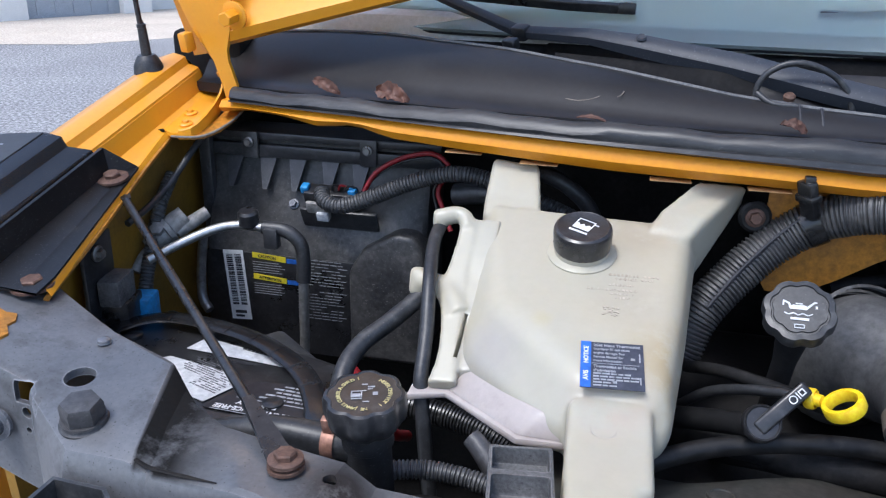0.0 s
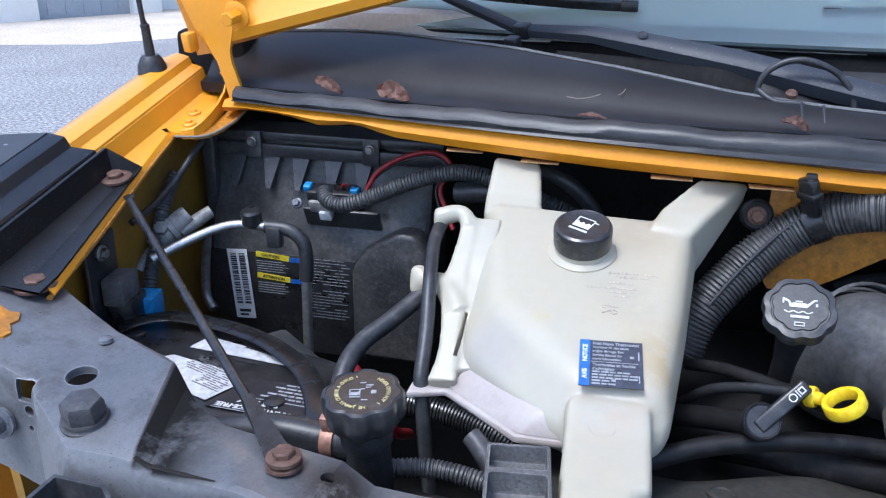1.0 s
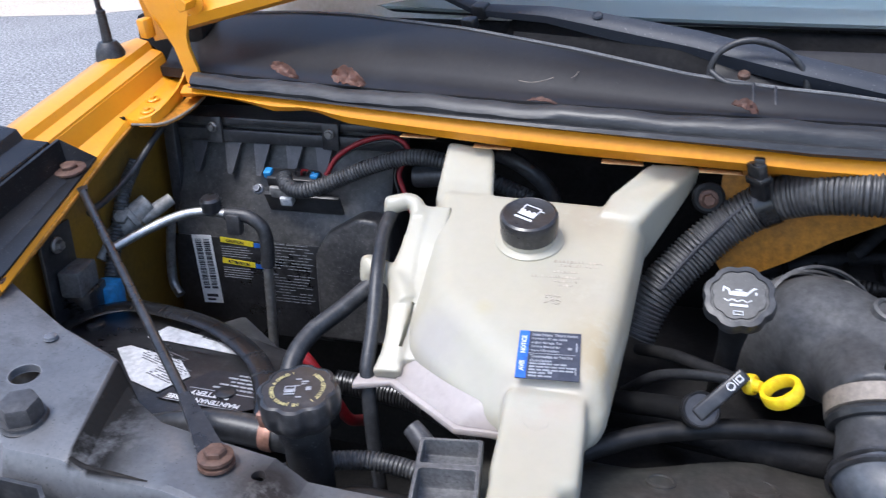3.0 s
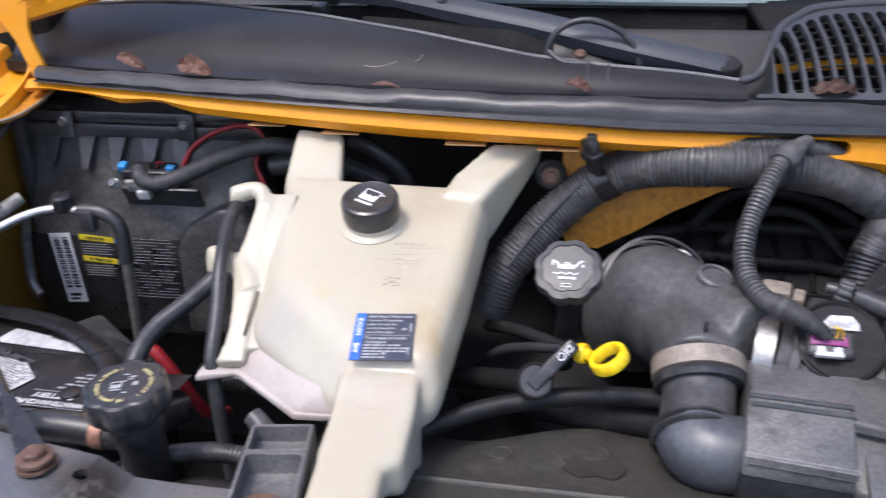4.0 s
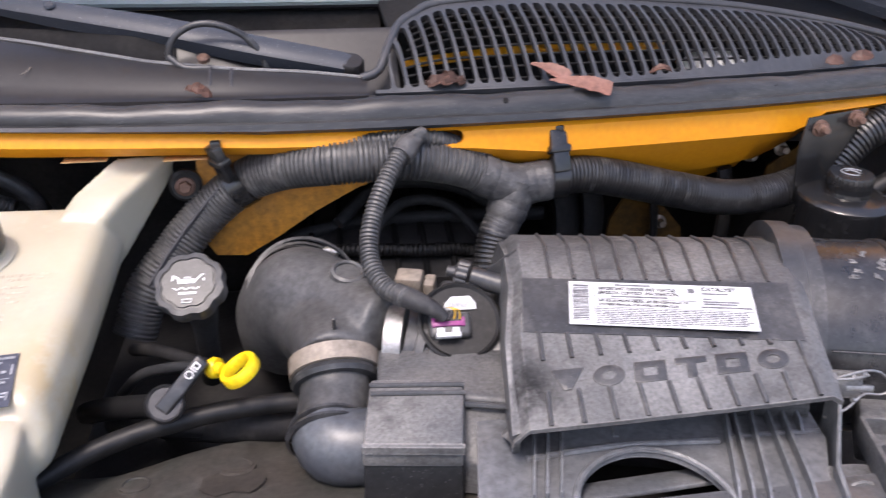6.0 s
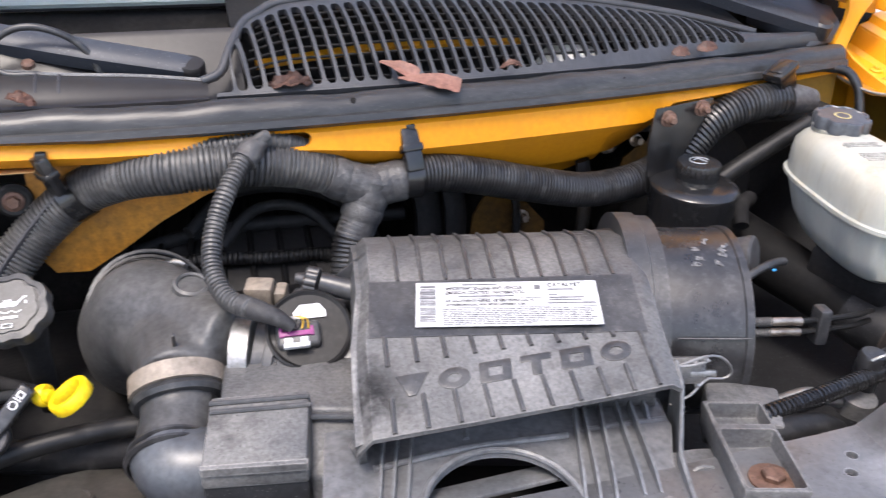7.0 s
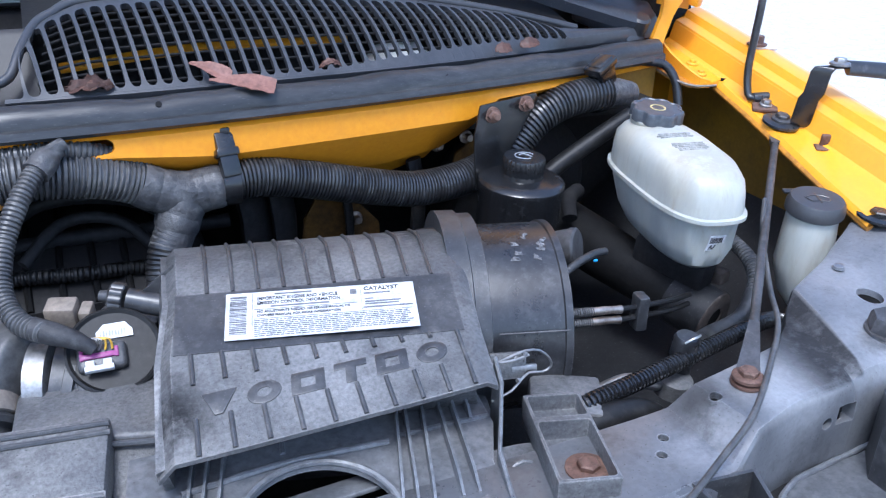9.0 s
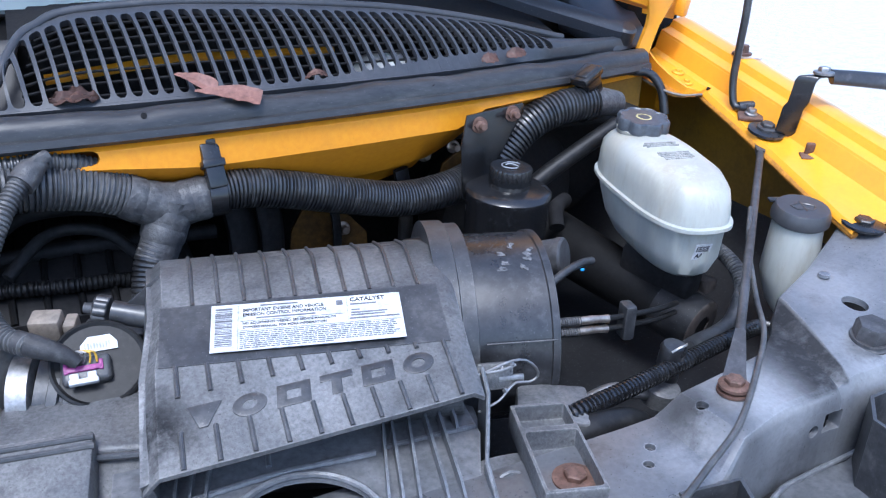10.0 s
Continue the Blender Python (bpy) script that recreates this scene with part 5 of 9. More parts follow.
for i, wide_ in enumerate((0.031, 0.034, 0.033, 0.014, 0.016)):
    x = 0.0105
    while x < 0.0105 + wide_ - 0.003:
        w = random.uniform(0.003, 0.007)
        fine_print.append((x, -0.0378 - 0.0034 * i, w, 0.0016))
        x += w + 0.0010
tagged(part("small_print", bars(bmesh.new(), T, fine_print), INK_GREY, lab), kind="stuff")
# smudged moulding marks in rows, and a round mould stamp
smudge = bmesh.new()
sm = frame_of((-0.311, 0.726, tank_top(0.726) + 0.0003), (-0.26, 0.728, tank_top(0.728) + 0.0003), (-0.311, 0.66, tank_top(0.66) + 0.0003))
for row_y, x0, x1 in ((0.008, 0.000, 0.045), (0.003, 0.006, 0.043), (-0.006, 0.000, 0.022), (-0.013, -0.018, 0.026), (-0.018, 0.002, 0.022), (-0.023, 0.004, 0.019)):
    x = x0
    while x < x1:
        w = random.uniform(0.0014, 0.0032)
        if random.random() < 0.75:
            own = [(x + w * 0.5 + w * 0.62 * random.uniform(0.6, 1.0) * math.cos(a), row_y + random.uniform(-0.0006, 0.0006) + 0.0020 * random.uniform(0.5, 1.0) * math.sin(a)) for a in (2 * math.pi * k / 7 for k in range(7))]
            prism(smudge, own, -0.0006, 0.0001, sm)
        x += w + 0.0008
for k in range(26):
    a, r = random.uniform(0, 6.28), 0.0085 * math.sqrt(random.random())
    box(smudge, (random.uniform(0.0008, 0.0024), random.uniform(0.0008, 0.0018), 0.0008), sm @ Matrix.Translation((0.004 + r * math.cos(a), -0.042 + r * math.sin(a), 0)) @ Matrix.Rotation(a, 4, "Z"), 0)
tagged(part("mould_writing", smudge, MARK, tank), "faint smudged moulding marks", kind="stuff")
# moulded hose stubs on the side, with the rail and the slotted web that carry them
stub = bmesh.new()
tube(stub, [(-0.484, 0.7880, 1.1835), (-0.474, 0.7910, 1.1865), (-0.464, 0.7945, 1.1880), (-0.4550, 0.7915, 1.1865), (-0.4505, 0.7800, 1.1790)], [0.0088, 0.0094, 0.0088, 0.0080, 0.0076], 16)
box(stub, (0.013, 0.016, 0.020), pose(-0.4805, 0.7895, 1.1840, -18, 0, 4), 0.005, 3)
tube(stub, [(-0.440, 0.705, 1.120), (-0.456, 0.727, 1.134), (-0.472, 0.738, 1.136), (-0.488, 0.741, 1.136)], [0.015, 0.0135, 0.0110, 0.0100], 16)
box(stub, (0.016, 0.018, 0.028), pose(-0.4900, 0.7425, 1.1350, -18, 0, 4), 0.0055, 3)
RAIL = [(-0.4505, 0.786, 1.1845, 0.0075), (-0.4500, 0.770, 1.1740, 0.0075), (-0.4502, 0.755, 1.1640, 0.0080), (-0.4510, 0.740, 1.1535, 0.0092), (-0.4512, 0.726, 1.1435, 0.0108), (-0.4495, 0.712, 1.1340, 0.0110),
        (-0.4465, 0.698, 1.1247, 0.0100), (-0.4440, 0.684, 1.1157, 0.0092), (-0.4426, 0.670, 1.1066, 0.0088), (-0.4418, 0.655, 1.0965, 0.0098), (-0.4416, 0.640, 1.0866, 0.0132)]
loft(stub, [[(x - w, y - 0.002, z + 0.002), (x + w, y, z + 0.004), (x + w, y + 0.012, z - 0.018), (x - w, y + 0.010, z - 0.018)] for x, y, z, w in RAIL])
# recessed web between the rail and the body
loft(stub, [[(-0.446, 0.790, 1.188), (-0.420, 0.794, 1.188), (-0.420, 0.798, 1.150), (-0.446, 0.796, 1.150)], [(-0.446, 0.760, 1.170), (-0.418, 0.763, 1.172), (-0.418, 0.772, 1.135), (-0.446, 0.770, 1.132)],
            [(-0.452, 0.728, 1.146), (-0.410, 0.728, 1.149), (-0.410, 0.738, 1.110), (-0.452, 0.738, 1.108)], [(-0.440, 0.708, 1.134), (-0.405, 0.708, 1.137), (-0.405, 0.715, 1.100), (-0.440, 0.715, 1.098)],
            [(-0.440, 0.690, 1.117), (-0.405, 0.690, 1.120), (-0.405, 0.700, 1.090), (-0.440, 0.700, 1.088)], [(-0.436, 0.652, 1.095), (-0.400, 0.652, 1.098), (-0.400, 0.660, 1.074), (-0.436, 0.660, 1.072)]])
fuse(stub, 0.002, 9)
cut(stub, [box(bmesh.new(), (0.0034, 0.046, 0.05), pose(-0.4338, 0.682, 1.112, 35, 0, -2), 0)])
part("hose_rail", stub, TANK, tank, "white moulded rail with two hose stubs", angle=70)
for z in (0.0, 0.0042):
    part("stub_mark", lathe(bmesh.new(), [(0.0105, -0.0009), (0.01085, 0), (0.0105, 0.0009)], axis_pose((-0.474 - z, 0.7425, 1.134), (-1, 0.12, 0)), 20, closed=False), DIP if z == 0 else BLUE, tank, "thin coloured paint ring")

# ---- radiator filler ----
fill = thing("radiator_filler", (-0.475, 0.537, 1.0), "black pressure cap on a radiator filler neck with print", "radiator cap")
fc = Vector((-0.4745, 0.536, 1.112))
fu = Vector((-0.02, -0.10, 0.995)).normalized()
part("neck", lathe(bmesh.new(), [(0.0172, -0.13), (0.0176, -0.024), (0.0198, -0.022), (0.0202, -0.010), (0.0190, -0.008), (0.0190, 0.002)], axis_pose(fc, fu), 32), LINER, fill)
cp = lathe(bmesh.new(), [(0.0200, -0.004), (0.0255, -0.0045), (0.0275, -0.001), (0.0302, 0.002), (0.0312, 0.007), (0.0312, 0.018), (0.030, 0.0215), (0.0275, 0.0225), (0.0270, 0.0218), (0.001, 0.0218)], axis_pose(fc, fu), 96, lobes=8, depth=0.09)
fcap = part("cap", cp, SMOOTH, fill, "lobed black pressure cap")
fm = frame_of(fc + fu * 0.0222, fc + fu * 0.0222 + Vector((0.96, 0.27, 0.03)), fc + fu * 0.0222 + Vector((0.27, -0.96, -0.09)))


def arc_words(words, r, mid, step, size, m, mat, parent, name):
    for i, ch in enumerate(words):
        if ch != " ":
            a = mid - (i - (len(words) - 1) / 2) * step
            lettering(name, ch, size, m @ Matrix.Translation((r * math.cos(a), r * math.sin(a), 0)) @ Matrix.Rotation(a - math.pi / 2, 4, "Z"), mat, parent, "CENTER")


arc_words("NE JAMAIS OUVRIR A CHAUD !", 0.0190, radians(190), 0.118, 0.0043, fm, INK_YELLOW, fcap, "letter")
arc_words("NEVER OPEN HOT !", 0.0190, radians(0), 0.118, 0.0043, fm, INK_YELLOW, fcap, "letter")
pic = bmesh.new()
bars(pic, fm @ Matrix.Scale(0.78, 4), [(-0.0125, 0.0035, 0.0105, 0.0012), (-0.0125, -0.001, 0.0012, 0.009), (-0.0032, -0.001, 0.0012, 0.009), (-0.0115, -0.003, 0.008, 0.005), (-0.002, 0.004, 0.004, 0.0012), (-0.012, -0.008, 0.010, 0.0018),
               (0.003, 0.010, 0.007, 0.0018), (0.003, 0.0065, 0.005, 0.0018), (0.008, -0.001, 0.005, 0.005), (-0.003, 0.014, 0.006, 0.0015), (-0.001, -0.013, 0.006, 0.0015)])
part("symbol", pic, INK_GREY, fcap, "worn white symbols and bars")
outlet = bmesh.new()
tube(outlet, [(-0.475, 0.54, 1.082), (-0.505, 0.537, 1.086), (-0.555, 0.535, 1.088), (-0.62, 0.535, 1.07)], 0.0125, 16)
part("outlet_hose", outlet, RUBBER, fill, "short black outlet hose")
part("clamp", lathe(bmesh.new(), [(0.0136, -0.005), (0.0142, 0), (0.0136, 0.005)], axis_pose((-0.503, 0.537, 1.0865), (-1, 0, 0.02)), 20, closed=False), CLAMP, fill, "corroded copper hose clamp")
part("clamp_ear", box(bmesh.new(), (0.008, 0.006, 0.016), pose(-0.503, 0.530, 1.104, 15), 0.001), CLAMP, fill)

# hoses round the reservoir
def hose(name, pts, r, mat, label, category="hose", ring=None, seg=14, group="", **extra):
    ob = part(name, tube(bmesh.new(), pts, r, seg, ring=ring, **extra), mat)
    return tagged(ob, label, category, group)


hose("overflow_hose", [(-0.478, 0.796, 1.1800), (-0.4795, 0.785, 1.1765), (-0.479, 0.758, 1.168), (-0.4715, 0.713, 1.147), (-0.465, 0.678, 1.115), (-0.4625, 0.650, 1.086), (-0.460, 0.643, 1.072), (-0.454, 0.632, 1.03), (-0.445, 0.622, 0.97)], 0.0066, RUBBER, "black rubber overflow hose beside the coolant reservoir")
hose("coolant_hose", [(-0.486, 0.738, 1.122), (-0.494, 0.727, 1.1155), (-0.511, 0.702, 1.104), (-0.527, 0.680, 1.094), (-0.534, 0.650, 1.080), (-0.53, 0.61, 1.05)], 0.0088, RUBBER, "black rubber coolant hose curving down to the filler")
hose("lower_conduit", [(-0.56, 0.81, 0.955), (-0.526, 0.810, 0.953), (-0.47, 0.803, 0.95), (-0.417, 0.785, 0.945), (-0.36, 0.76, 0.93)], 0.0140, CONDUIT_BLACK, "black corrugated conduit below the reservoir", "conduit", ring=(0.0042, 0.0020))
hose("front_conduit", [(-0.51, 0.536, 1.041), (-0.482, 0.546, 1.052), (-0.455, 0.555, 1.056), (-0.424, 0.560, 1.0565), (-0.385, 0.557, 1.053), (-0.36, 0.550, 1.047)], 0.0080, CONDUIT, "grey corrugated conduit behind the radiator support", "conduit", ring=(0.0034, 0.0014))
hose("wiring_guide", [(-0.462, 0.530, 1.036), (-0.435, 0.533, 1.039), (-0.40, 0.530, 1.038), (-0.365, 0.525, 1.036)], [0.006, 0.012, 0.013, 0.013], HOSE_BLACK, "smooth black plastic wiring guide", "cable guide")
hose("metal_pipe", [(-0.405, 0.59, 1.072), (-0.393, 0.583, 1.064), (-0.375, 0.57, 1.045), (-0.36, 0.55, 1.01)], [0.008, 0.010, 0.0095, 0.009], DIRTY_STEEL, "short grey metal pipe fitting", "pipe")
hose("battery_cable", [(-0.556, 0.705, 1.060), (-0.540, 0.700, 1.048), (-0.520, 0.700, 1.016), (-0.505, 0.704, 0.986), (-0.500, 0.740, 0.960)], 0.0058, RED, "red battery cable beside the filler", "cable")


# small open-topped brackets on the radiator support
def tray_bracket(m, label):
    t = thing("air_duct_bracket", m.translation, label, "bracket", "duct brackets")
    bm = bmesh.new()
    W, L, Hh, th = 0.046, 0.102, 0.022, 0.0028
    own = prism(bmesh.new(), [(-W / 2, -L / 2), (W / 2, -L / 2), (W / 2, L / 2), (-W / 2, L / 2)], 0, Hh, round_=0.002)
    cut(own, [box(bmesh.new(), (W - 2 * th, L * 0.62, Hh * 2), Matrix.Translation((0, -L * 0.16, Hh * 1.2)), 0.003), box(bmesh.new(), (W - 2 * th, L * 0.26, Hh * 2), Matrix.Translation((0, L * 0.335, Hh * 1.35)), 0.002)])
    join(bm, own, m)
    part("tray", bm, DUSTY, t)
    return t


t = tray_bracket(pose(0.3535, 0.480, 1.077, 0, 0, -16), "dusty grey plastic bracket with a rusty bolt on the radiator support")
bolt(t, (0.3555, 0.457, 1.082), (0, 0, 1), 0.0085, 0.0165, RUST)
t = tray_bracket(pose(-0.352, 0.490, 1.083, 0, 0, 8), "grey plastic bracket on the radiator support beside the reservoir foot")
bolt(t, (-0.353, 0.465, 1.089), (0, 0, 1), 0.0085, 0.0165, RUST)
# ---- battery ----
batt = thing("battery", (-0.69, 0.68, 0.85), "black car battery with worn white labels and a carrying strap", "battery")
bm0 = pose(-0.700, 0.680, 0.945, 0, 0, -18)
part("case", box(bmesh.new(), (0.27, 0.18, 0.19), bm0, 0.008, 3), SMOOTH, batt)


def on_battery(x, y, z=1.0412):
    return Vector((x, y, z))


def quad(bm, pts, thick=0.0006):
    vs = [Vector(p) for p in pts]
    loft(bm, [vs, [v + Vector((0, 0, thick)) for v in vs]])
    return bm


l1 = part("maker_label", quad(bmesh.new(), [on_battery(*p) for p in ((-0.731, 0.718), (-0.722, 0.7445), (-0.612, 0.7190), (-0.620, 0.7070))]), OLD_PAPER, batt, "white maker's label")
l2 = part("warning_label", quad(bmesh.new(), [on_battery(*p) for p in ((-0.748, 0.690), (-0.738, 0.6985), (-0.672, 0.684), (-0.648, 0.6600), (-0.664, 0.628), (-0.70, 0.64))]), OLD_PAPER, batt, "white warning label")
l3 = part("text_label", quad(bmesh.new(), [on_battery(*p) for p in ((-0.660, 0.620), (-0.578, 0.614), (-0.505, 0.660), (-0.502, 0.684), (-0.632, 0.674))]), LABEL_BLACK, batt, "black label with white print")
fr = frame_of(on_battery(-0.5750, 0.6255, 1.0422), on_battery(-0.6550, 0.6290, 1.0422), on_battery(-0.572, 0.70, 1.0422))
lettering("text", "MAINTENANCE-FREE", 0.0088, fr @ Matrix.Translation((0.002, 0.0035, 0)), INK_WHITE, l3, wide=0.9)
lettering("text", "BATTERY", 0.0098, fr @ Matrix.Translation((0.018, -0.0075, 0)), INK_WHITE, l3)
lines = [(0.000, 0.0095, 0.078, 0.0010), (-0.012, -0.0140, 0.075, 0.0010)]
for i in range(5):
    x = -0.046 + 0.004 * i
    while x < 0.040 - 0.004 * i:
        w = random.uniform(0.003, 0.010)
        lines.append((x, -0.0205 - 0.0058 * i, w, 0.0024))
        x += w + 0.0016
tagged(part("small_print", bars(bmesh.new(), fr, lines), INK_GREY, l3), kind="stuff")
fr = frame_of(on_battery(-0.600, 0.7075, 1.0422), on_battery(-0.729, 0.7190, 1.0422), on_battery(-0.598, 0.76, 1.0422))
tagged(part("small_print", bars(bmesh.new(), fr, [(0.030 + 0.0052 * k, -0.0125 - 0.0007 * k, 0.0040, 0.0050) for k in range(9)] + [(0.030, -0.0215, 0.030, 0.0012), (0.010, -0.0085, 0.007, 0.0040), (0.048, 0.0105, 0.034, 0.0012)]), INK, l1), kind="stuff")
fr = frame_of(on_battery(-0.640, 0.662, 1.0422), on_battery(-0.700, 0.684, 1.0422), on_battery(-0.655, 0.63, 1.0422))
lines = []
for i in range(13):
    x = 0.012 + 0.003 * (i % 2)
    while x < 0.078:
        w = random.uniform(0.0015, 0.006)
        if random.random() < 0.85:
            lines.append((x, 0.014 - 0.0032 * i, w, 0.0014))
        x += w + 0.0010
tagged(part("small_print", bars(bmesh.new(), fr, [q for q in lines if not (q[1] > 0.004 and q[0] < 0.03) and not (q[1] < -0.010 and q[0] > 0.045)]), INK_SOFT, l2), kind="stuff")
STRAP = [(-0.835, 0.710, 1.038), (-0.8137, 0.733, 1.050), (-0.7780, 0.7590, 1.052), (-0.7190, 0.7540, 1.053), (-0.6530, 0.7320, 1.053), (-0.5890, 0.6850, 1.052), (-0.5490, 0.6220, 1.049), (-0.545, 0.59, 1.035)]
part("strap", tube(bmesh.new(), STRAP, 0.0115, 12, flat=0.2, up=(0, 0, 1)), GLOSS, batt, "glossy black carrying strap")
line = curve_points(STRAP, 0.004)
for k in range(12, len(line) - 14, 9):
    way = (line[k + 1] - line[k - 1]).normalized()
    side = way.cross(Vector((0, 0, 1))).normalized()
    part("strap_rib", tube(bmesh.new(), [line[k] - side * 0.0105 + Vector((0, 0, 0.0010)), line[k] + Vector((0, 0, 0.0026)), line[k] + side * 0.0105 + Vector((0, 0, 0.0010))], 0.0008, 6), GLOSS, batt)
for x, y in ((-0.80, 0.728), (-0.60, 0.64)):
    part("vent_cap", lathe(bmesh.new(), [(0.010, 0), (0.010, 0.004), (0.008, 0.005)], axis_pose((x, y, 1.040), (0, 0, 1)), 16), SMOOTH, batt)
trayb = part("battery_tray", box(bmesh.new(), (0.22, 0.06, 0.03), pose(-0.60, 0.715, 1.015, 0, 0, -40), 0.006), PLASTIC)
tagged(trayb, "dusty black plastic tray edge beside the battery", "battery tray")

# ---- blower housing behind the battery ----
hvac = thing("blower_housing", (-0.67, 0.98, 0.9), "dusty black plastic blower housing with caution labels", "air blower")
house = bmesh.new()
rows = []
for x, k in ((-0.835, 0.0), (-0.825, 1.0), (-0.70, 1.0), (-0.625, 1.0), (-0.575, 0.82), (-0.545, 0.35), (-0.54, 0.0)):
    f = 1.0 - (1 - k) * 0.5
    rows.append([(x, 1.06, 0.93), (x, 1.0 - 0.055 * f, 0.93), (x, 1.0 - 0.055 * f, 1.055 + 0.012 * (1 - k)), (x, 1.0 - 0.052 * f, 1.074 + 0.02 * (1 - k)), (x, 1.0 - 0.040 * f, 1.10 + 0.03 * (1 - k)), (x, 0.992, 1.172), (x, 0.992, 1.205), (x, 1.06, 1.205)])
loft(house, rows)
part("housing", house, BLOWER, hvac)
swell = [(-0.632, 0.93), (-0.632, 1.050), (-0.613, 1.082), (-0.571, 1.106), (-0.548, 1.104), (-0.538, 1.088), (-0.533, 1.060), (-0.538, 0.93)]
lump = prism(bmesh.new(), swell, 0, 0.055, Matrix(((1, 0, 0, 0), (0, 0, 1, 0.936), (0, 1, 0, 0), (0, 0, 0, 1))))
bevel(lump, 0.007, 3, 30)
part("swelling", lump, BLOWER, hvac, "moulded swelling of the housing")
for size, at in (((0.315, 0.012, 0.016), (-0.68, 0.985, 1.186)), ((0.31, 0.010, 0.010), (-0.68, 0.987, 1.204)), ((0.016, 0.012, 0.25), (-0.832, 0.972, 1.08))):
    part("flange", box(bmesh.new(), size, Matrix.Translation(at), 0.002), PLASTIC, hvac)
for x in (-0.798, -0.752, -0.712, -0.668, -0.628):
    rib = bmesh.new()
    w = 0.012
    loft(rib, [[(x - w, 0.984, 1.180), (x + w, 0.984, 1.180), (x + w * 0.6, 0.996, 1.180), (x - w * 0.6, 0.996, 1.180)], [(x - 0.003, 0.966, 1.140), (x + 0.003, 0.966, 1.140), (x + 0.003, 0.980, 1.140), (x - 0.003, 0.980, 1.140)]])
    part("rib", rib, PLASTIC, hvac)
for x in (-0.773, -0.616):
    clip = bmesh.new()
    box(clip, (0.022, 0.006, 0.034), Matrix.Translation((x, 0.977, 1.194)), 0.002)
    part("clip", clip, PLASTIC, hvac)
    bolt(hvac, (x, 0.9735, 1.198), (0, -1, 0), 0.005, 0.0065, GALV, h=0.005)
FY = 0.9445
part("plate", box(bmesh.new(), (0.215, 0.002, 0.135), Matrix.Translation((-0.7245, 0.9447, 0.992)), 0.0008), SMOOTH, hvac, "smooth black plate with labels")


def face_frame(x, z):
    m = Matrix(((1, 0, 0, x), (0, 0, -1, FY - 0.0012), (0, 1, 0, z), (0, 0, 0, 1)))
    return m


bar = part("bar_code_label", box(bmesh.new(), (0.028, 0.0005, 0.098), Matrix.Translation((-0.788, FY - 0.001, 1.012)) @ Matrix.Rotation(radians(-4), 4, "Y"), 0), WHITE, hvac, "white bar code label")
bb = bmesh.new()
fr = face_frame(-0.802, 1.012) @ Matrix.Translation((0.014, 0, 0.0004)) @ Matrix.Rotation(radians(4), 4, "Z")
z = 0.043
while z > -0.03:
    h = random.choice((0.0008, 0.0014, 0.002))
    bars(bb, fr, [(-0.010, z, 0.0085, h), (0.002, z, 0.0085, h)])
    z -= h + random.choice((0.0009, 0.0015))
bars(bb, fr, [(-0.008, -0.038, 0.016, 0.004), (-0.008, -0.044, 0.012, 0.003)])
tagged(part("bar_code", bb, INK, bar), kind="stuff")
for zz, word in ((1.056, "CAUTION"), (1.0265, "ATTENTION")):
    yl = part("caution_strip", box(bmesh.new(), (0.046, 0.0004, 0.0075), Matrix.Translation((-0.741, FY - 0.0014, zz)) @ Matrix.Rotation(radians(4), 4, "Y"), 0), LABEL_YELLOW, hvac, "yellow caution strip")
    lettering("text", word, 0.0055, face_frame(-0.756, zz + 0.0008) @ Matrix.Translation((0, 0, 0.0008)) @ Matrix.Rotation(radians(-4), 4, "Z"), INK, yl)
    part("blue_strip", box(bmesh.new(), (0.018, 0.0004, 0.006), Matrix.Translation((-0.708, FY - 0.0014, zz - 0.0025)), 0), LABEL_BLUE, hvac, "blue symbol strip")
txt = bmesh.new()
for i in range(5):
    bars(txt, face_frame(-0.764, 1.048 - 0.0034 * i), [(0, 0, 0.036 + 0.004 * (i % 3), 0.0008)])
    bars(txt, face_frame(-0.764, 1.018 - 0.0034 * i), [(0, 0, 0.038 + 0.004 * (i % 2), 0.0008)])
for i in range(19):
    x = 0.0
    while x < 0.060:
        w = random.uniform(0.004, 0.012)
        if random.random() < 0.9:
            bars(txt, face_frame(-0.704, 1.058 - 0.0042 * i - (0.005 if i > 8 else 0)), [(x, 0, w, 0.0009)])
        x += w + 0.0014
tagged(part("small_print", txt, INK_GREY, hvac, "small white print"), kind="stuff")
res = bmesh.new()
box(res, (0.10, 0.006, 0.030), pose(-0.646, 0.951, 1.114, 28, 0, 0), 0.003)
part("resistor_plate", res, PLASTIC, hvac, "black resistor plate")
con = bmesh.new()
box(con, (0.066, 0.022, 0.016), pose(-0.655, 0.948, 1.146, 20), 0.003)
part("connector", con, SMOOTH, hvac, "black wiring connector")
for x in (-0.687, -0.626):
    part("blue_lock", box(bmesh.new(), (0.010, 0.012, 0.010), pose(x, 0.944, 1.153, 20), 0.002), BLUE, hvac, "blue connector lock")
for k in range(3):
    part("connector_wire", tube(bmesh.new(), [(-0.652 + 0.008 * k, 0.944, 1.154), (-0.648 + 0.009 * k, 0.938, 1.162), (-0.642 + 0.010 * k, 0.946, 1.158)], 0.0015, 6), RED if k == 1 else CONDUIT_BLACK, hvac)
part("latch_frame", box(bmesh.new(), (0.030, 0.006, 0.016), pose(-0.668, 0.936, 1.132, 20), 0.002), ZINC, hvac, "grey latch frame")
part("white_lock", box(bmesh.new(), (0.016, 0.012, 0.012), pose(-0.662, 0.938, 1.122, 20), 0.002), PAPER, hvac, "white connector lock")
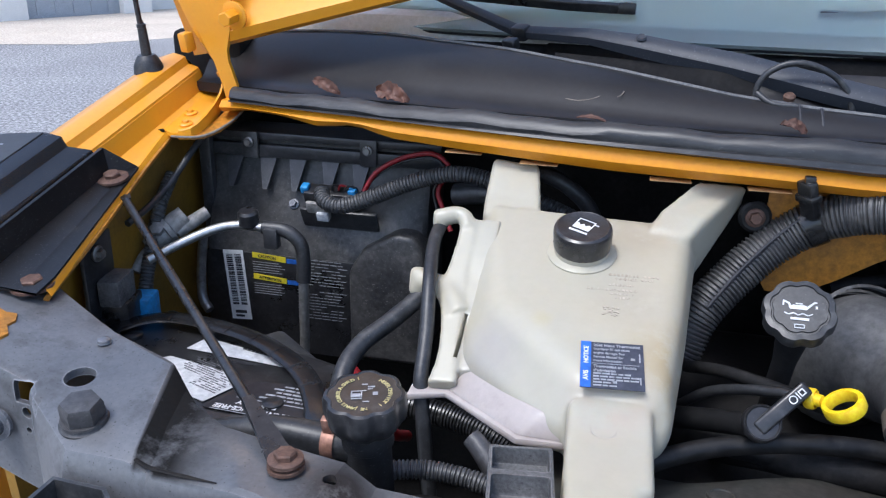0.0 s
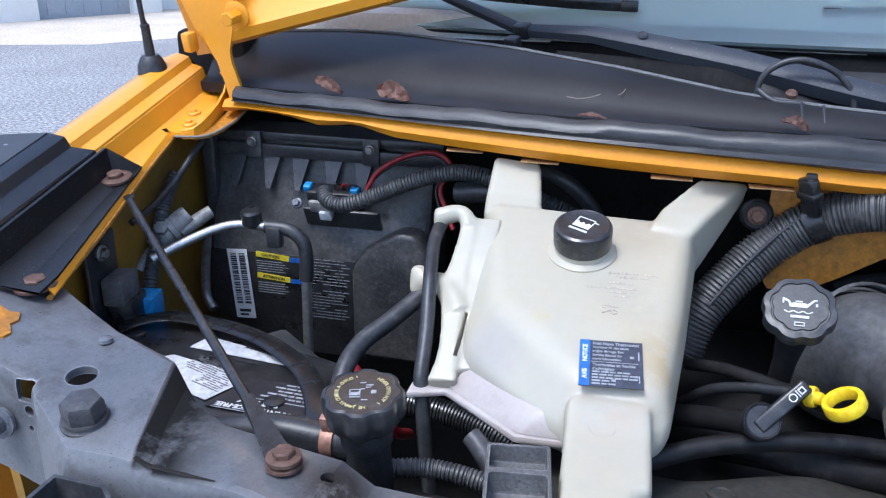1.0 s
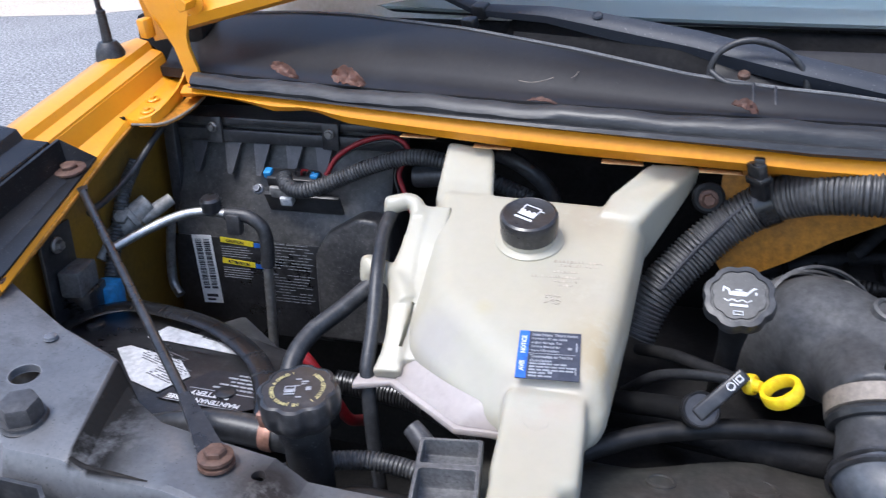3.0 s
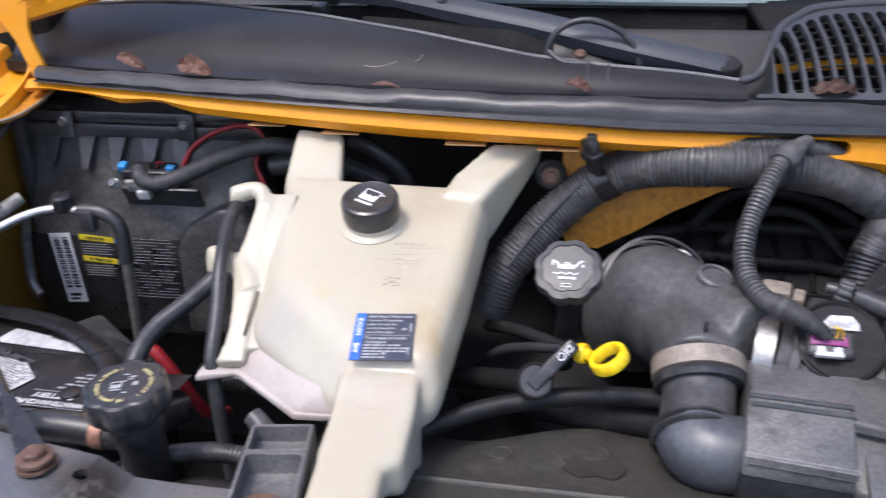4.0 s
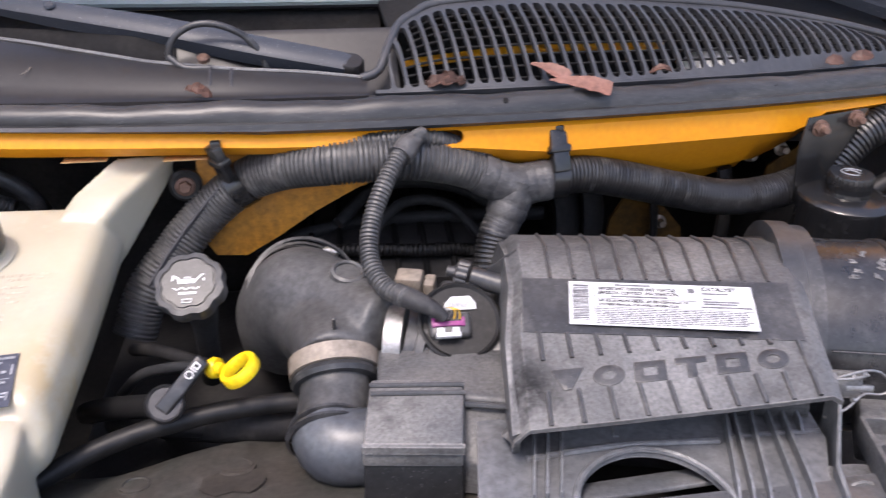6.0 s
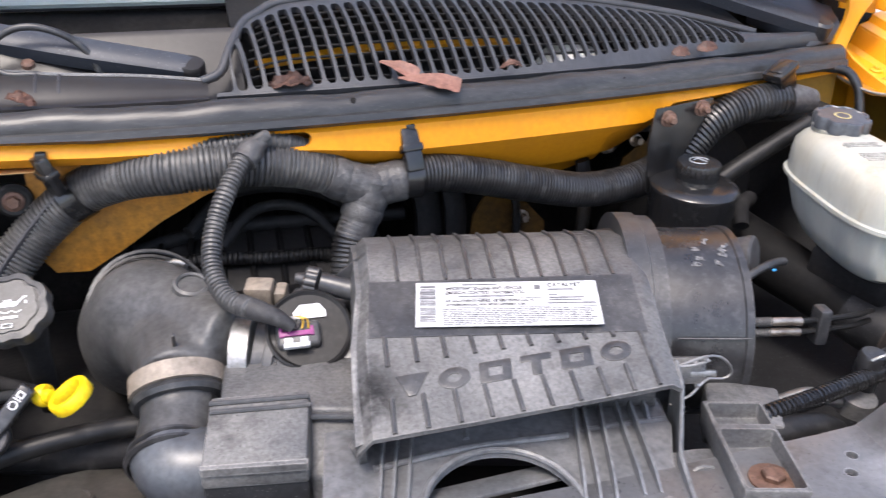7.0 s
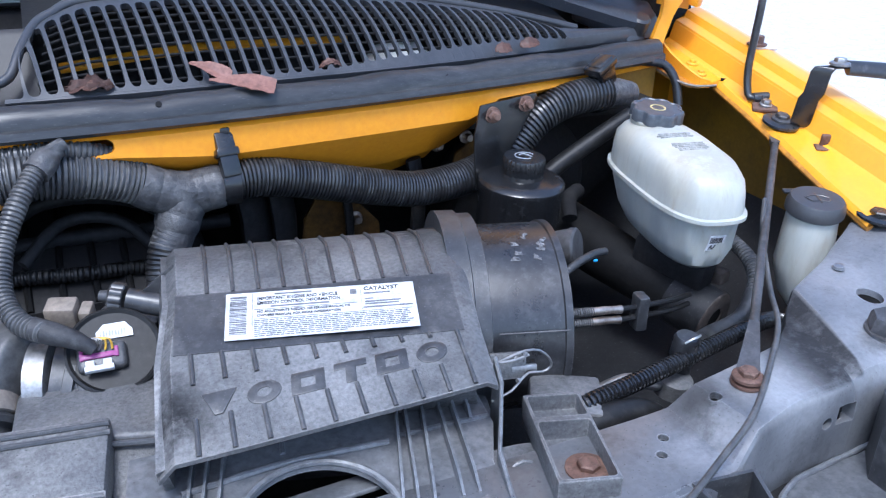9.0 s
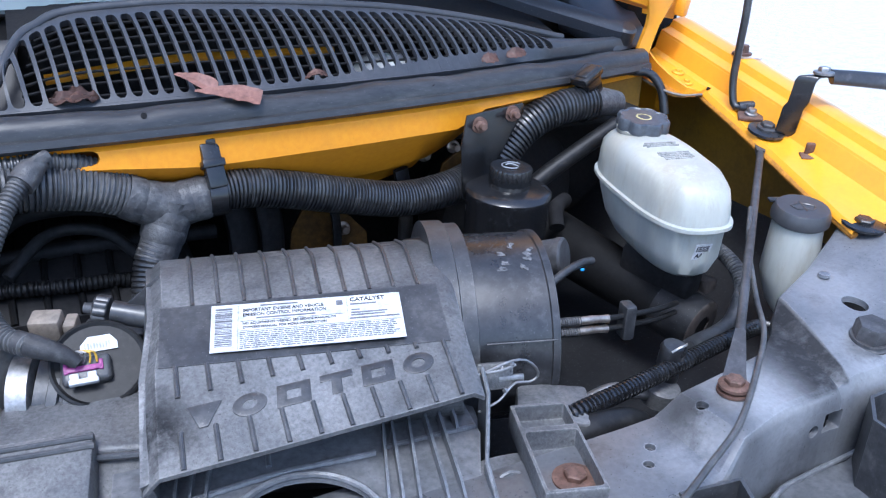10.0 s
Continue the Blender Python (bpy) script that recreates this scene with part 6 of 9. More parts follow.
bolt(hvac, (-0.703, 0.945, 1.130), (0, -0.8, 0.5), 0.005, 0.007, STEEL_BLACK)
hose("blower_conduit", [(-0.664, 0.938, 1.152), (-0.655, 0.925, 1.145), (-0.632, 0.918, 1.143), (-0.598, 0.924, 1.154), (-0.548, 0.930, 1.176), (-0.500, 0.930, 1.190), (-0.46, 0.93, 1.187), (-0.41, 0.93, 1.17), (-0.36, 0.93, 1.15)], 0.0098, CONDUIT, "grey corrugated conduit curving to the blower connector", "conduit", ring=(0.004, 0.0014))
hose("red_wire", [(-0.612, 0.945, 1.155), (-0.598, 0.950, 1.178), (-0.566, 0.952, 1.198), (-0.528, 0.952, 1.206), (-0.508, 0.95, 1.19), (-0.520, 0.945, 1.165), (-0.512, 0.94, 1.142), (-0.50, 0.93, 1.12)], 0.0030, RED, "thin red wire loop beside the blower housing", "wire")
hose("black_wire", [(-0.616, 0.948, 1.150), (-0.600, 0.953, 1.172), (-0.568, 0.955, 1.192), (-0.530, 0.955, 1.200), (-0.514, 0.953, 1.186), (-0.526, 0.948, 1.163), (-0.520, 0.944, 1.138)], 0.0016, CONDUIT_BLACK, "thin black wire beside the red wire", "wire")
hose("dark_hose", [(-0.40, 0.93, 1.20), (-0.37, 0.925, 1.19), (-0.34, 0.93, 1.16), (-0.325, 0.94, 1.11)], 0.009, RUBBER, "black hose behind the coolant reservoir")
hose("dark_hose", [(-0.50, 0.95, 1.16), (-0.45, 0.94, 1.165), (-0.42, 0.95, 1.13), (-0.45, 0.94, 1.08)], 0.013, RUBBER, "black hose behind the coolant reservoir")

# ---- refrigerant pipe, valve and relay on the inner fender ----
pipe = thing("refrigerant_pipe", (-0.73, 0.88, 1.0), "bare aluminium refrigerant pipe with a black cap", "pipe")
part("bare_pipe", tube(bmesh.new(), [(-0.828, 0.812, 1.093), (-0.806, 0.838, 1.104), (-0.775, 0.868, 1.116), (-0.750, 0.884, 1.119), (-0.72, 0.886, 1.118)], 0.0056, 14), ALU, pipe, "bright aluminium pipe")
part("sleeve", tube(bmesh.new(), [(-0.718, 0.886, 1.118), (-0.69, 0.886, 1.117), (-0.672, 0.885, 1.104), (-0.668, 0.884, 1.08), (-0.669, 0.883, 1.056)], 0.0085, 14), RUBBER, pipe, "black foam sleeve")
part("drop_pipe", tube(bmesh.new(), [(-0.669, 0.883, 1.058), (-0.671, 0.882, 0.95), (-0.672, 0.882, 0.9)], 0.0060, 12), ALU, pipe, "grey drop pipe")
part("cap", lathe(bmesh.new(), [(0.009, -0.004), (0.0125, 0), (0.0125, 0.014), (0.010, 0.017), (0.002, 0.0175)], axis_pose((-0.736, 0.886, 1.122), (0, -0.15, 1)), 24), SMOOTH, pipe, "black valve cap")
part("clamp", box(bmesh.new(), (0.018, 0.014, 0.026), pose(-0.706, 0.882, 1.108), 0.003), PLASTIC, pipe)
hose("grey_pipe", [(-0.822, 0.93, 1.09), (-0.829, 0.928, 1.04), (-0.828, 0.922, 1.0), (-0.815, 0.915, 0.985)], 0.0062, GALV, "grey metal pipe beside the blower housing", "pipe")
valve = thing("vacuum_valve", (-0.83, 0.875, 1.11), "grey plastic vacuum valve on the inner fender", "valve")
part("body", tube(bmesh.new(), [(-0.850, 0.846, 1.094), (-0.838, 0.858, 1.104), (-0.824, 0.874, 1.120), (-0.817, 0.881, 1.127)], [0.0090, 0.0135, 0.0140, 0.0120], 16), ZINC, valve)
part("collar", lathe(bmesh.new(), [(0.0150, -0.004), (0.0165, -0.003), (0.0165, 0.003), (0.0150, 0.004)], axis_pose((-0.832, 0.865, 1.111), (0.6, 0.68, 0.5)), 20), ZINC, valve)
part("port", tube(bmesh.new(), [(-0.822, 0.868, 1.108), (-0.806, 0.886, 1.120), (-0.796, 0.897, 1.127)], [0.0080, 0.0085, 0.0075], 14), ZINC, valve)
part("port", tube(bmesh.new(), [(-0.846, 0.848, 1.092), (-0.853, 0.838, 1.082), (-0.856, 0.826, 1.070)], [0.0075, 0.0062, 0.0060], 12), ZINC, valve)
part("nut", lathe(bmesh.new(), [(0.0085, -0.004), (0.0085, 0.004), (0.006, 0.005)], axis_pose((-0.836, 0.850, 1.117), (0.2, -0.7, 0.7)), 6), ZINC, valve)
relay = thing("relay_block", (-0.83, 0.76, 1.06), "black relay block with a blue connector on the inner fender", "relay")
part("bracket", box(bmesh.new(), (0.006, 0.05, 0.13), pose(-0.842, 0.742, 1.082), 0.002), SMOOTH, relay, "black steel bracket")
part("grey_block", box(bmesh.new(), (0.024, 0.042, 0.030), pose(-0.828, 0.75, 1.085, 0, 0, 10), 0.003), DUSTY, relay)
part("black_block", box(bmesh.new(), (0.028, 0.04, 0.028), pose(-0.828, 0.758, 1.058, 0, 0, 10), 0.003), SMOOTH, relay)
part("blue_block", box(bmesh.new(), (0.026, 0.034, 0.036), pose(-0.822, 0.785, 1.045, 0, 0, 10), 0.003), BLUE, relay, "blue connector")
bolt(relay, (-0.838, 0.738, 1.128), (1, 0, 0), 0.006, 0.009, GALV)
hose("fender_conduit", [(-0.84, 0.90, 1.17), (-0.842, 0.87, 1.14), (-0.842, 0.84, 1.09), (-0.838, 0.815, 1.05), (-0.83, 0.80, 1.01)], 0.0085, CONDUIT, "black corrugated conduit on the inner fender", "conduit", ring=(0.0042, 0.0013))
hose("thin_cable", [(-0.812, 0.985, 1.232), (-0.822, 0.93, 1.20), (-0.832, 0.88, 1.165), (-0.835, 0.84, 1.15), (-0.84, 0.80, 1.14)], 0.004, RUBBER, "thin black cable along the inner fender", "cable")

# ---- antenna ----
ant = thing("antenna", (-0.907, 0.979, 1.283), "black whip antenna on a rubber base", "antenna")
part("base", lathe(bmesh.new(), [(0.019, -0.006), (0.0175, 0.004), (0.013, 0.013), (0.0105, 0.016)], axis_pose((-0.907, 0.979, 1.283), (-0.02, -0.1, 1)), 24), RUBBER, ant)
part("sleeve", tube(bmesh.new(), [(-0.907, 0.978, 1.295), (-0.908, 0.975, 1.332)], [0.0066, 0.0056], 14), RUBBER, ant)
part("collar", lathe(bmesh.new(), [(0.0050, -0.003), (0.0058, -0.002), (0.0058, 0.002), (0.0040, 0.003)], axis_pose((-0.9082, 0.9745, 1.3345), (-0.02, -0.08, 1)), 16), SMOOTH, ant)
part("mast", tube(bmesh.new(), [(-0.908, 0.975, 1.334), (-0.911, 0.968, 1.40), (-0.93, 0.93, 1.95)], [0.0034, 0.0024, 0.0014], 8), SMOOTH, ant)

# ---- engine, seen dark between the parts ----
engine = thing("engine_block", (0.05, 0.9, 0.7), "near-black engine with its intake below the harness", "engine")
part("block", box(bmesh.new(), (0.62, 0.45, 0.3), pose(0.02, 0.84, 0.83), 0.03, 3), DARK, engine)
part("rail", tube(bmesh.new(), [(-0.12, 0.90, 1.10), (0.0, 0.92, 1.118), (0.20, 0.915, 1.118)], 0.008, 10), DARK, engine)
top_cover = loft(bmesh.new(), [[(x, 0.84, 1.03), (x, 0.845, 1.075 + k), (x, 0.88, 1.100 + k), (x, 0.96, 1.112 + k), (x, 1.03, 1.112 + k), (x, 1.03, 1.03)] for x, k in ((-0.115, -0.02), (-0.105, 0.0), (0.0, 0.006), (0.10, 0.006), (0.165, 0.0), (0.175, -0.02))])
part("intake_cover", top_cover, DARK, engine, "cast intake cover, blackened for shade")
for i in range(9):
    x = -0.09 + 0.03 * i
    part("cover_rib", tube(bmesh.new(), [(x, 0.846, 1.082), (x, 0.882, 1.106), (x + 0.002, 0.960, 1.119), (x + 0.003, 1.02, 1.119)], 0.0035, 8), CAST, engine)
part("loom", tube(bmesh.new(), [(-0.10, 0.862, 1.098), (-0.03, 0.868, 1.108), (0.05, 0.862, 1.106), (0.11, 0.866, 1.100), (0.17, 0.86, 1.08)], 0.0075, 10, ring=(0.005, 0.0014)), HOSE_BLACK, engine, "thin corrugated loom on the intake")
hose("vacuum_hose", [(0.00, 0.87, 1.12), (0.04, 0.90, 1.145), (0.09, 0.90, 1.14), (0.13, 0.88, 1.10)], 0.006, DARK, "thin black vacuum hose above the intake")
hose("vacuum_hose", [(-0.03, 0.89, 1.13), (0.02, 0.93, 1.155), (0.10, 0.93, 1.15), (0.17, 0.92, 1.11)], 0.007, DARK, "thin black vacuum hose above the intake")
# closing sheet added so gaps between the parts stay dark
floor_pan = part("splash_shield", box(bmesh.new(), (1.66, 1.0, 0.02), Matrix.Translation((0, 0.85, 0.62)), 0), DARK)
tagged(floor_pan, "dark sheet added to close the bottom of the bay", "splash shield")
front = part("radiator", box(bmesh.new(), (1.1, 0.05, 0.45), Matrix.Translation((0, 0.44, 0.80)), 0.005), DARK)
tagged(front, "black radiator below its steel support", "radiator")

liner = thing("fender_liner", (0.7, 0.8, 0.9), "black plastic liner at the side of the engine bay", "fender liner")
rows = []
for y in spread(0.46, 1.11, 8):
    rows.append([(0.885, y, 1.075), (0.84, y, 1.01), (0.78, y, 0.975), (0.70, y, 0.955), (0.70, y, 0.945), (0.78, y, 0.965), (0.885, y, 1.06)])
part("upper_panel", loft(bmesh.new(), rows), LINER, liner)
part("lower_panel", loft(bmesh.new(), [[(0.712, y, 0.957), (0.55, y, 0.932), (0.34, y, 0.922), (0.34, y, 0.917), (0.55, y, 0.926), (0.712, y, 0.944)] for y in (0.46, 1.11)]), LINER, liner)

# ---- fan shroud ----
shroud = thing("fan_shroud", (-0.12, 0.6, 1.0), "dusty brown-grey plastic fan shroud sloping to the engine", "fan shroud")
rows = []
for x in spread(-0.36, 0.12, 40):
    k = 0.004 * math.sin(x * 30)
    far = 0.655 + 0.014 * math.sin((x + 0.17) * 22)
    rows.append([(x, 0.50, 1.050), (x, 0.556, 1.048), (x, 0.564, 1.044), (x, 0.60, 1.036 + k * 0.3), (x, 0.63, 1.030 + k), (x, far, 1.026 + k), (x, far + 0.012, 1.015), (x, far + 0.06, 0.93), (x, far + 0.05, 0.93), (x, 0.60, 1.025), (x, 0.50, 1.04)])
part("upper_sheet", loft(bmesh.new(), rows), SHROUD, shroud)
part("rim", tube(bmesh.new(), [(x, 0.560 - 0.006 * (x + 0.23) / 0.2, 1.0475) for x in spread(-0.30, 0.0, 14)], 0.003, 8, flat=0.7), SHROUD, shroud, "pale worn rim")
for x, y, z, r in ((-0.205, 0.617, 1.0325, 0.013), (-0.128, 0.628, 1.031, 0.016)):
    part("boss", lathe(bmesh.new(), [(r, -0.004), (r * 0.95, 0.002), (r * 0.75, 0.0026), (r * 0.7, 0.0012), (0.001, 0.0012)], axis_pose((x, y, z), (0, 0.2, 0.98)), 24), SHROUD, shroud)
stain = [(-0.128 + 0.030 * math.cos(a) * random.uniform(0.8, 1.15), 0.606 + 0.019 * math.sin(a) * random.uniform(0.8, 1.15)) for a in (2 * math.pi * k / 16 for k in range(16))]
own = loft(bmesh.new(), [[(x, y, 1.0384 - (y - 0.60) * 0.2 - 0.004) for x, y in stain], [(x, y, 1.0386 - (y - 0.60) * 0.2) for x, y in stain]])
part("oil_stain", own, STAIN, shroud, "dark oily stain")
hose("heater_pipe", [(-0.31, 0.60, 1.035), (-0.255, 0.630, 1.050), (-0.21, 0.648, 1.058), (-0.155, 0.660, 1.063), (-0.10, 0.668, 1.063), (-0.04, 0.672, 1.058)], 0.0085, HOSE_BLACK, "black rubber pipe across the fan shroud")
hose("radiator_hose", [(-0.20, 0.74, 1.00), (-0.17, 0.705, 1.022), (-0.13, 0.684, 1.032), (-0.08, 0.676, 1.034), (0.02, 0.68, 1.02)], 0.015, DARK, "thick black radiator hose below the intake pipe")
hose("dark_hose", [(-0.23, 0.78, 1.06), (-0.20, 0.74, 1.08), (-0.16, 0.70, 1.09), (-0.13, 0.67, 1.095)], 0.006, DARK, "black dipstick tube beside the engine", "tube")
hose("dark_hose", [(-0.25, 0.75, 1.0), (-0.20, 0.70, 1.03), (-0.15, 0.69, 1.03)], 0.011, DARK, "black hose beside the engine")

# ---- oil filler, dipstick, lever cap ----
oil = thing("oil_filler", (-0.157, 0.705, 1.1), "black lobed oil filler cap with a white oil can symbol", "oil cap")
oc = Vector((-0.1560, 0.6990, 1.1615))
ou = Vector((-0.10, -0.62, 0.78)).normalized()
part("neck", tube(bmesh.new(), [oc - ou * 0.002, oc - ou * 0.03, oc + Vector((0.0, 0.05, -0.12))], [0.018, 0.010, 0.010], 20), DARK, oil)
ocap = part("cap", lathe(bmesh.new(), [(0.025, -0.006), (0.0292, -0.003), (0.0292, 0.006), (0.028, 0.009), (0.0235, 0.0098), (0.0228, 0.0085), (0.0215, 0.0085), (0.0210, 0.0098), (0.001, 0.0102)], axis_pose(oc, ou, 0.2), 96, lobes=8, depth=0.075), RUBBER, oil, "lobed dusty black cap")
om = frame_of(oc + ou * 0.0103, oc + ou * 0.0103 + Vector((1, -0.10, 0.05)), oc + ou * 0.0103 - Vector((0, 0.8, 0.6))) @ Matrix.Scale(0.86, 4)
sym = bmesh.new()
prism(sym, [(-0.008, 0.003), (-0.009, 0.006), (-0.015, 0.009), (-0.0155, 0.0075), (-0.0105, 0.0045), (-0.009, -0.0005), (0.006, -0.0005), (0.013, 0.0075), (0.015, 0.0075), (0.0148, 0.0088), (0.012, 0.0088), (0.006, 0.003), (0.005, 0.0042), (-0.006, 0.0042)], 0, 0.0003, om)
bars(sym, om, [(-0.004, 0.0058, 0.006, 0.0012), (-0.0155, 0.0055, 0.0015, 0.005), (0.0135, 0.003, 0.0018, 0.0028)])
for i in range(6):
    bars(sym, om @ Matrix.Translation((-0.012 + 0.0042 * i, -0.0055, 0)) @ Matrix.Rotation(radians(28 if i % 2 else -28), 4, "Z"), [(-0.002, 0, 0.0044, 0.0011)])
bars(sym, om, [(-0.008, -0.0105, 0.016, 0.0026), (-0.0045, -0.0165, 0.009, 0.0008), (-0.0045, -0.020, 0.009, 0.0008), (-0.0045, -0.0182, 0.0008, 0.004), (0.0037, -0.0182, 0.0008, 0.004)])
part("symbol", sym, OLD_PAPER, ocap, "worn white oil can symbol")

dip = thing("dipstick", (-0.125, 0.672, 1.09), "yellow plastic dipstick handle with a ring", "dipstick")
ring = bmesh.new()
dm = axis_pose((-0.120, 0.6555, 1.1070), (-0.50, 0.0, 0.86))
rows = []
for k in range(33):
    a = 2 * math.pi * k / 32
    rows.append([dm @ Vector((r * 1.08 * math.cos(a), r * math.sin(a), h)) for r, h in ((0.0156, -0.0052), (0.0165, -0.0035), (0.0165, 0.0035), (0.0156, 0.0052), (0.0122, 0.0052), (0.0114, 0.0035), (0.0114, -0.0035), (0.0122, -0.0052))])
loft(ring, rows, caps=False)
tube(ring, [(-0.1445, 0.6705, 1.1025), (-0.1345, 0.663, 1.1045)], [0.0060, 0.0050], 14)
lathe(ring, [(0.0078, -0.004), (0.0088, -0.002), (0.0088, 0.002), (0.0078, 0.004)], axis_pose((-0.1415, 0.669, 1.1025), (-0.8, 0.45, -0.2)), 20)
part("handle", ring, DIP, dip)
part("tube", tube(bmesh.new(), [(-0.146, 0.673, 1.099), (-0.165, 0.69, 1.093), (-0.21, 0.72, 1.07), (-0.24, 0.75, 1.03)], 0.0048, 10), RUBBER, dip, "black dipstick tube")
lev = thing("lever_cap", (-0.17, 0.655, 1.08), "black latch cap with white print beside the dipstick", "cap")
lm2 = axis_pose((-0.1795, 0.6475, 1.086), (0.1, -0.75, 0.65))
part("ring", lathe(bmesh.new(), [(0.0145, -0.006), (0.0155, -0.003), (0.0155, 0.003), (0.0140, 0.005), (0.0125, 0.0035), (0.001, 0.0035)], lm2, 28), SMOOTH, lev)
arm = bmesh.new()
ad = Vector((0.031, 0.017, 0.030))
a0 = Vector((-0.1785, 0.6445, 1.087))
am = frame_of(a0, a0 + ad, a0 + ad.cross(Vector((0.1, -0.75, 0.65))).normalized() * -0.01)
box(arm, (0.052, 0.0125, 0.009), am @ Matrix.Translation((0.020, 0, 0.001)), 0.0025, 3)
la_o = part("arm", arm, SMOOTH, lev, "black latch arm")
top = am @ Matrix.Translation((0, 0, 0.006))
if (top.to_3x3() @ Vector((0, 0, 1))).dot(Vector((0, -0.7, 0.7))) < 0:
    top = am @ Matrix.Rotation(math.pi, 4, "X") @ Matrix.Translation((0, 0, 0.006))
pr = bmesh.new()
lathe(pr, [(0.0025, 0), (0.0034, 0), (0.0034, 0.0003), (0.0025, 0.0003)], top @ Matrix.Translation((0.030, 0, 0)), 16, closed=False)
bars(pr, top, [(0.0365, 0.0022, 0.005, 0.0010), (0.0365, -0.0022, 0.005, 0.0010), (0.0365, 0, 0.0010, 0.0044), (0.0405, 0, 0.0010, 0.0044), (0.0345, 0, 0.0009, 0.0062)])
part("print", pr, INK_WHITE, la_o, "white printed symbols")
hose("dark_hose", [(-0.180, 0.652, 1.08), (-0.20, 0.67, 1.07), (-0.24, 0.70, 1.05), (-0.27, 0.74, 1.02)], 0.010, HOSE_BLACK, "black filler tube beside the engine", "tube")

# ---- intake duct, air flow meter, resonator ----
duct = thing("intake_duct", (-0.05, 0.77, 1.0), "black moulded rubber intake elbow with steel clamps", "air duct")
elbow = bmesh.new()
tube(elbow, [(-0.085, 0.835, 1.03), (-0.082, 0.818, 1.066), (-0.068, 0.792, 1.092), (-0.035, 0.752, 1.102), (-0.008, 0.716, 1.107), (0.006, 0.700, 1.110)], [0.052, 0.056, 0.054, 0.044, 0.036, 0.034], 28)
tube(elbow, [(-0.060, 0.78, 1.085), (-0.05, 0.725, 1.092), (-0.044, 0.69, 1.092), (-0.0445, 0.676, 1.090)], [0.040, 0.036, 0.0345, 0.0345], 24)
bmesh.ops.create_uvsphere(elbow, u_segments=20, v_segments=12, radius=0.047, matrix=Matrix.Translation((-0.056, 0.765, 1.086)))
fuse(elbow)
part("elbow", elbow, ELBOW, duct, angle=80)
for f, rr in ((0.0, 0.0575), (0.012, 0.0565), (0.028, 0.0572)):
    rg = bmesh.new()
    m = axis_pose(Vector((-0.074, 0.822, 1.078)) + Vector((-0.2, 0.6, -0.5)).normalized() * f * -1, (-0.2, 0.62, -0.45))
    lathe(rg, [(rr - 0.003, -0.003), (rr, -0.0015), (rr, 0.0015), (rr - 0.003, 0.003)], m, 40, closed=False)
    part("ring", rg, ELBOW, duct)
scr = bmesh.new()
tube(scr, [(-0.060, 0.853, 1.1165), (-0.043, 0.8455, 1.1195), (-0.0335, 0.841, 1.1185)], [0.0042, 0.0042, 0.005], 10)
part("clamp_screw", scr, ALU, duct, "bright clamp screw")
part("port", lathe(bmesh.new(), [(0.0165, -0.012), (0.0155, 0.0025), (0.013, 0.004), (0.0115, 0.0025), (0.0115, 0.0005), (0.001, 0.0005)], axis_pose((-0.0275, 0.746, 1.1425), (0.12, -0.25, 0.96)), 28), ELBOW, duct, "round plugged port")
low_axis = Vector((0.02, -0.62, -0.42)).normalized()
cl = Vector((-0.0445, 0.676, 1.089))
part("lower_clamp", lathe(bmesh.new(), [(0.0355, -0.008), (0.0385, -0.0075), (0.0385, 0.0075), (0.0355, 0.008)], axis_pose(cl, low_axis), 36), BEIGE, duct, "dusty pale clamp band")
part("lower_lip", lathe(bmesh.new(), [(0.036, -0.004), (0.038, 0.0), (0.036, 0.004)], axis_pose(cl + low_axis * 0.0125, low_axis), 36), RUBBER, duct)
part("clamp_tab", box(bmesh.new(), (0.003, 0.004, 0.016), pose(-0.043, 0.678, 1.130, 20), 0.0008), SMOOTH, duct)
part("side_clamp", lathe(bmesh.new(), [(0.035, -0.008), (0.0375, -0.0075), (0.0375, 0.0075), (0.035, 0.008)], axis_pose((0.0135, 0.700, 1.092), (0.93, -0.30, 0.03)), 36), GALV, duct, "bright steel clamp band")
part("clamp_lug", box(bmesh.new(), (0.025, 0.020, 0.030), pose(0.030, 0.760, 1.117, 10, 0, -18), 0.003), BEIGE, duct, "dusty clamp lug")
part("clamp_lug", box(bmesh.new(), (0.010, 0.018, 0.026), pose(0.0485, 0.755, 1.114, 10, 0, -18), 0.002), BEIGE, duct)
part("cuff", box(bmesh.new(), (0.055, 0.030, 0.022), pose(0.082, 0.745, 1.108, 10, 0, -18), 0.006, 3), PLASTIC, duct, "dusty rubber cuff")
for x in (0.031, 0.042):
    part("ring", lathe(bmesh.new(), [(0.033, -0.0045), (0.0362, -0.0035), (0.0362, 0.0035), (0.033, 0.0045)], axis_pose((x, 0.700 - (x - 0.0135) * 0.25, 1.092 - (x - 0.0135) * 0.2), (0.93, -0.25, -0.18)), 36), ELBOW, duct)
pipe2 = bmesh.new()
tube(pipe2, [cl + low_axis * 0.004, (-0.046, 0.652, 1.074), (-0.051, 0.622, 1.064), (-0.0515, 0.612, 1.061)], [0.0305, 0.0292, 0.0295, 0.0300], 26)
part("lower_pipe", pipe2, ELBOW, duct, "dusty black lower pipe")
bend = bmesh.new()
tube(bend, [(-0.0515, 0.621, 1.064), (-0.0495, 0.613, 1.062), (-0.042, 0.606, 1.061), (-0.026, 0.603, 1.061), (0.0, 0.603, 1.061)], [0.0312, 0.0315, 0.0305, 0.0295, 0.0295], 28)
part("lower_bend", bend, BEND, duct, "smooth bluish black bend")
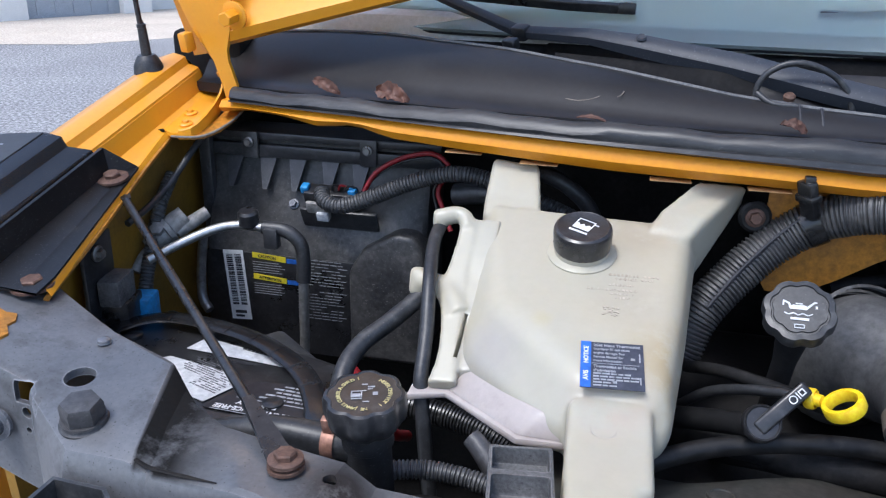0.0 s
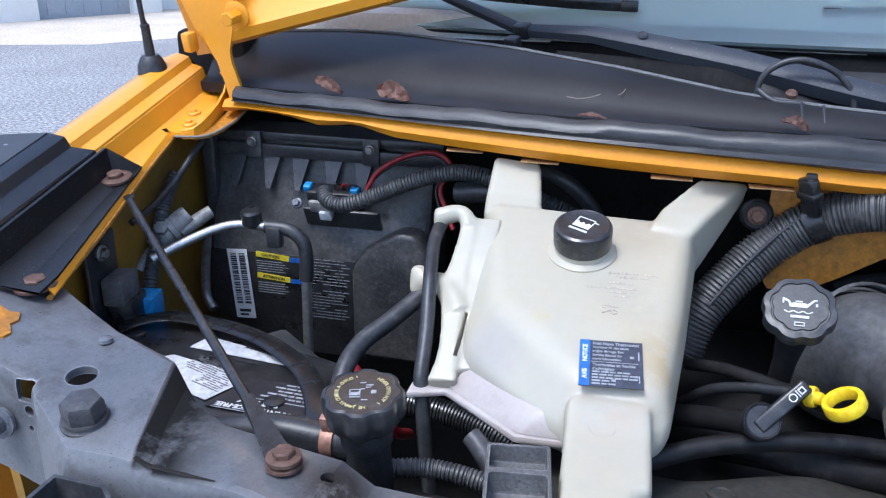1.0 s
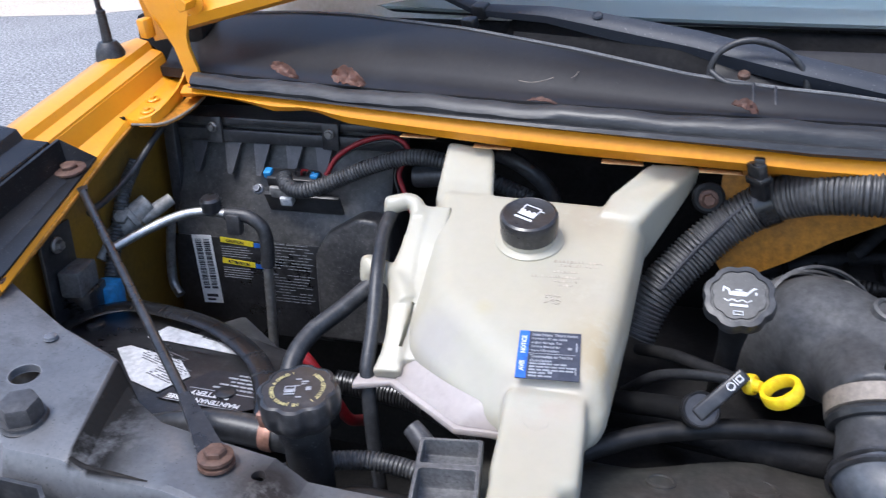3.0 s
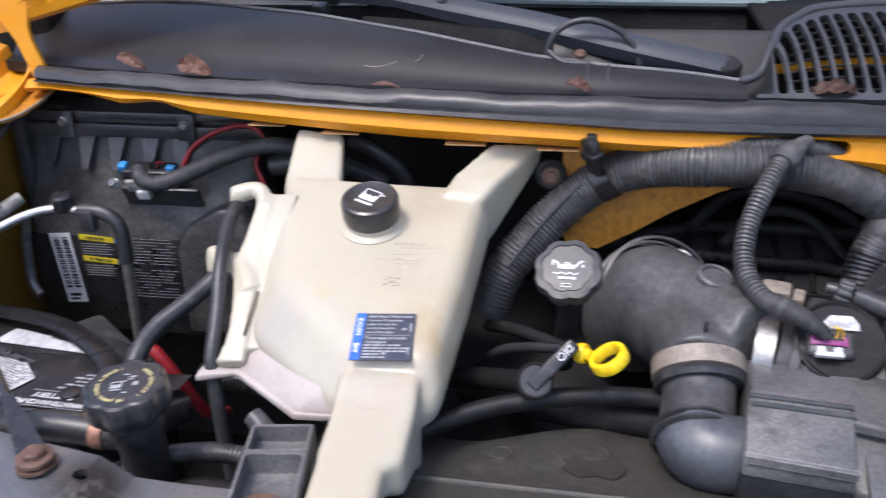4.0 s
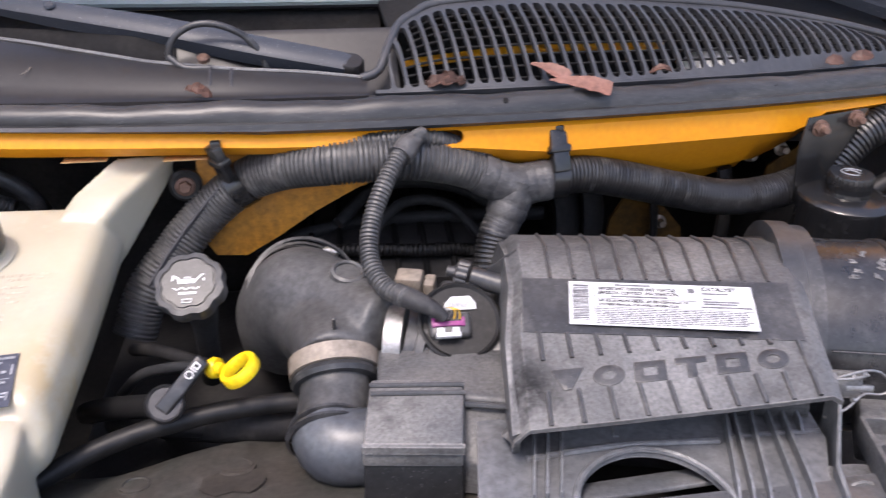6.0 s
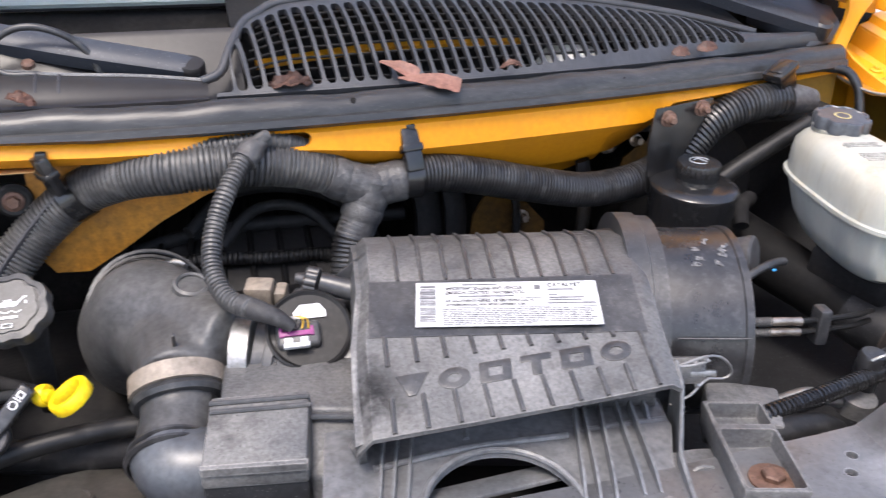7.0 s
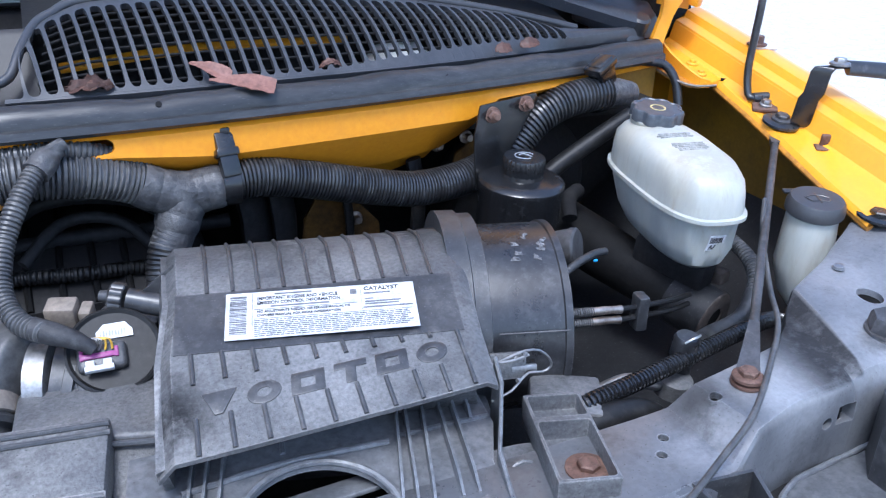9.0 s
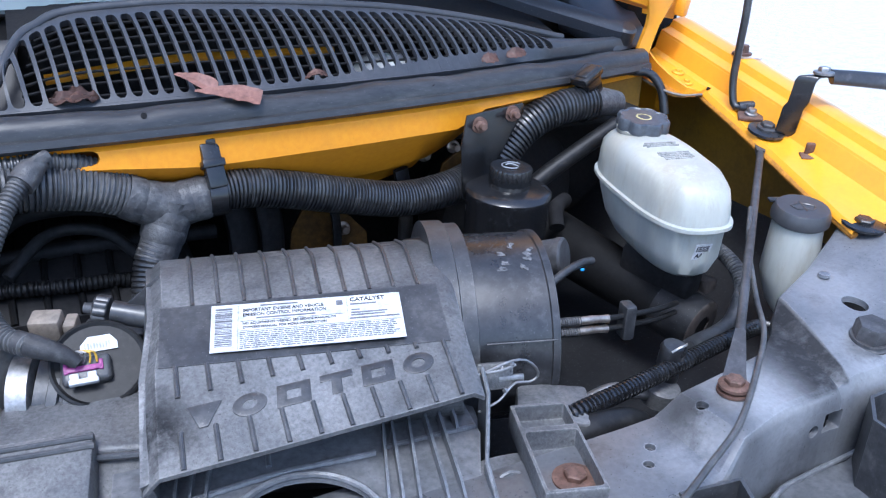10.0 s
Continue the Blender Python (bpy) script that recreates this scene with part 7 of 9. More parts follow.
for c, r2 in (((-0.0515, 0.624, 1.065), 0.0330), ((-0.052, 0.616, 1.062), 0.0350)):
    part("ring", lathe(bmesh.new(), [(r2 - 0.003, -0.003), (r2, -0.001), (r2, 0.001), (r2 - 0.003, 0.003)], axis_pose(c, (0.0, -0.93, -0.3)), 36, closed=False), SMOOTH, duct)

maf = thing("air_flow_meter", (0.06, 0.70, 1.05), "black air flow meter tube with a round connector head", "sensor")
part("tube", tube(bmesh.new(), [(0.016, 0.702, 1.088), (0.065, 0.692, 1.078), (0.115, 0.68, 1.075)], 0.037, 28), PLASTIC, maf)
md, mc = Vector((0.0, -0.62, 0.78)).normalized(), Vector((0.0635, 0.681, 1.1215))
head = part("head", lathe(bmesh.new(), [(0.0345, -0.03), (0.0345, -0.003), (0.036, -0.002), (0.036, 0.002), (0.034, 0.003), (0.0315, 0.001), (0.001, 0.001)], axis_pose(mc, md), 44), HOSE_BLACK, maf, "round black head")
mm = frame_of(mc + md * 0.0018, mc + md * 0.0018 + Vector((1, -0.05, 0)), mc + md * 0.0018 - Vector((0, 0.78, 0.62)))
lb2 = part("label", prism(bmesh.new(), [(-0.012, 0.010), (-0.012, 0.016), (-0.006, 0.0225), (0.010, 0.0225), (0.015, 0.016), (0.015, 0.010)], 0, 0.0004, mm), PAPER, head, "small white bar code label")
part("connector", box(bmesh.new(), (0.036, 0.022, 0.010), mm @ Matrix.Translation((-0.009, -0.005, 0.002)), 0.004, 3), PLASTIC, maf, "black connector boot")
lock = box(bmesh.new(), (0.028, 0.0045, 0.006), mm @ Matrix.Translation((-0.0108, -0.0052, 0.006)), 0.001)
for k in (-1, 1):
    box(lock, (0.003, 0.0085, 0.006), mm @ Matrix.Translation((-0.0108 + 0.0125 * k, -0.0038, 0.006)), 0.0008)
part("magenta_lock", lock, MAGENTA, maf, "magenta connector lock")
clip = box(bmesh.new(), (0.021, 0.0042, 0.006), mm @ Matrix.Translation((-0.0115, -0.0160, 0.0085)), 0.0008)
for k in (-1, 1):
    box(clip, (0.0065, 0.006, 0.006), mm @ Matrix.Translation((-0.0115 + 0.0062 * k, -0.0125, 0.0083)), 0.0008)
part("white_clip", clip, PAPER, maf, "white connector clip")
lb_ = bmesh.new()
bars(lb_, mm @ Matrix.Translation((0, 0, 0.0006)), [(-0.009 + 0.0022 * i, 0.0145, 0.0008 + 0.0004 * (i % 2), 0.005) for i in range(9)])
tagged(part("bar_code", lb_, INK_GREY, lb2), kind="stuff")
for i in range(4):
    part("wire", tube(bmesh.new(), [mm @ Vector((-0.0145 + 0.0010 * i, 0.0075, 0.0120)), mm @ Vector((-0.011 + 0.0030 * i, 0.0045, 0.0140)), mm @ Vector((-0.016 + 0.0050 * i, -0.0015, 0.0085))], 0.0009, 6), WIRE_AMBER if i > 1 else GALV, maf)

reso = thing("resonator_box", (0.02, 0.58, 1.0), "dusty grey plastic intake resonator box", "resonator")
own = loft(bmesh.new(), [[(-0.030, 0.556, 1.079), (0.043, 0.542, 1.081), (0.054, 0.60, 1.081), (-0.02, 0.613, 1.079)],
                         [(-0.029, 0.557, 1.098), (0.042, 0.543, 1.100), (0.053, 0.603, 1.1175), (-0.0185, 0.614, 1.116)]])
bevel(own, 0.003, 2)
part("lid", own, DUSTY, reso, "dusty square lid")
own = loft(bmesh.new(), [[(-0.029, 0.5545, 1.092), (0.0425, 0.5405, 1.094), (0.043, 0.5440, 1.0925), (-0.0295, 0.558, 1.0905)], [(-0.029, 0.5545, 1.098), (0.0425, 0.5405, 1.1), (0.043, 0.544, 1.1012), (-0.0295, 0.558, 1.0992)]])
part("lid_edge", own, DUSTY, reso)
for dy, dz in ((-0.007, -0.001), (-0.0145, -0.0033)):
    part("ridge", tube(bmesh.new(), [(-0.0195, 0.614 + dy, 1.1155 + dz), (0.0515, 0.603 + dy, 1.117 + dz)], 0.0022, 8), PLASTIC, reso)
own = loft(bmesh.new(), [[(-0.014, 0.61, 1.03), (0.098, 0.575, 1.03), (0.11, 0.668, 1.03), (-0.010, 0.684, 1.03)], [(-0.013, 0.615, 1.106), (0.097, 0.585, 1.103), (0.106, 0.660, 1.1035), (-0.008, 0.678, 1.104)]])
bevel(own, 0.005, 3)
part("body", own, DUSTY, reso)
own = loft(bmesh.new(), [[(0.043, 0.550, 1.05), (0.096, 0.532, 1.05), (0.10, 0.60, 1.05), (0.048, 0.60, 1.05)], [(0.044, 0.556, 1.075), (0.093, 0.538, 1.075), (0.098, 0.600, 1.100), (0.052, 0.605, 1.103)]])
bevel(own, 0.003, 2)
part("side_body", own, DUSTY, reso)
part("ridge", tube(bmesh.new(), [(0.050, 0.592, 1.1005), (0.097, 0.582, 1.099)], 0.0026, 8), PLASTIC, reso)
own = loft(bmesh.new(), [[(-0.032, 0.553, 0.99), (0.044, 0.538, 0.99), (0.050, 0.59, 0.99), (-0.022, 0.605, 0.99)], [(-0.029, 0.558, 1.080), (0.043, 0.544, 1.082), (0.050, 0.59, 1.082), (-0.02, 0.605, 1.080)]])
bevel(own, 0.003, 2)
part("lower_body", own, LINER, reso, "black lower half")
part("lower_side", box(bmesh.new(), (0.07, 0.05, 0.06), pose(0.070, 0.572, 1.022, 0, 0, -16), 0.003), LINER, reso)

# ---- air cleaner ----
clean = thing("air_cleaner", (0.22, 0.62, 1.0), "dusty grey plastic air cleaner with ribs and a white label", "air cleaner")
U = Vector((0.964, -0.267, 0.0)).normalized()


def lerp3(a, b, t):
    return Vector(a).lerp(Vector(b), t)


def lip_at(s):
    a, b, c = Vector((0.0745, 0.527, 1.1205)), Vector((0.199, 0.5165, 1.1305)), Vector((0.309, 0.510, 1.1385))
    return (1 - s) * (1 - 2 * s) * a + 4 * s * (1 - s) * b + s * (2 * s - 1) * c


def p_low(s):
    return lerp3((0.088, 0.6105, 1.1505), (0.3185, 0.5555, 1.1535), s)


def p_top(s):
    return lerp3((0.103, 0.6655, 1.1675), (0.333, 0.612, 1.1725), s)


def crest(s):
    return lerp3((0.110, 0.716, 1.1765), (0.345, 0.668, 1.1815), s)


def cover_line(s):
    c = crest(s)
    return [lerp3((0.118, 0.80, 1.06), (0.362, 0.745, 1.06), s), lerp3((0.118, 0.80, 1.115), (0.362, 0.742, 1.12), s), lerp3((0.116, 0.783, 1.147), (0.358, 0.726, 1.15), s),
            lerp3((0.114, 0.755, 1.167), (0.352, 0.702, 1.171), s), c, (c + p_top(s)) / 2 + Vector((0, 0, 0.0005)), p_top(s), p_low(s), (p_low(s) + lip_at(s)) / 2 + Vector((0, 0, 0.001)), lip_at(s)]


rows = []
for s in spread(0, 1, 25):
    e = min(s, 1 - s)
    drop = 0.010 * max(0.0, 1 - e / 0.03) if s < 0.5 else 0.006 * max(0.0, 1 - e / 0.03)
    top = [p - Vector((0, 0, drop)) for p in cover_line(s)]
    lp = lip_at(s) - Vector((0, 0, drop))
    under = [lp + Vector((0, 0.001, -0.004)), lp + Vector((0.0, 0.012, -0.007)), lp + Vector((0, 0.035, -0.02)), p_low(s) + Vector((0, 0.0, -0.075)), p_low(s) + Vector((0, 0.05, -0.10)), lerp3((0.118, 0.80, 1.02), (0.362, 0.745, 1.02), s)]
    rows.append(top + under)
part("cover", loft(bmesh.new(), rows), COVER, clean, "dusty grey moulded cover")
wall = bmesh.new()
loft(wall, [[(0.0735, 0.528, 1.1165), (0.086, 0.610, 1.143), (0.101, 0.665, 1.160), (0.108, 0.716, 1.168), (0.112, 0.755, 1.160), (0.116, 0.80, 1.115), (0.116, 0.80, 1.05), (0.09, 0.60, 1.05), (0.080, 0.55, 1.08)],
            [(0.0795, 0.530, 1.1165), (0.092, 0.610, 1.143), (0.107, 0.665, 1.160), (0.114, 0.716, 1.168), (0.118, 0.755, 1.160), (0.122, 0.80, 1.115), (0.122, 0.80, 1.05), (0.096, 0.60, 1.05), (0.086, 0.55, 1.08)]])
part("side_wall", wall, DUSTY, clean)
pan = bmesh.new()
loft(pan, [[p_top(0.035) + Vector((0, 0, 0.0008)), p_top(0.935) + Vector((0, 0, 0.0008)), p_low(0.94) + Vector((0, 0, 0.0008)), p_low(0.05) + Vector((0, 0, 0.0008))],
           [p_top(0.035) - Vector((0, 0, 0.004)), p_top(0.935) - Vector((0, 0, 0.004)), p_low(0.94) - Vector((0, 0, 0.004)), p_low(0.05) - Vector((0, 0, 0.004))]])
part("label_panel", pan, PLASTIC, clean, "smooth dark recessed panel")
for i in range(10):
    s = 0.135 + 0.082 * i
    line = cover_line(s)[3:7]
    part("rib", tube(bmesh.new(), [p + Vector((0, 0, 0.0004)) for p in line], 0.0017, 8), PLASTIC, clean)
for i in range(10):
    s = 0.10 + 0.0905 * i
    a, b = p_low(s), lip_at(s)
    fr_ = 0.33 - 0.27 * i / 9 if i < 9 else 0.98
    part("rib", tube(bmesh.new(), [a + Vector((0, 0, 0.0006)), a.lerp(b, fr_) + Vector((0, 0, 0.0012))], 0.0018, 8), PLASTIC, clean)
    if i < 9:
        f2 = 0.66 - 0.10 * i / 9
        part("rib", tube(bmesh.new(), [a.lerp(b, f2) + Vector((0, 0, 0.0012)), a.lerp(b, 0.985) + Vector((0, 0, 0.0004))], 0.0018, 8), PLASTIC, clean)
# six plain shapes of the moulded emblem: a wedge, ovals and blocks


def emblem_shape(kind, w, h):
    if kind == "wedge":
        return [(-w / 2, h / 2), (w / 2, h / 2), (w * 0.12, -h / 2), (-w * 0.12, -h / 2)]
    if kind == "oval":
        return [(w / 2 * math.cos(a), h / 2 * math.sin(a)) for a in (2 * math.pi * k / 20 for k in range(20))]
    if kind == "step":
        return [(-w / 2, h / 2), (w / 2, h / 2), (w / 2, h * 0.18), (w * 0.16, h * 0.18), (w * 0.16, -h / 2), (-w * 0.16, -h / 2), (-w * 0.16, h * 0.18), (-w / 2, h * 0.18)]
    return [(-w / 2, -h / 2), (w / 2, -h / 2), (w / 2, h / 2), (-w / 2, h / 2)]


EMBLEM_A, EMBLEM_B = Vector((0.1212, 0.5596, 1.1362)), Vector((0.273, 0.5479, 1.1466))
for i, kind in enumerate(("wedge", "oval", "block", "step", "block", "oval")):
    c = EMBLEM_A.lerp(EMBLEM_B, i / 5)
    s = min(0.97, max(0.02, (c.x - 0.081) / 0.2325))
    down = (lip_at(s) - p_low(s)).normalized()
    m = frame_of(c, c + (EMBLEM_B - EMBLEM_A), c + down)
    m.translation = c + (m.to_3x3() @ Vector((0, 0, 1))) * 0.0012
    w, h = 0.0240, 0.0185
    own = prism(bmesh.new(), [(x + 0.18 * y, y) for x, y in emblem_shape(kind, w, h)], -0.004, 0.0010, round_=0.0005)
    if kind in ("oval", "block"):
        cut(own, [prism(bmesh.new(), [(0.42 * x + 0.075 * y, 0.42 * y) for x, y in emblem_shape(kind, w, h)], -0.01, 0.01)])
    part("emblem_block", join(bmesh.new(), own, m), PLASTIC, clean, "plain raised emblem block")
# emission label with its readable lines
em = frame_of((0.1470, 0.6495, 1.1688), (0.2840, 0.6120, 1.1718), (0.1370, 0.6080, 1.1552))
LW, LH = 0.1425, 0.0465
T = em @ Matrix.Translation((0, 0, 0.0012))
lab = part("label", box(bmesh.new(), (LW, LH, 0.0005), T @ Matrix.Translation((LW / 2, -LH / 2, 0)), 0), PAPER, clean, "white printed emission label")
T = T @ Matrix.Translation((0, 0, 0.0004))
bb = bmesh.new()
y = -0.004
while y > -LH + 0.005:
    h = random.choice((0.0005, 0.0008, 0.0012))
    bars(bb, T, [(0.003, y, 0.0125, h)])
    y -= h + random.choice((0.0005, 0.0009))
tagged(part("bar_code", bb, INK_SOFT, lab), kind="stuff")
lettering("text", "IMPORTANT ENGINE AND VEHICLE", 0.0046, T @ Matrix.Translation((0.023, -0.0072, 0)), INK, lab, wide=0.82)
lettering("text", "EMISSION CONTROL INFORMATION", 0.0046, T @ Matrix.Translation((0.023, -0.0118, 0)), INK, lab, wide=0.82)
lettering("text", "NO ADJUSTMENTS NEEDED. SEE SERVICE MANUAL OR", 0.0033, T @ Matrix.Translation((0.023, -0.0205, 0)), INK, lab, wide=0.86)
lettering("text", "OWNERS MANUAL FOR MORE INFORMATION", 0.0033, T @ Matrix.Translation((0.023, -0.0245, 0)), INK, lab, wide=0.9)
lettering("text", "CATALYST", 0.0056, T @ Matrix.Translation((0.1035, -0.0045, 0)), INK, lab)
ln = bmesh.new()
bars(ln, T, [(0.036, -0.0028, 0.028, 0.0014), (0.033, -0.0155, 0.044, 0.0014), (0.021, -0.018, 0.078, 0.0003), (0.0195, -LH / 2, 0.0003, LH - 0.003), (0.101, -0.0135, 0.0003, 0.024), (0.093, -0.0065, 0.005, 0.005), (0.1035, -0.0092, 0.02, 0.0014),
             (0.1035, -0.0150, 0.007, 0.0012), (0.1035, -0.0180, 0.028, 0.0014), (0.1035, -0.0205, 0.026, 0.0014), (0.102, -0.0238, 0.038, 0.0014), (0.021, -0.0275, 0.12, 0.0003)])
for i in range(9):
    x = 0.021
    while x < (0.134 if i < 8 else 0.085):
        w = random.uniform(0.0016, 0.0060)
        bars(ln, T, [(x, -0.0292 - 0.0019 * i, w, 0.00085)])
        x += w + 0.0007
tagged(part("small_print", ln, INK_SOFT, lab), "small black print in bars", kind="stuff")

AX = Vector((0.345, 0.682, 1.0885))
AM = axis_pose(AX, U)
part("drum", lathe(bmesh.new(), [(0.084, -0.02), (0.0865, 0.0), (0.0865, 0.088), (0.0865, 0.091), (0.0885, 0.092), (0.0885, 0.098), (0.085, 0.0995), (0.080, 0.098), (0.079, 0.095), (0.02, 0.095)], AM, 56), SMOOTH, clean, "black plastic drum end")
bd = bmesh.new()
lathe(bd, [(0.094, -0.006), (0.1005, -0.006), (0.1005, 0.012), (0.0975, 0.0135), (0.0975, 0.026), (0.094, 0.027)], AM, 56)
part("band", bd, PLASTIC, clean, "raised black band")
seam = bmesh.new()
tube(seam, [AX + U * d + Vector((-0.02, -0.089, 0.033)) * 0.91 for d in (0.03, 0.091)], 0.0009, 6)
part("seam", seam, PLASTIC, clean)
part("latch", box(bmesh.new(), (0.030, 0.006, 0.022), pose(0.349, 0.566, 1.106, -18, 0, -15), 0.0015), DUSTY, clean, "grey latch plate")
part("latch_slot", box(bmesh.new(), (0.008, 0.006, 0.024), pose(0.331, 0.570, 1.104, -18, 0, -15), 0.001), INK, clean, "dark latch slot")
part("latch_tongue", box(bmesh.new(), (0.022, 0.004, 0.006), pose(0.361, 0.561, 1.104, -18, 0, -15), 0.001), GALV, clean, "bright latch tongue")
for line in ([(0.319, 0.560, 1.119), (0.330, 0.558, 1.1165), (0.345, 0.556, 1.1215), (0.358, 0.555, 1.1245), (0.370, 0.554, 1.1225), (0.379, 0.552, 1.114), (0.381, 0.552, 1.106), (0.374, 0.553, 1.102), (0.362, 0.554, 1.1035), (0.353, 0.552, 1.099), (0.344, 0.549, 1.094), (0.325, 0.547, 1.090)],
             [(0.336, 0.556, 1.118), (0.348, 0.553, 1.1195), (0.360, 0.553, 1.1215)]):
    part("wire_bail", tube(bmesh.new(), line, 0.0011, 8), GALV, clean, "dull wire bail")
for i in range(3):
    part("wire_knot", lathe(bmesh.new(), [(0.0014, -0.002), (0.0026, 0), (0.0014, 0.002)], axis_pose(((0.352, 0.553, 1.099), (0.357, 0.554, 1.122), (0.349, 0.555, 1.120))[i], (1, 0.2 * i, 0.4)), 10), GALV, clean)
worn_print = bmesh.new()
fwd = Vector((U.y, -U.x, 0)).normalized()


def on_drum(d, a):
    return AX + U * d + (fwd * math.cos(a) + Vector((0, 0, 1)) * math.sin(a)) * 0.0867


for d0, a0 in ((0.056, 62), (0.062, 68), (0.058, 75), (0.078, 62), (0.082, 69), (0.079, 76), (0.066, 82), (0.086, 80)):
    d, a, line = d0, radians(a0), []
    for k in range(14):
        line.append(on_drum(d, a))
        d += random.uniform(-0.0035, 0.0035) + (d0 - d) * 0.15
        a += random.uniform(-0.035, 0.035) + (radians(a0) - a) * 0.15
    tube(worn_print, line, random.uniform(0.0005, 0.0009), 6, step=0.002)
tagged(part("worn_print", worn_print, WORN_MARK, clean), "worn pale marks on the drum", kind="stuff")
# lower housing and the ribbed inlet in front
part("lower_case", box(bmesh.new(), (0.26, 0.19, 0.10), pose(0.235, 0.68, 1.02, 0, 0, -15.5), 0.01), PLASTIC, clean)
inlet = thing("air_inlet", (0.2, 0.48, 1.0), "grey-black ribbed plastic air inlet with an arched opening", "air inlet")


def inlet_at(x, y):
    return 1.083 + (y - 0.52) * 0.12


def ring_in(cx, cy, r, a0, a1, n):
    return [(cx + r * math.cos(a), cy + r * math.sin(a), inlet_at(cx, cy + r * math.sin(a))) for a in spread(a0, a1, n)]


outline = [(0.060, 0.585), (0.322, 0.575), (0.318, 0.53), (0.300, 0.495), (0.289, 0.45), (0.280, 0.36), (0.03, 0.36), (0.045, 0.50)]
own = loft(bmesh.new(), [[(x, y, inlet_at(x, y)) for x, y in outline], [(x, y, inlet_at(x, y) - 0.006) for x, y in outline]])
cut(own, [lathe(bmesh.new(), [(0.055, -0.10), (0.055, 0.05)], Matrix.Translation((0.167, 0.482, 1.085)), 40)])
part("duct_top", own, INLET, inlet)
part("arch_rim", tube(bmesh.new(), ring_in(0.167, 0.482, 0.0565, -0.35, 3.5, 22), 0.0028, 8), INLET, inlet)
for y, z in ((0.521, 1.066), (0.488, 1.060), (0.455, 1.053)):
    part("grille_slat", box(bmesh.new(), (0.118, 0.024, 0.004), pose(0.167, y, z, -14, 0, 3), 0.0015), INLET, inlet)
# sheet below the arch, black in place of the throat's shade
part("throat", box(bmesh.new(), (0.24, 0.24, 0.004), pose(0.167, 0.49, 1.02), 0), DARK, inlet, "black sheet that darkens the inlet throat")
part("rib", tube(bmesh.new(), [(0.166, 0.580, 1.088), (0.160, 0.552, inlet_at(0.16, 0.552))], 0.0022, 8), INLET, inlet)
for (xa, ya), (xb, yb) in (((0.250, 0.560), (0.222, 0.476)), ((0.261, 0.574), (0.232, 0.473)), ((0.275, 0.574), (0.243, 0.470)), ((0.287, 0.574), (0.264, 0.470)), ((0.298, 0.574), (0.276, 0.469)), ((0.309, 0.575), (0.302, 0.537))):
    rows = []
    side = Vector((yb - ya, xa - xb, 0)).normalized()
    for t in spread(0, 1, 7):
        q = Vector((xa + (xb - xa) * t, ya + (yb - ya) * t, 0))
        q.z = inlet_at(q.x, q.y)
        h = 0.0085 if t < 0.95 else 0.004
        rows.append([q + side * 0.0016 - Vector((0, 0, 0.002)), q + side * 0.0010 + Vector((0, 0, h)), q - side * 0.0010 + Vector((0, 0, h)), q - side * 0.0016 - Vector((0, 0, 0.002))])
    part("rib", loft(bmesh.new(), rows), INLET, inlet)
part("step", tube(bmesh.new(), [(0.245, 0.541, inlet_at(0, 0.541)), (0.28, 0.540, inlet_at(0, 0.54)), (0.317, 0.538, inlet_at(0, 0.538))], 0.0022, 8), INLET, inlet)
for xa, xb in ((0.1006, 0.0832), (0.1110, 0.0925), (0.1222, 0.1027)):
    rows = []
    for y in spread(0.566, 0.50, 6):
        x = xa + (xb - xa) * (0.566 - y) / 0.066
        z = inlet_at(x, y)
        rows.append([(x - 0.0016, y, z - 0.002), (x - 0.0010, y, z + 0.007), (x + 0.0010, y, z + 0.007), (x + 0.0016, y, z - 0.002)])
    part("rib", loft(bmesh.new(), rows), INLET, inlet)
part("ridge", tube(bmesh.new(), [(0.088, 0.5385, inlet_at(0, 0.5385) + 0.001), (0.16, 0.5425, inlet_at(0, 0.5425) + 0.001), (0.235, 0.5375, inlet_at(0, 0.5375) + 0.001)], 0.0026, 8), INLET, inlet)
# upright edge on the bracket side, flaring to the lip of the cover
rows = []
for x, y, h in ((0.329, 0.552, 0.040), (0.326, 0.535, 0.030), (0.314, 0.512, 0.016), (0.303, 0.492, 0.010), (0.293, 0.455, 0.008), (0.284, 0.40, 0.008)):
    z = inlet_at(x, y)
    rows.append([(x - 0.0015, y, z - 0.05), (x - 0.0015, y, z + h), (x, y, z + h + 0.0012), (x + 0.0018, y, z + h), (x + 0.0018, y, z - 0.05)])
part("edge", loft(bmesh.new(), rows), INLET, inlet)
bolt(inlet, (0.276, 0.456, inlet_at(0.276, 0.456)), (0, 0, 1), 0.007, 0.014, GALV)
# curved tank top between the inlet and the bracket
rad = thing("radiator_tank", (0.33, 0.48, 1.0), "grey plastic end of the radiator tank beside the air inlet", "radiator")
rows = []
for x in spread(0.285, 0.345, 9):
    k = math.sin(math.pi * (x - 0.27) / 0.09)
    rows.append([(x, 0.515, 1.00), (x, 0.514, 1.062 + 0.010 * k), (x, 0.505, 1.070 + 0.010 * k), (x, 0.484, 1.068 + 0.010 * k), (x, 0.479, 1.060 + 0.008 * k), (x, 0.40, 1.046 + 0.006 * k), (x, 0.40, 1.00)])
part("body", loft(bmesh.new(), rows), DUSTY, rad)
part("lip", tube(bmesh.new(), [(0.300, 0.480, 1.070), (0.312, 0.484, 1.080), (0.324, 0.482, 1.080), (0.333, 0.470, 1.068)], 0.0022, 8), DUSTY, rad)
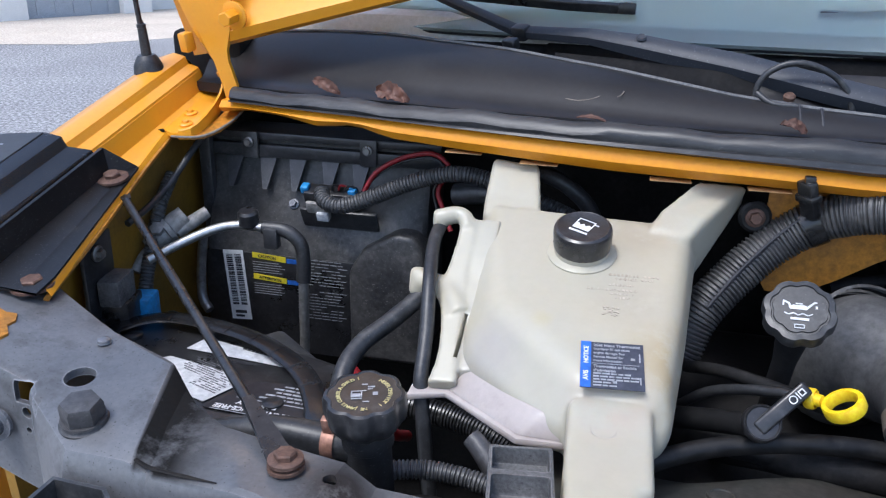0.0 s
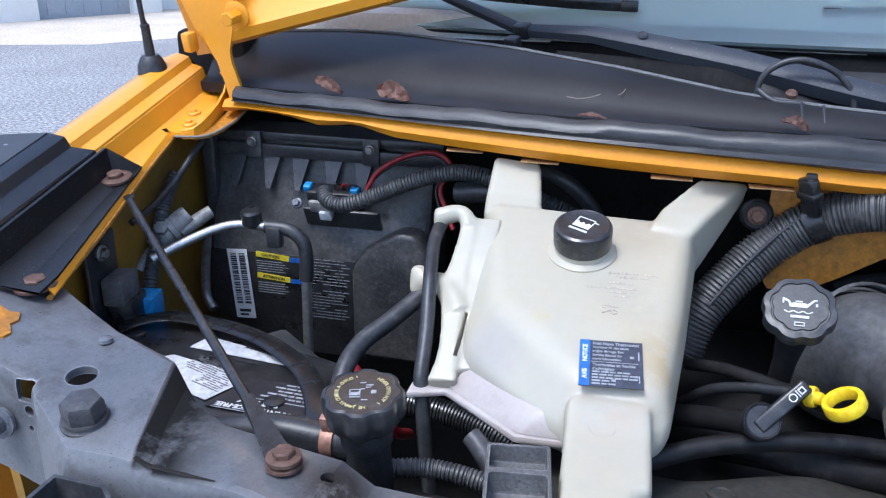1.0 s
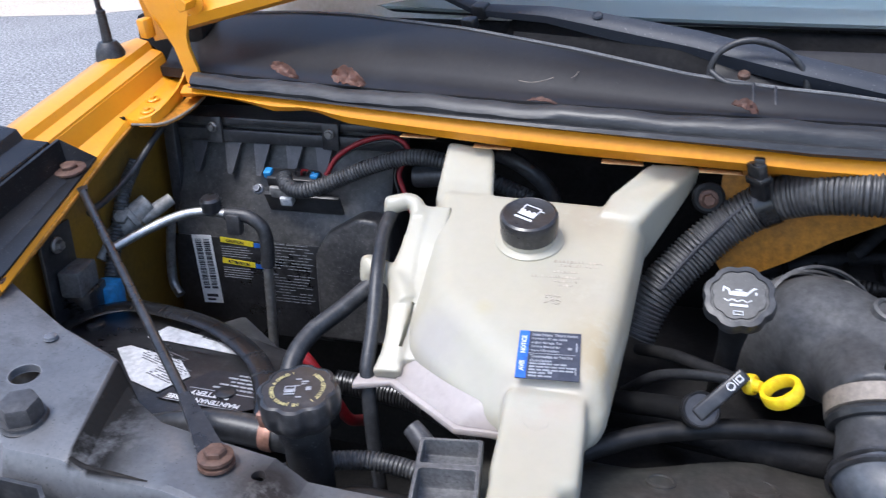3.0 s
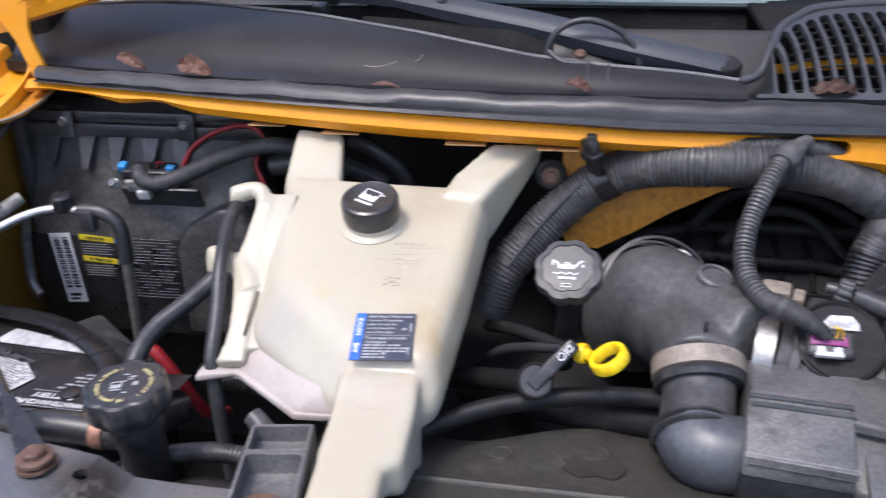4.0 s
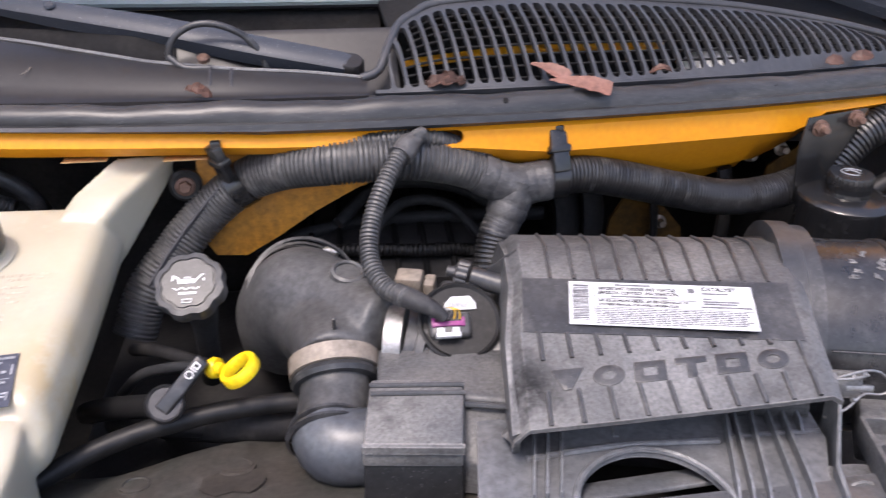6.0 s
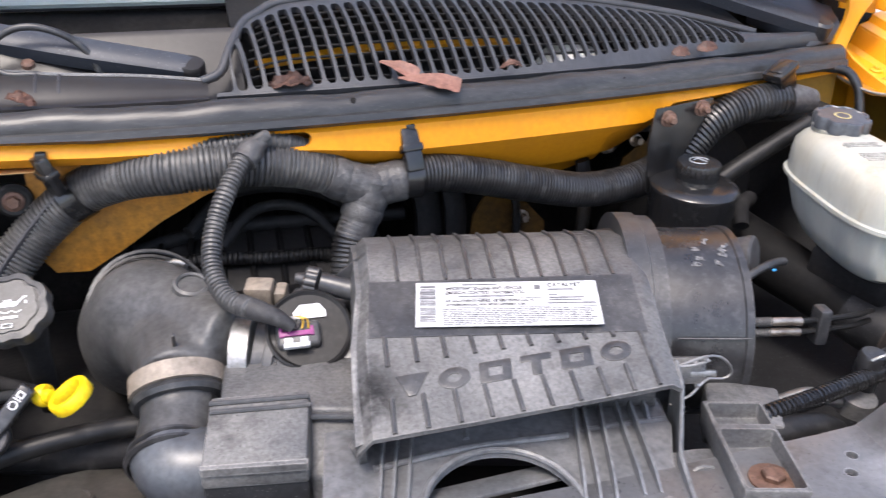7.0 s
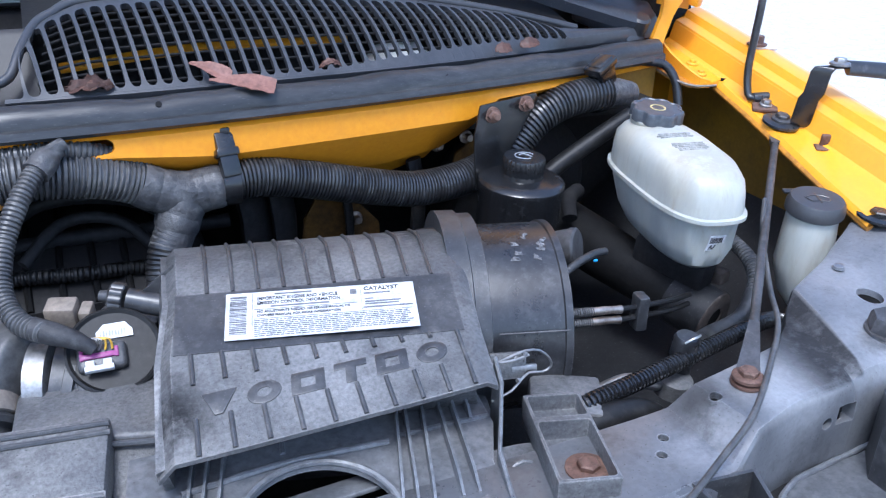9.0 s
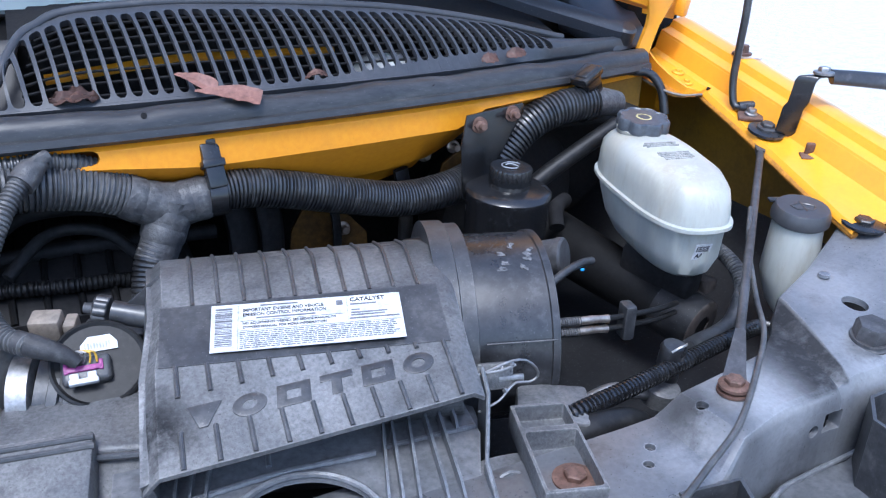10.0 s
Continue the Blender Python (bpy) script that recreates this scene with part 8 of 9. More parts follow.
part("rear_block", box(bmesh.new(), (0.06, 0.055, 0.03), pose(0.398, 0.552, 1.062, 0, 0, -30), 0.004), DUSTY, rad)

# ---- wiring harness along the firewall ----
harness = thing("wiring_harness", (0.1, 0.83, 1.2), "thick grey corrugated wiring harness along the firewall", "wiring harness")
part("passenger_run", tube(bmesh.new(), [(-0.235, 0.815, 1.055), (-0.220, 0.830, 1.094), (-0.189, 0.850, 1.131), (-0.157, 0.862, 1.163), (-0.123, 0.862, 1.190), (-0.101, 0.855, 1.202), (-0.072, 0.843, 1.212), (-0.03, 0.830, 1.218), (0.030, 0.828, 1.2195), (0.075, 0.832, 1.2115), (0.106, 0.835, 1.2000), (0.135, 0.836, 1.1870)], [0.0215] * 9 + [0.0205, 0.0195, 0.0185], 22, ring=(0.0045, 0.0022)), CONDUIT, harness, "thick corrugated conduit")
part("slit", tube(bmesh.new(), [(-0.214, 0.815, 1.108), (-0.189, 0.832, 1.140), (-0.157, 0.846, 1.176), (-0.127, 0.850, 1.205)], 0.0035, 8, flat=0.6), INK, harness, "dark slit along the conduit")
part("taped_joint", tube(bmesh.new(), [(0.110, 0.835, 1.1985), (0.128, 0.836, 1.1895), (0.147, 0.8365, 1.1835), (0.167, 0.8365, 1.1850), (0.188, 0.837, 1.1900)], [0.0196, 0.0210, 0.0225, 0.0200, 0.0182], 20), TAPE, harness, "grey wrapped tape")
turns = [((0.116, 0.8352, 1.1953), (1, 0.1, -0.55)), ((0.130, 0.836, 1.1888), (1, 0.1, -0.35)), ((0.160, 0.8365, 1.1845), (1, 0, 0.25)), ((0.174, 0.8366, 1.1866), (1, 0, 0.15))]
for at, way in turns:
    part("tape_turn", lathe(bmesh.new(), [(0.0198, -0.010), (0.0208, -0.007), (0.0214, 0.004), (0.0200, 0.009)], axis_pose(at, way), 20, closed=False), TAPE, harness)
part("taped_branch", tube(bmesh.new(), [(0.150, 0.836, 1.188), (0.143, 0.832, 1.170), (0.135, 0.828, 1.152), (0.126, 0.822, 1.136)], [0.0215, 0.0205, 0.0190, 0.0182], 20), TAPE, harness, "grey wrapped tape")
for at in ((0.145, 0.833, 1.175), (0.138, 0.830, 1.160)):
    part("tape_turn", lathe(bmesh.new(), [(0.0196, -0.008), (0.0208, -0.005), (0.0212, 0.004), (0.0198, 0.008)], axis_pose(at, (0.4, 0.2, 1)), 20, closed=False), TAPE, harness)
part("driver_run", tube(bmesh.new(), [(0.184, 0.838, 1.1900), (0.22, 0.841, 1.1895), (0.265, 0.845, 1.1800), (0.33, 0.850, 1.1625), (0.39, 0.853, 1.1500), (0.45, 0.860, 1.1520), (0.50, 0.875, 1.162)], 0.0195, 20, ring=(0.0038, 0.0026)), CONDUIT_BLACK, harness, "thick corrugated conduit")
part("upper_run", tube(bmesh.new(), [(-0.11, 0.860, 1.215), (-0.07, 0.845, 1.230), (0.0, 0.832, 1.237), (0.05, 0.830, 1.239), (0.085, 0.838, 1.229), (0.118, 0.842, 1.210)], 0.009, 14, ring=(0.0046, 0.0016)), CONDUIT, harness, "thin corrugated conduit")
part("down_branch", tube(bmesh.new(), [(0.148, 0.836, 1.184), (0.137, 0.829, 1.157), (0.124, 0.820, 1.132), (0.118, 0.805, 1.10), (0.12, 0.79, 1.06)], [0.021, 0.0185, 0.018, 0.018, 0.018], 18, ring=(0.0046, 0.0018)), CONDUIT_BLACK, harness, "corrugated branch")
for at, way, foot, tip in (((-0.123, 0.860, 1.190), (1, -0.1, 0.6), (-0.133, 0.832, 1.208), (-0.1415, 0.826, 1.238)), ((0.190, 0.838, 1.1895), (1, 0, 0), (0.190, 0.822, 1.203), (0.187, 0.838, 1.236))):
    foot, tip = Vector(foot), Vector(tip)
    k = bmesh.new()
    lathe(k, [(0.0192, -0.008), (0.0226, -0.008), (0.0226, 0.008), (0.0192, 0.008)], axis_pose(at, way), 24)
    box(k, (0.018, 0.010, (tip - foot).length + 0.006), axis_pose((tip + foot) / 2, tip - foot), 0.002)
    box(k, (0.022, 0.014, 0.008), axis_pose(foot.lerp(tip, 0.55), tip - foot), 0.002)
    box(k, (0.010, 0.008, 0.010), Matrix.Translation(tip + Vector((0.002, 0, 0.003))), 0.002)
    part("clip", k, GLOSS, harness, "black cable clip")
sensor = thing("sensor_lead", (0.04, 0.82, 1.2), "slim corrugated sensor lead with tape at both ends", "conduit")
part("conduit", tube(bmesh.new(), [(0.040, 0.816, 1.238), (0.026, 0.800, 1.230), (0.010, 0.778, 1.212), (-0.004, 0.755, 1.186), (-0.008, 0.728, 1.163), (0.001, 0.702, 1.150), (0.018, 0.682, 1.147)], 0.0087, 16, ring=(0.0040, 0.0016)), CONDUIT, sensor)
part("tape", tube(bmesh.new(), [(0.010, 0.690, 1.1485), (0.028, 0.680, 1.144), (0.040, 0.675, 1.139), (0.0495, 0.671, 1.1315)], [0.0094, 0.0090, 0.0074, 0.0048], 14), TAPE_BLACK, sensor, "black tape wrap")
part("tape", tube(bmesh.new(), [(0.049, 0.820, 1.243), (0.040, 0.815, 1.240), (0.028, 0.802, 1.231)], [0.006, 0.0118, 0.0115], 14), TAPE, sensor, "grey tape wrap")
part("tape_end", box(bmesh.new(), (0.022, 0.010, 0.010), pose(0.044, 0.815, 1.246, 0, -20, 20), 0.003), TAPE, sensor)
plug = thing("vacuum_plug", (0.09, 0.71, 1.14), "black ribbed plug on the side of the air cleaner", "connector")
part("stem", tube(bmesh.new(), [(0.118, 0.700, 1.138), (0.080, 0.716, 1.146)], 0.0095, 14), PLASTIC, plug)
part("head", lathe(bmesh.new(), [(0.0115, -0.004), (0.0125, -0.003), (0.0125, 0.006), (0.010, 0.008)], axis_pose((0.074, 0.719, 1.147), (-0.92, 0.37, 0.18)), 40, lobes=10, depth=0.12), PLASTIC, plug, "ribbed black head")
part("tip", tube(bmesh.new(), [(0.068, 0.7215, 1.148), (0.060, 0.725, 1.149)], [0.006, 0.0045], 12), PLASTIC, plug)
web = bmesh.new()
loft(web, [[(0.088, 0.713, 1.150), (0.117, 0.705, 1.176), (0.117, 0.705, 1.146)], [(0.0885, 0.7155, 1.150), (0.1175, 0.7075, 1.176), (0.1175, 0.7075, 1.146)]])
part("web", web, PLASTIC, plug)

# ---- power steering reservoir ----
ps = thing("power_steering_reservoir", (0.50, 0.812, 1.05), "black cylindrical power steering reservoir with a screw cap", "fluid reservoir")
pm = axis_pose((0.499, 0.813, 1.158), (0.02, -0.06, 1))
part("can", lathe(bmesh.new(), [(0.044, -0.13), (0.0465, -0.006), (0.0478, -0.002), (0.0475, 0.001), (0.0450, 0.0035), (0.034, 0.0060), (0.0235, 0.0075), (0.0225, 0.012)], pm, 44), GLOSS, ps)
pcap = part("cap", lathe(bmesh.new(), [(0.0222, 0.010), (0.0234, 0.012), (0.0234, 0.027), (0.0224, 0.0292), (0.001, 0.0298)], pm, 72, lobes=24, depth=0.05), GLOSS, ps, "ribbed black cap")
tm = Matrix.Translation((0.4996, 0.8110, 1.1882)) @ Matrix.Rotation(radians(-20), 4, "Z")
wm = bmesh.new()
tube(wm, [tm @ Vector((0.0105 * math.cos(a), 0.0105 * math.sin(a), 0)) for a in spread(0.4, 5.2, 14)], 0.0006, 6)
tube(wm, [tm @ Vector((-0.006, 0.002, 0)), tm @ Vector((0, 0.006, 0)), tm @ Vector((0.007, -0.004, 0))], 0.0006, 6)
part("symbol", wm, INK_GREY, pcap, "white steering wheel symbol")
part("lug", box(bmesh.new(), (0.010, 0.006, 0.018), pose(0.553, 0.81, 1.03), 0.002), SMOOTH, ps)
side_cap = lathe(bmesh.new(), [(0.016, -0.02), (0.0195, 0.001), (0.0205, 0.003), (0.0205, 0.008), (0.018, 0.010)], axis_pose((0.490, 0.70, 1.128), (0.6, -0.7, 0.2)), 24)
tagged(part("steel_plug", side_cap, DIRTY_STEEL), "small grey metal plug behind the air cleaner", "plug")
bk = thing("reservoir_bracket", (0.50, 0.855, 1.2), "black steel bracket bolted to the firewall", "bracket")
own = prism(bmesh.new(), [(-0.038, 0.020), (0.046, 0.022), (0.051, 0.015), (0.002, -0.050), (0.0, -0.075), (-0.040, -0.075), (-0.045, -0.012)], 0, 0.003, round_=0.0008)
bmx = Matrix(((0.96, 0, -0.26, 0.497), (0.26, 0, 0.96, 0.852), (0, 1, 0, 1.218), (0, 0, 0, 1)))
part("plate", join(bmesh.new(), own, bmx), GLOSS, bk)
for x, y, z in ((0.476, 0.845, 1.226), (0.524, 0.858, 1.231)):
    st = bmesh.new()
    m = axis_pose((x, y, z), (-0.15, -0.95, 0.1))
    lathe(st, [(0.009, 0), (0.009, 0.002), (0.0068, 0.0025)], m, 20)
    lathe(st, [(0.0068, 0.002), (0.0068, 0.008), (0.0045, 0.009)], m, 6)
    lathe(st, [(0.0038, 0.008), (0.0038, 0.017), (0.003, 0.018)], m, 12)
    part("stud", st, RUST, bk, "rusty stud and nut")

# ---- brake fluid reservoir and master cylinder ----
brake = thing("brake_fluid_reservoir", (0.655, 0.74, 1.08), "bluish white translucent brake fluid reservoir with a black cap", "fluid reservoir")
BM = pose(0.654, 0.750, 1.157, 0.9, 0, -11)


def oval(wx, wy, z, sq=2.6, n=72, dy=0.0, flute=0.0):
    out = []
    for k in range(n):
        a = 2 * math.pi * k / n
        c, s_ = math.cos(a), math.sin(a)
        k_ = 1 + flute * math.cos(12 * a)
        out.append(BM @ Vector((k_ * wx * math.copysign(abs(c) ** (2 / sq), c), dy + k_ * wy * math.copysign(abs(s_) ** (2 / sq), s_), z)))
    return out


up_ = bmesh.new()
loft(up_, [oval(0.0448, 0.106, -0.002, 3.0), oval(0.0448, 0.106, 0.008, 3.0), oval(0.0440, 0.104, 0.022, 3.0, dy=0.001, flute=0.010), oval(0.0430, 0.101, 0.035, 2.9, dy=0.002, flute=0.010), oval(0.039, 0.092, 0.0445, 2.7, dy=0.004), oval(0.033, 0.068, 0.0505, 2.4, dy=0.020), oval(0.018, 0.024, 0.055, 2.0, dy=0.055)])
part("upper_half", up_, BRAKE, brake)
sm_ = bmesh.new()
loft(sm_, [oval(0.0448, 0.106, -0.003, 3.0), oval(0.0480, 0.110, -0.002, 3.0), oval(0.0480, 0.110, 0.002, 3.0), oval(0.0448, 0.106, 0.003, 3.0)])
part("seam", sm_, BRAKE, brake, "raised moulded seam")
lo_ = bmesh.new()
loft(lo_, [oval(0.028, 0.070, -0.060, 2.6, dy=-0.018), oval(0.034, 0.082, -0.054, 2.7, dy=-0.014), oval(0.0395, 0.092, -0.037, 2.9, dy=-0.008, flute=0.022), oval(0.0425, 0.100, -0.012, 3.0, flute=0.020), oval(0.0438, 0.103, -0.001, 3.0)])
part("lower_half", lo_, BRAKE, brake)
bc = Vector((0.6655, 0.806, 1.2115))
bu = Vector((0.0, -0.12, 1)).normalized()
part("neck", lathe(bmesh.new(), [(0.027, -0.02), (0.027, -0.002), (0.0285, 0.0), (0.0285, 0.004)], axis_pose(bc, bu), 32), BRAKE, brake)
bcap = part("cap", lathe(bmesh.new(), [(0.028, 0.002), (0.0302, 0.0035), (0.0302, 0.0145), (0.029, 0.0168), (0.027, 0.0172), (0.0255, 0.0160), (0.001, 0.0160)], axis_pose(bc, bu, 0.3), 96, lobes=8, depth=0.12), BEND, brake, "lobed grey-black cap")
part("symbol", lathe(bmesh.new(), [(0.0070, 0.0160), (0.0090, 0.0160), (0.0090, 0.0164), (0.0070, 0.0164)], axis_pose(bc, bu), 28, closed=False), INK_YELLOW, bcap, "yellow round symbol")
tag = frame_of((0.6240, 0.6480, 1.1400), (0.6480, 0.6478, 1.1375), (0.6300, 0.6515, 1.1200))
tl_ = part("label", box(bmesh.new(), (0.021, 0.018, 0.0005), tag @ Matrix.Translation((0.0105, -0.009, -0.001)), 0), PAPER, brake, "small white label")
lettering("text", "AAX", 0.0075, tag @ Matrix.Translation((0.003, -0.0135, -0.0006)), INK, tl_)
bb = bmesh.new()
x = 0.002
while x < 0.018:
    w = random.choice((0.0004, 0.0008, 0.0012))
    bars(bb, tag @ Matrix.Translation((0, 0, -0.0006)), [(x, -0.0055, w, 0.0065)])
    x += w + 0.0007
tagged(part("bar_code", bb, INK, tl_), kind="stuff")
pt = bmesh.new()
for centre, rows_, wide_ in (((0.651, 0.752, 1.2098), 3, 0.040), ((0.647, 0.725, 1.2076), 5, 0.036)):
    tm = Matrix.Translation(centre) @ Matrix.Rotation(radians(-11), 4, "Z") @ Matrix.Rotation(radians(4.5), 4, "X")
    for i in range(rows_):
        x = -wide_ / 2 + random.uniform(0, 0.004)
        while x < wide_ / 2 - 0.003:
            w = random.uniform(0.003, 0.009)
            bars(pt, tm, [(x, 0.008 - 0.0042 * i, w, 0.0017)], 0.003)
            x += w + 0.0011
tagged(part("print", pt, FADED, brake), "faint grey printed lines", kind="stuff")
mcyl = thing("master_cylinder", (0.65, 0.75, 1.05), "black cast master cylinder with a rusty end", "master cylinder")
ma, mb = Vector((0.668, 0.668, 1.026)), Vector((0.595, 0.90, 1.066))
mdir = (ma - mb).normalized()
part("body", tube(bmesh.new(), [mb, mb.lerp(ma, 0.3), mb.lerp(ma, 0.75), ma], [0.036, 0.034, 0.031, 0.0305], 24), CAST, mcyl)
part("end_face", lathe(bmesh.new(), [(0.031, -0.004), (0.031, 0.0), (0.0285, 0.0015), (0.0135, 0.0015), (0.0115, -0.003), (0.001, -0.003)], axis_pose(ma, mdir), 28), CAST_DUSTY, mcyl, "dusty brown end face")
part("end_body", tube(bmesh.new(), [ma - mdir * 0.050, ma - mdir * 0.001], 0.0317, 24), LINER, mcyl)
part("lug", box(bmesh.new(), (0.020, 0.03, 0.016), pose(0.690, 0.70, 1.062, 0, 0, 15), 0.004), CAST_DUSTY, mcyl)
part("saddle", box(bmesh.new(), (0.03, 0.09, 0.035), pose(0.648, 0.722, 1.078, 6, 0, 20), 0.006), DARK, mcyl)
boost = part("brake_booster", lathe(bmesh.new(), [(0.10, -0.05), (0.12, -0.01), (0.12, 0.02), (0.08, 0.05), (0.03, 0.06)], axis_pose((0.59, 0.99, 1.06), (0.25, -0.95, -0.1)), 36), DARK)
tagged(boost, "black brake booster drum on the firewall", "brake booster")
hose("steering_hose", [(0.545, 0.865, 1.125), (0.583, 0.87, 1.147), (0.632, 0.872, 1.173), (0.685, 0.875, 1.198)], 0.0105, HOSE_BLACK, "black rubber hose behind the power steering reservoir")
hose("vacuum_hose", [(0.60, 0.85, 1.12), (0.575, 0.83, 1.12), (0.565, 0.81, 1.105)], 0.009, BLACK_MATTE, "short black hose beside the brake reservoir")
hd = thing("driver_harness", (0.6, 0.88, 1.18), "thick black corrugated conduit by the brake reservoir", "conduit")
part("conduit", tube(bmesh.new(), [(0.512, 0.878, 1.14), (0.530, 0.883, 1.175), (0.560, 0.886, 1.204), (0.602, 0.888, 1.221), (0.655, 0.890, 1.226)], 0.0205, 20, ring=(0.0052, 0.0028)), CONDUIT_BLACK, hd)
part("tape", tube(bmesh.new(), [(0.650, 0.894, 1.223), (0.675, 0.897, 1.221), (0.70, 0.90, 1.217)], [0.0195, 0.018, 0.015], 18), TAPE, hd, "grey tape wrap")
k = bmesh.new()
lathe(k, [(0.0205, -0.006), (0.0225, -0.006), (0.0225, 0.006), (0.0205, 0.006)], axis_pose((0.645, 0.893, 1.223), (1, 0.2, 0)), 24)
box(k, (0.028, 0.020, 0.036), pose(0.645, 0.888, 1.250, 0, -25, 20), 0.003)
box(k, (0.036, 0.025, 0.011), pose(0.640, 0.886, 1.259, 0, -25, 20), 0.003)
part("clip", k, GLOSS, hd, "black cable clip")
hose("bent_pipe", [(0.745, 0.945, 1.245), (0.778, 0.938, 1.240), (0.790, 0.925, 1.220), (0.792, 0.915, 1.19)], 0.0058, SMOOTH, "thin black bent pipe by the fender", "pipe")

# ---- brake lines, stud, lower conduit ----
for dz, nm in ((0.0, "brake_line"), (-0.011, "brake_line")):
    bl = thing(nm, (0.5, 0.62, 1.09 + dz), "dark brake line with a brass-coloured fitting", "brake line", "brake lines")
    part("hose", tube(bmesh.new(), [(0.40, 0.66, 1.085 + dz), (0.44, 0.63, 1.100 + dz), (0.47, 0.622, 1.101 + dz)], 0.0045, 12, ring=(0.0022, 0.0007)), TAPE, bl, "braided hose")
    part("fitting", tube(bmesh.new(), [(0.468, 0.622, 1.101 + dz), (0.480, 0.621, 1.1005 + dz), (0.484, 0.621, 1.100 + dz), (0.50, 0.62, 1.098 + dz)], [0.0036, 0.0042, 0.0034, 0.0042], 12), BRASS, bl, "brass-coloured metal fitting")
    part("line", tube(bmesh.new(), [(0.498, 0.62, 1.098 + dz), (0.56, 0.625, 1.092 + dz), (0.62, 0.66, 1.07 + dz)], 0.0028, 8), HOSE_BLACK, bl)
tagged(part("line_clip", box(bmesh.new(), (0.012, 0.018, 0.036), pose(0.524, 0.622, 1.090, 0, 0, -10), 0.003), PLASTIC), "dark grey plastic clip holding the brake lines", "clip")
hose("blue_wire", [(0.455, 0.66, 1.12), (0.475, 0.665, 1.128), (0.50, 0.672, 1.132), (0.52, 0.68, 1.128)], 0.004, RUBBER, "short black wire with a blue end", "wire")
tagged(part("blue_connector", box(bmesh.new(), (0.0045, 0.0026, 0.0026), pose(0.500, 0.667, 1.1275), 0.001), BLUE), "small blue wire connector", "connector")
stud = thing("engine_mount_stud", (0.53, 0.56, 1.05), "black rubber-capped stud with a pale clip", "stud")
part("cap", lathe(bmesh.new(), [(0.0105, -0.035), (0.0105, -0.012), (0.012, -0.010), (0.012, 0.009), (0.010, 0.0125), (0.001, 0.013)], axis_pose((0.530, 0.562, 1.083), (0.02, -0.1, 1)), 24), SMOOTH, stud)
part("clip", tube(bmesh.new(), [(0.521, 0.553, 1.094), (0.526, 0.550, 1.099), (0.534, 0.551, 1.099), (0.540, 0.556, 1.096)], 0.0011, 8), ALU, stud, "bright metal clip")
part("collar", lathe(bmesh.new(), [(0.017, -0.01), (0.017, 0.006), (0.014, 0.008)], axis_pose((0.518, 0.557, 1.052), (0.1, -0.2, 1)), 24), DUSTY, stud)
hose("vent_hose", [(0.57, 0.585, 1.068), (0.60, 0.603, 1.058), (0.64, 0.612, 1.058), (0.660, 0.618, 1.066), (0.675, 0.628, 1.077)], 0.0085, RUBBER, "black hose bending up beside the brace rod")
hose("vent_conduit", [(0.672, 0.626, 1.075), (0.688, 0.640, 1.085), (0.697, 0.665, 1.098), (0.697, 0.70, 1.105), (0.69, 0.74, 1.10)], 0.0085, CONDUIT, "black corrugated conduit below the brake reservoir", "conduit", ring=(0.0042, 0.0014))
hose("support_conduit", [(0.385, 0.540, 1.055), (0.405, 0.533, 1.074), (0.458, 0.540, 1.077), (0.532, 0.5555, 1.077), (0.60, 0.570, 1.077), (0.653, 0.582, 1.074), (0.70, 0.60, 1.05)], 0.0082, GLOSS, "black corrugated conduit behind the radiator support", "conduit", ring=(0.0044, 0.0024))
hose("wiring_guide", [(0.39, 0.522, 1.058), (0.42, 0.522, 1.064), (0.455, 0.524, 1.060), (0.48, 0.53, 1.05)], [0.013, 0.013, 0.012, 0.006], HOSE_BLACK, "smooth black plastic wiring guide", "cable guide")
hose("clutch_line", [(0.44, 0.565, 1.055), (0.463, 0.558, 1.066), (0.485, 0.555, 1.062), (0.505, 0.56, 1.052)], 0.007, GALV, "short grey metal pipe behind the radiator support", "pipe")
hose("release_cable", [(0.700, 0.66, 1.165), (0.668, 0.625, 1.145), (0.620, 0.562, 1.127), (0.590, 0.52, 1.119), (0.548, 0.483, 1.117), (0.478, 0.430, 1.116), (0.420, 0.400, 1.114), (0.378, 0.380, 1.112), (0.33, 0.36, 1.108)], 0.0025, CONDUIT, "thin grey hood release cable looping over the support", "cable")

# ---- washer bottle ----
wash = thing("washer_bottle", (0.76, 0.65, 1.0), "white plastic washer bottle with a black lid", "washer bottle")
wb = bmesh.new()
rows = []
for z, r_, dx, dy in ((1.03, 0.018, 0.01, -0.01), (1.05, 0.025, 0.004, -0.004), (1.085, 0.0300, 0.0, 0.0), (1.12, 0.0280, 0.0, 0.0), (1.148, 0.0262, 0.0, 0.0)):
    rows.append([(0.766 + dx + r_ * math.cos(a), 0.652 + dy + r_ * math.sin(a), z) for a in (2 * math.pi * q / 28 for q in range(28))])
part("bottle", loft(wb, rows), BRAKE, wash)
wc, wu = Vector((0.766, 0.651, 1.150)), Vector((-0.05, -0.12, 1)).normalized()
wcap = part("lid", lathe(bmesh.new(), [(0.0286, -0.006), (0.0306, -0.004), (0.0306, 0.004), (0.0292, 0.006), (0.0286, 0.009), (0.0270, 0.011), (0.001, 0.0112)], axis_pose(wc, wu), 40), TRAY, wash, "round black lid")
part("tab", box(bmesh.new(), (0.016, 0.008, 0.003), axis_pose(wc + wu * 0.010 + Vector((-0.010, 0.0285, 0)), wu), 0.001), SMOOTH, wcap)
em2 = axis_pose(wc + wu * 0.0113, wu) @ Matrix.Scale(0.88, 4)
sy = bmesh.new()
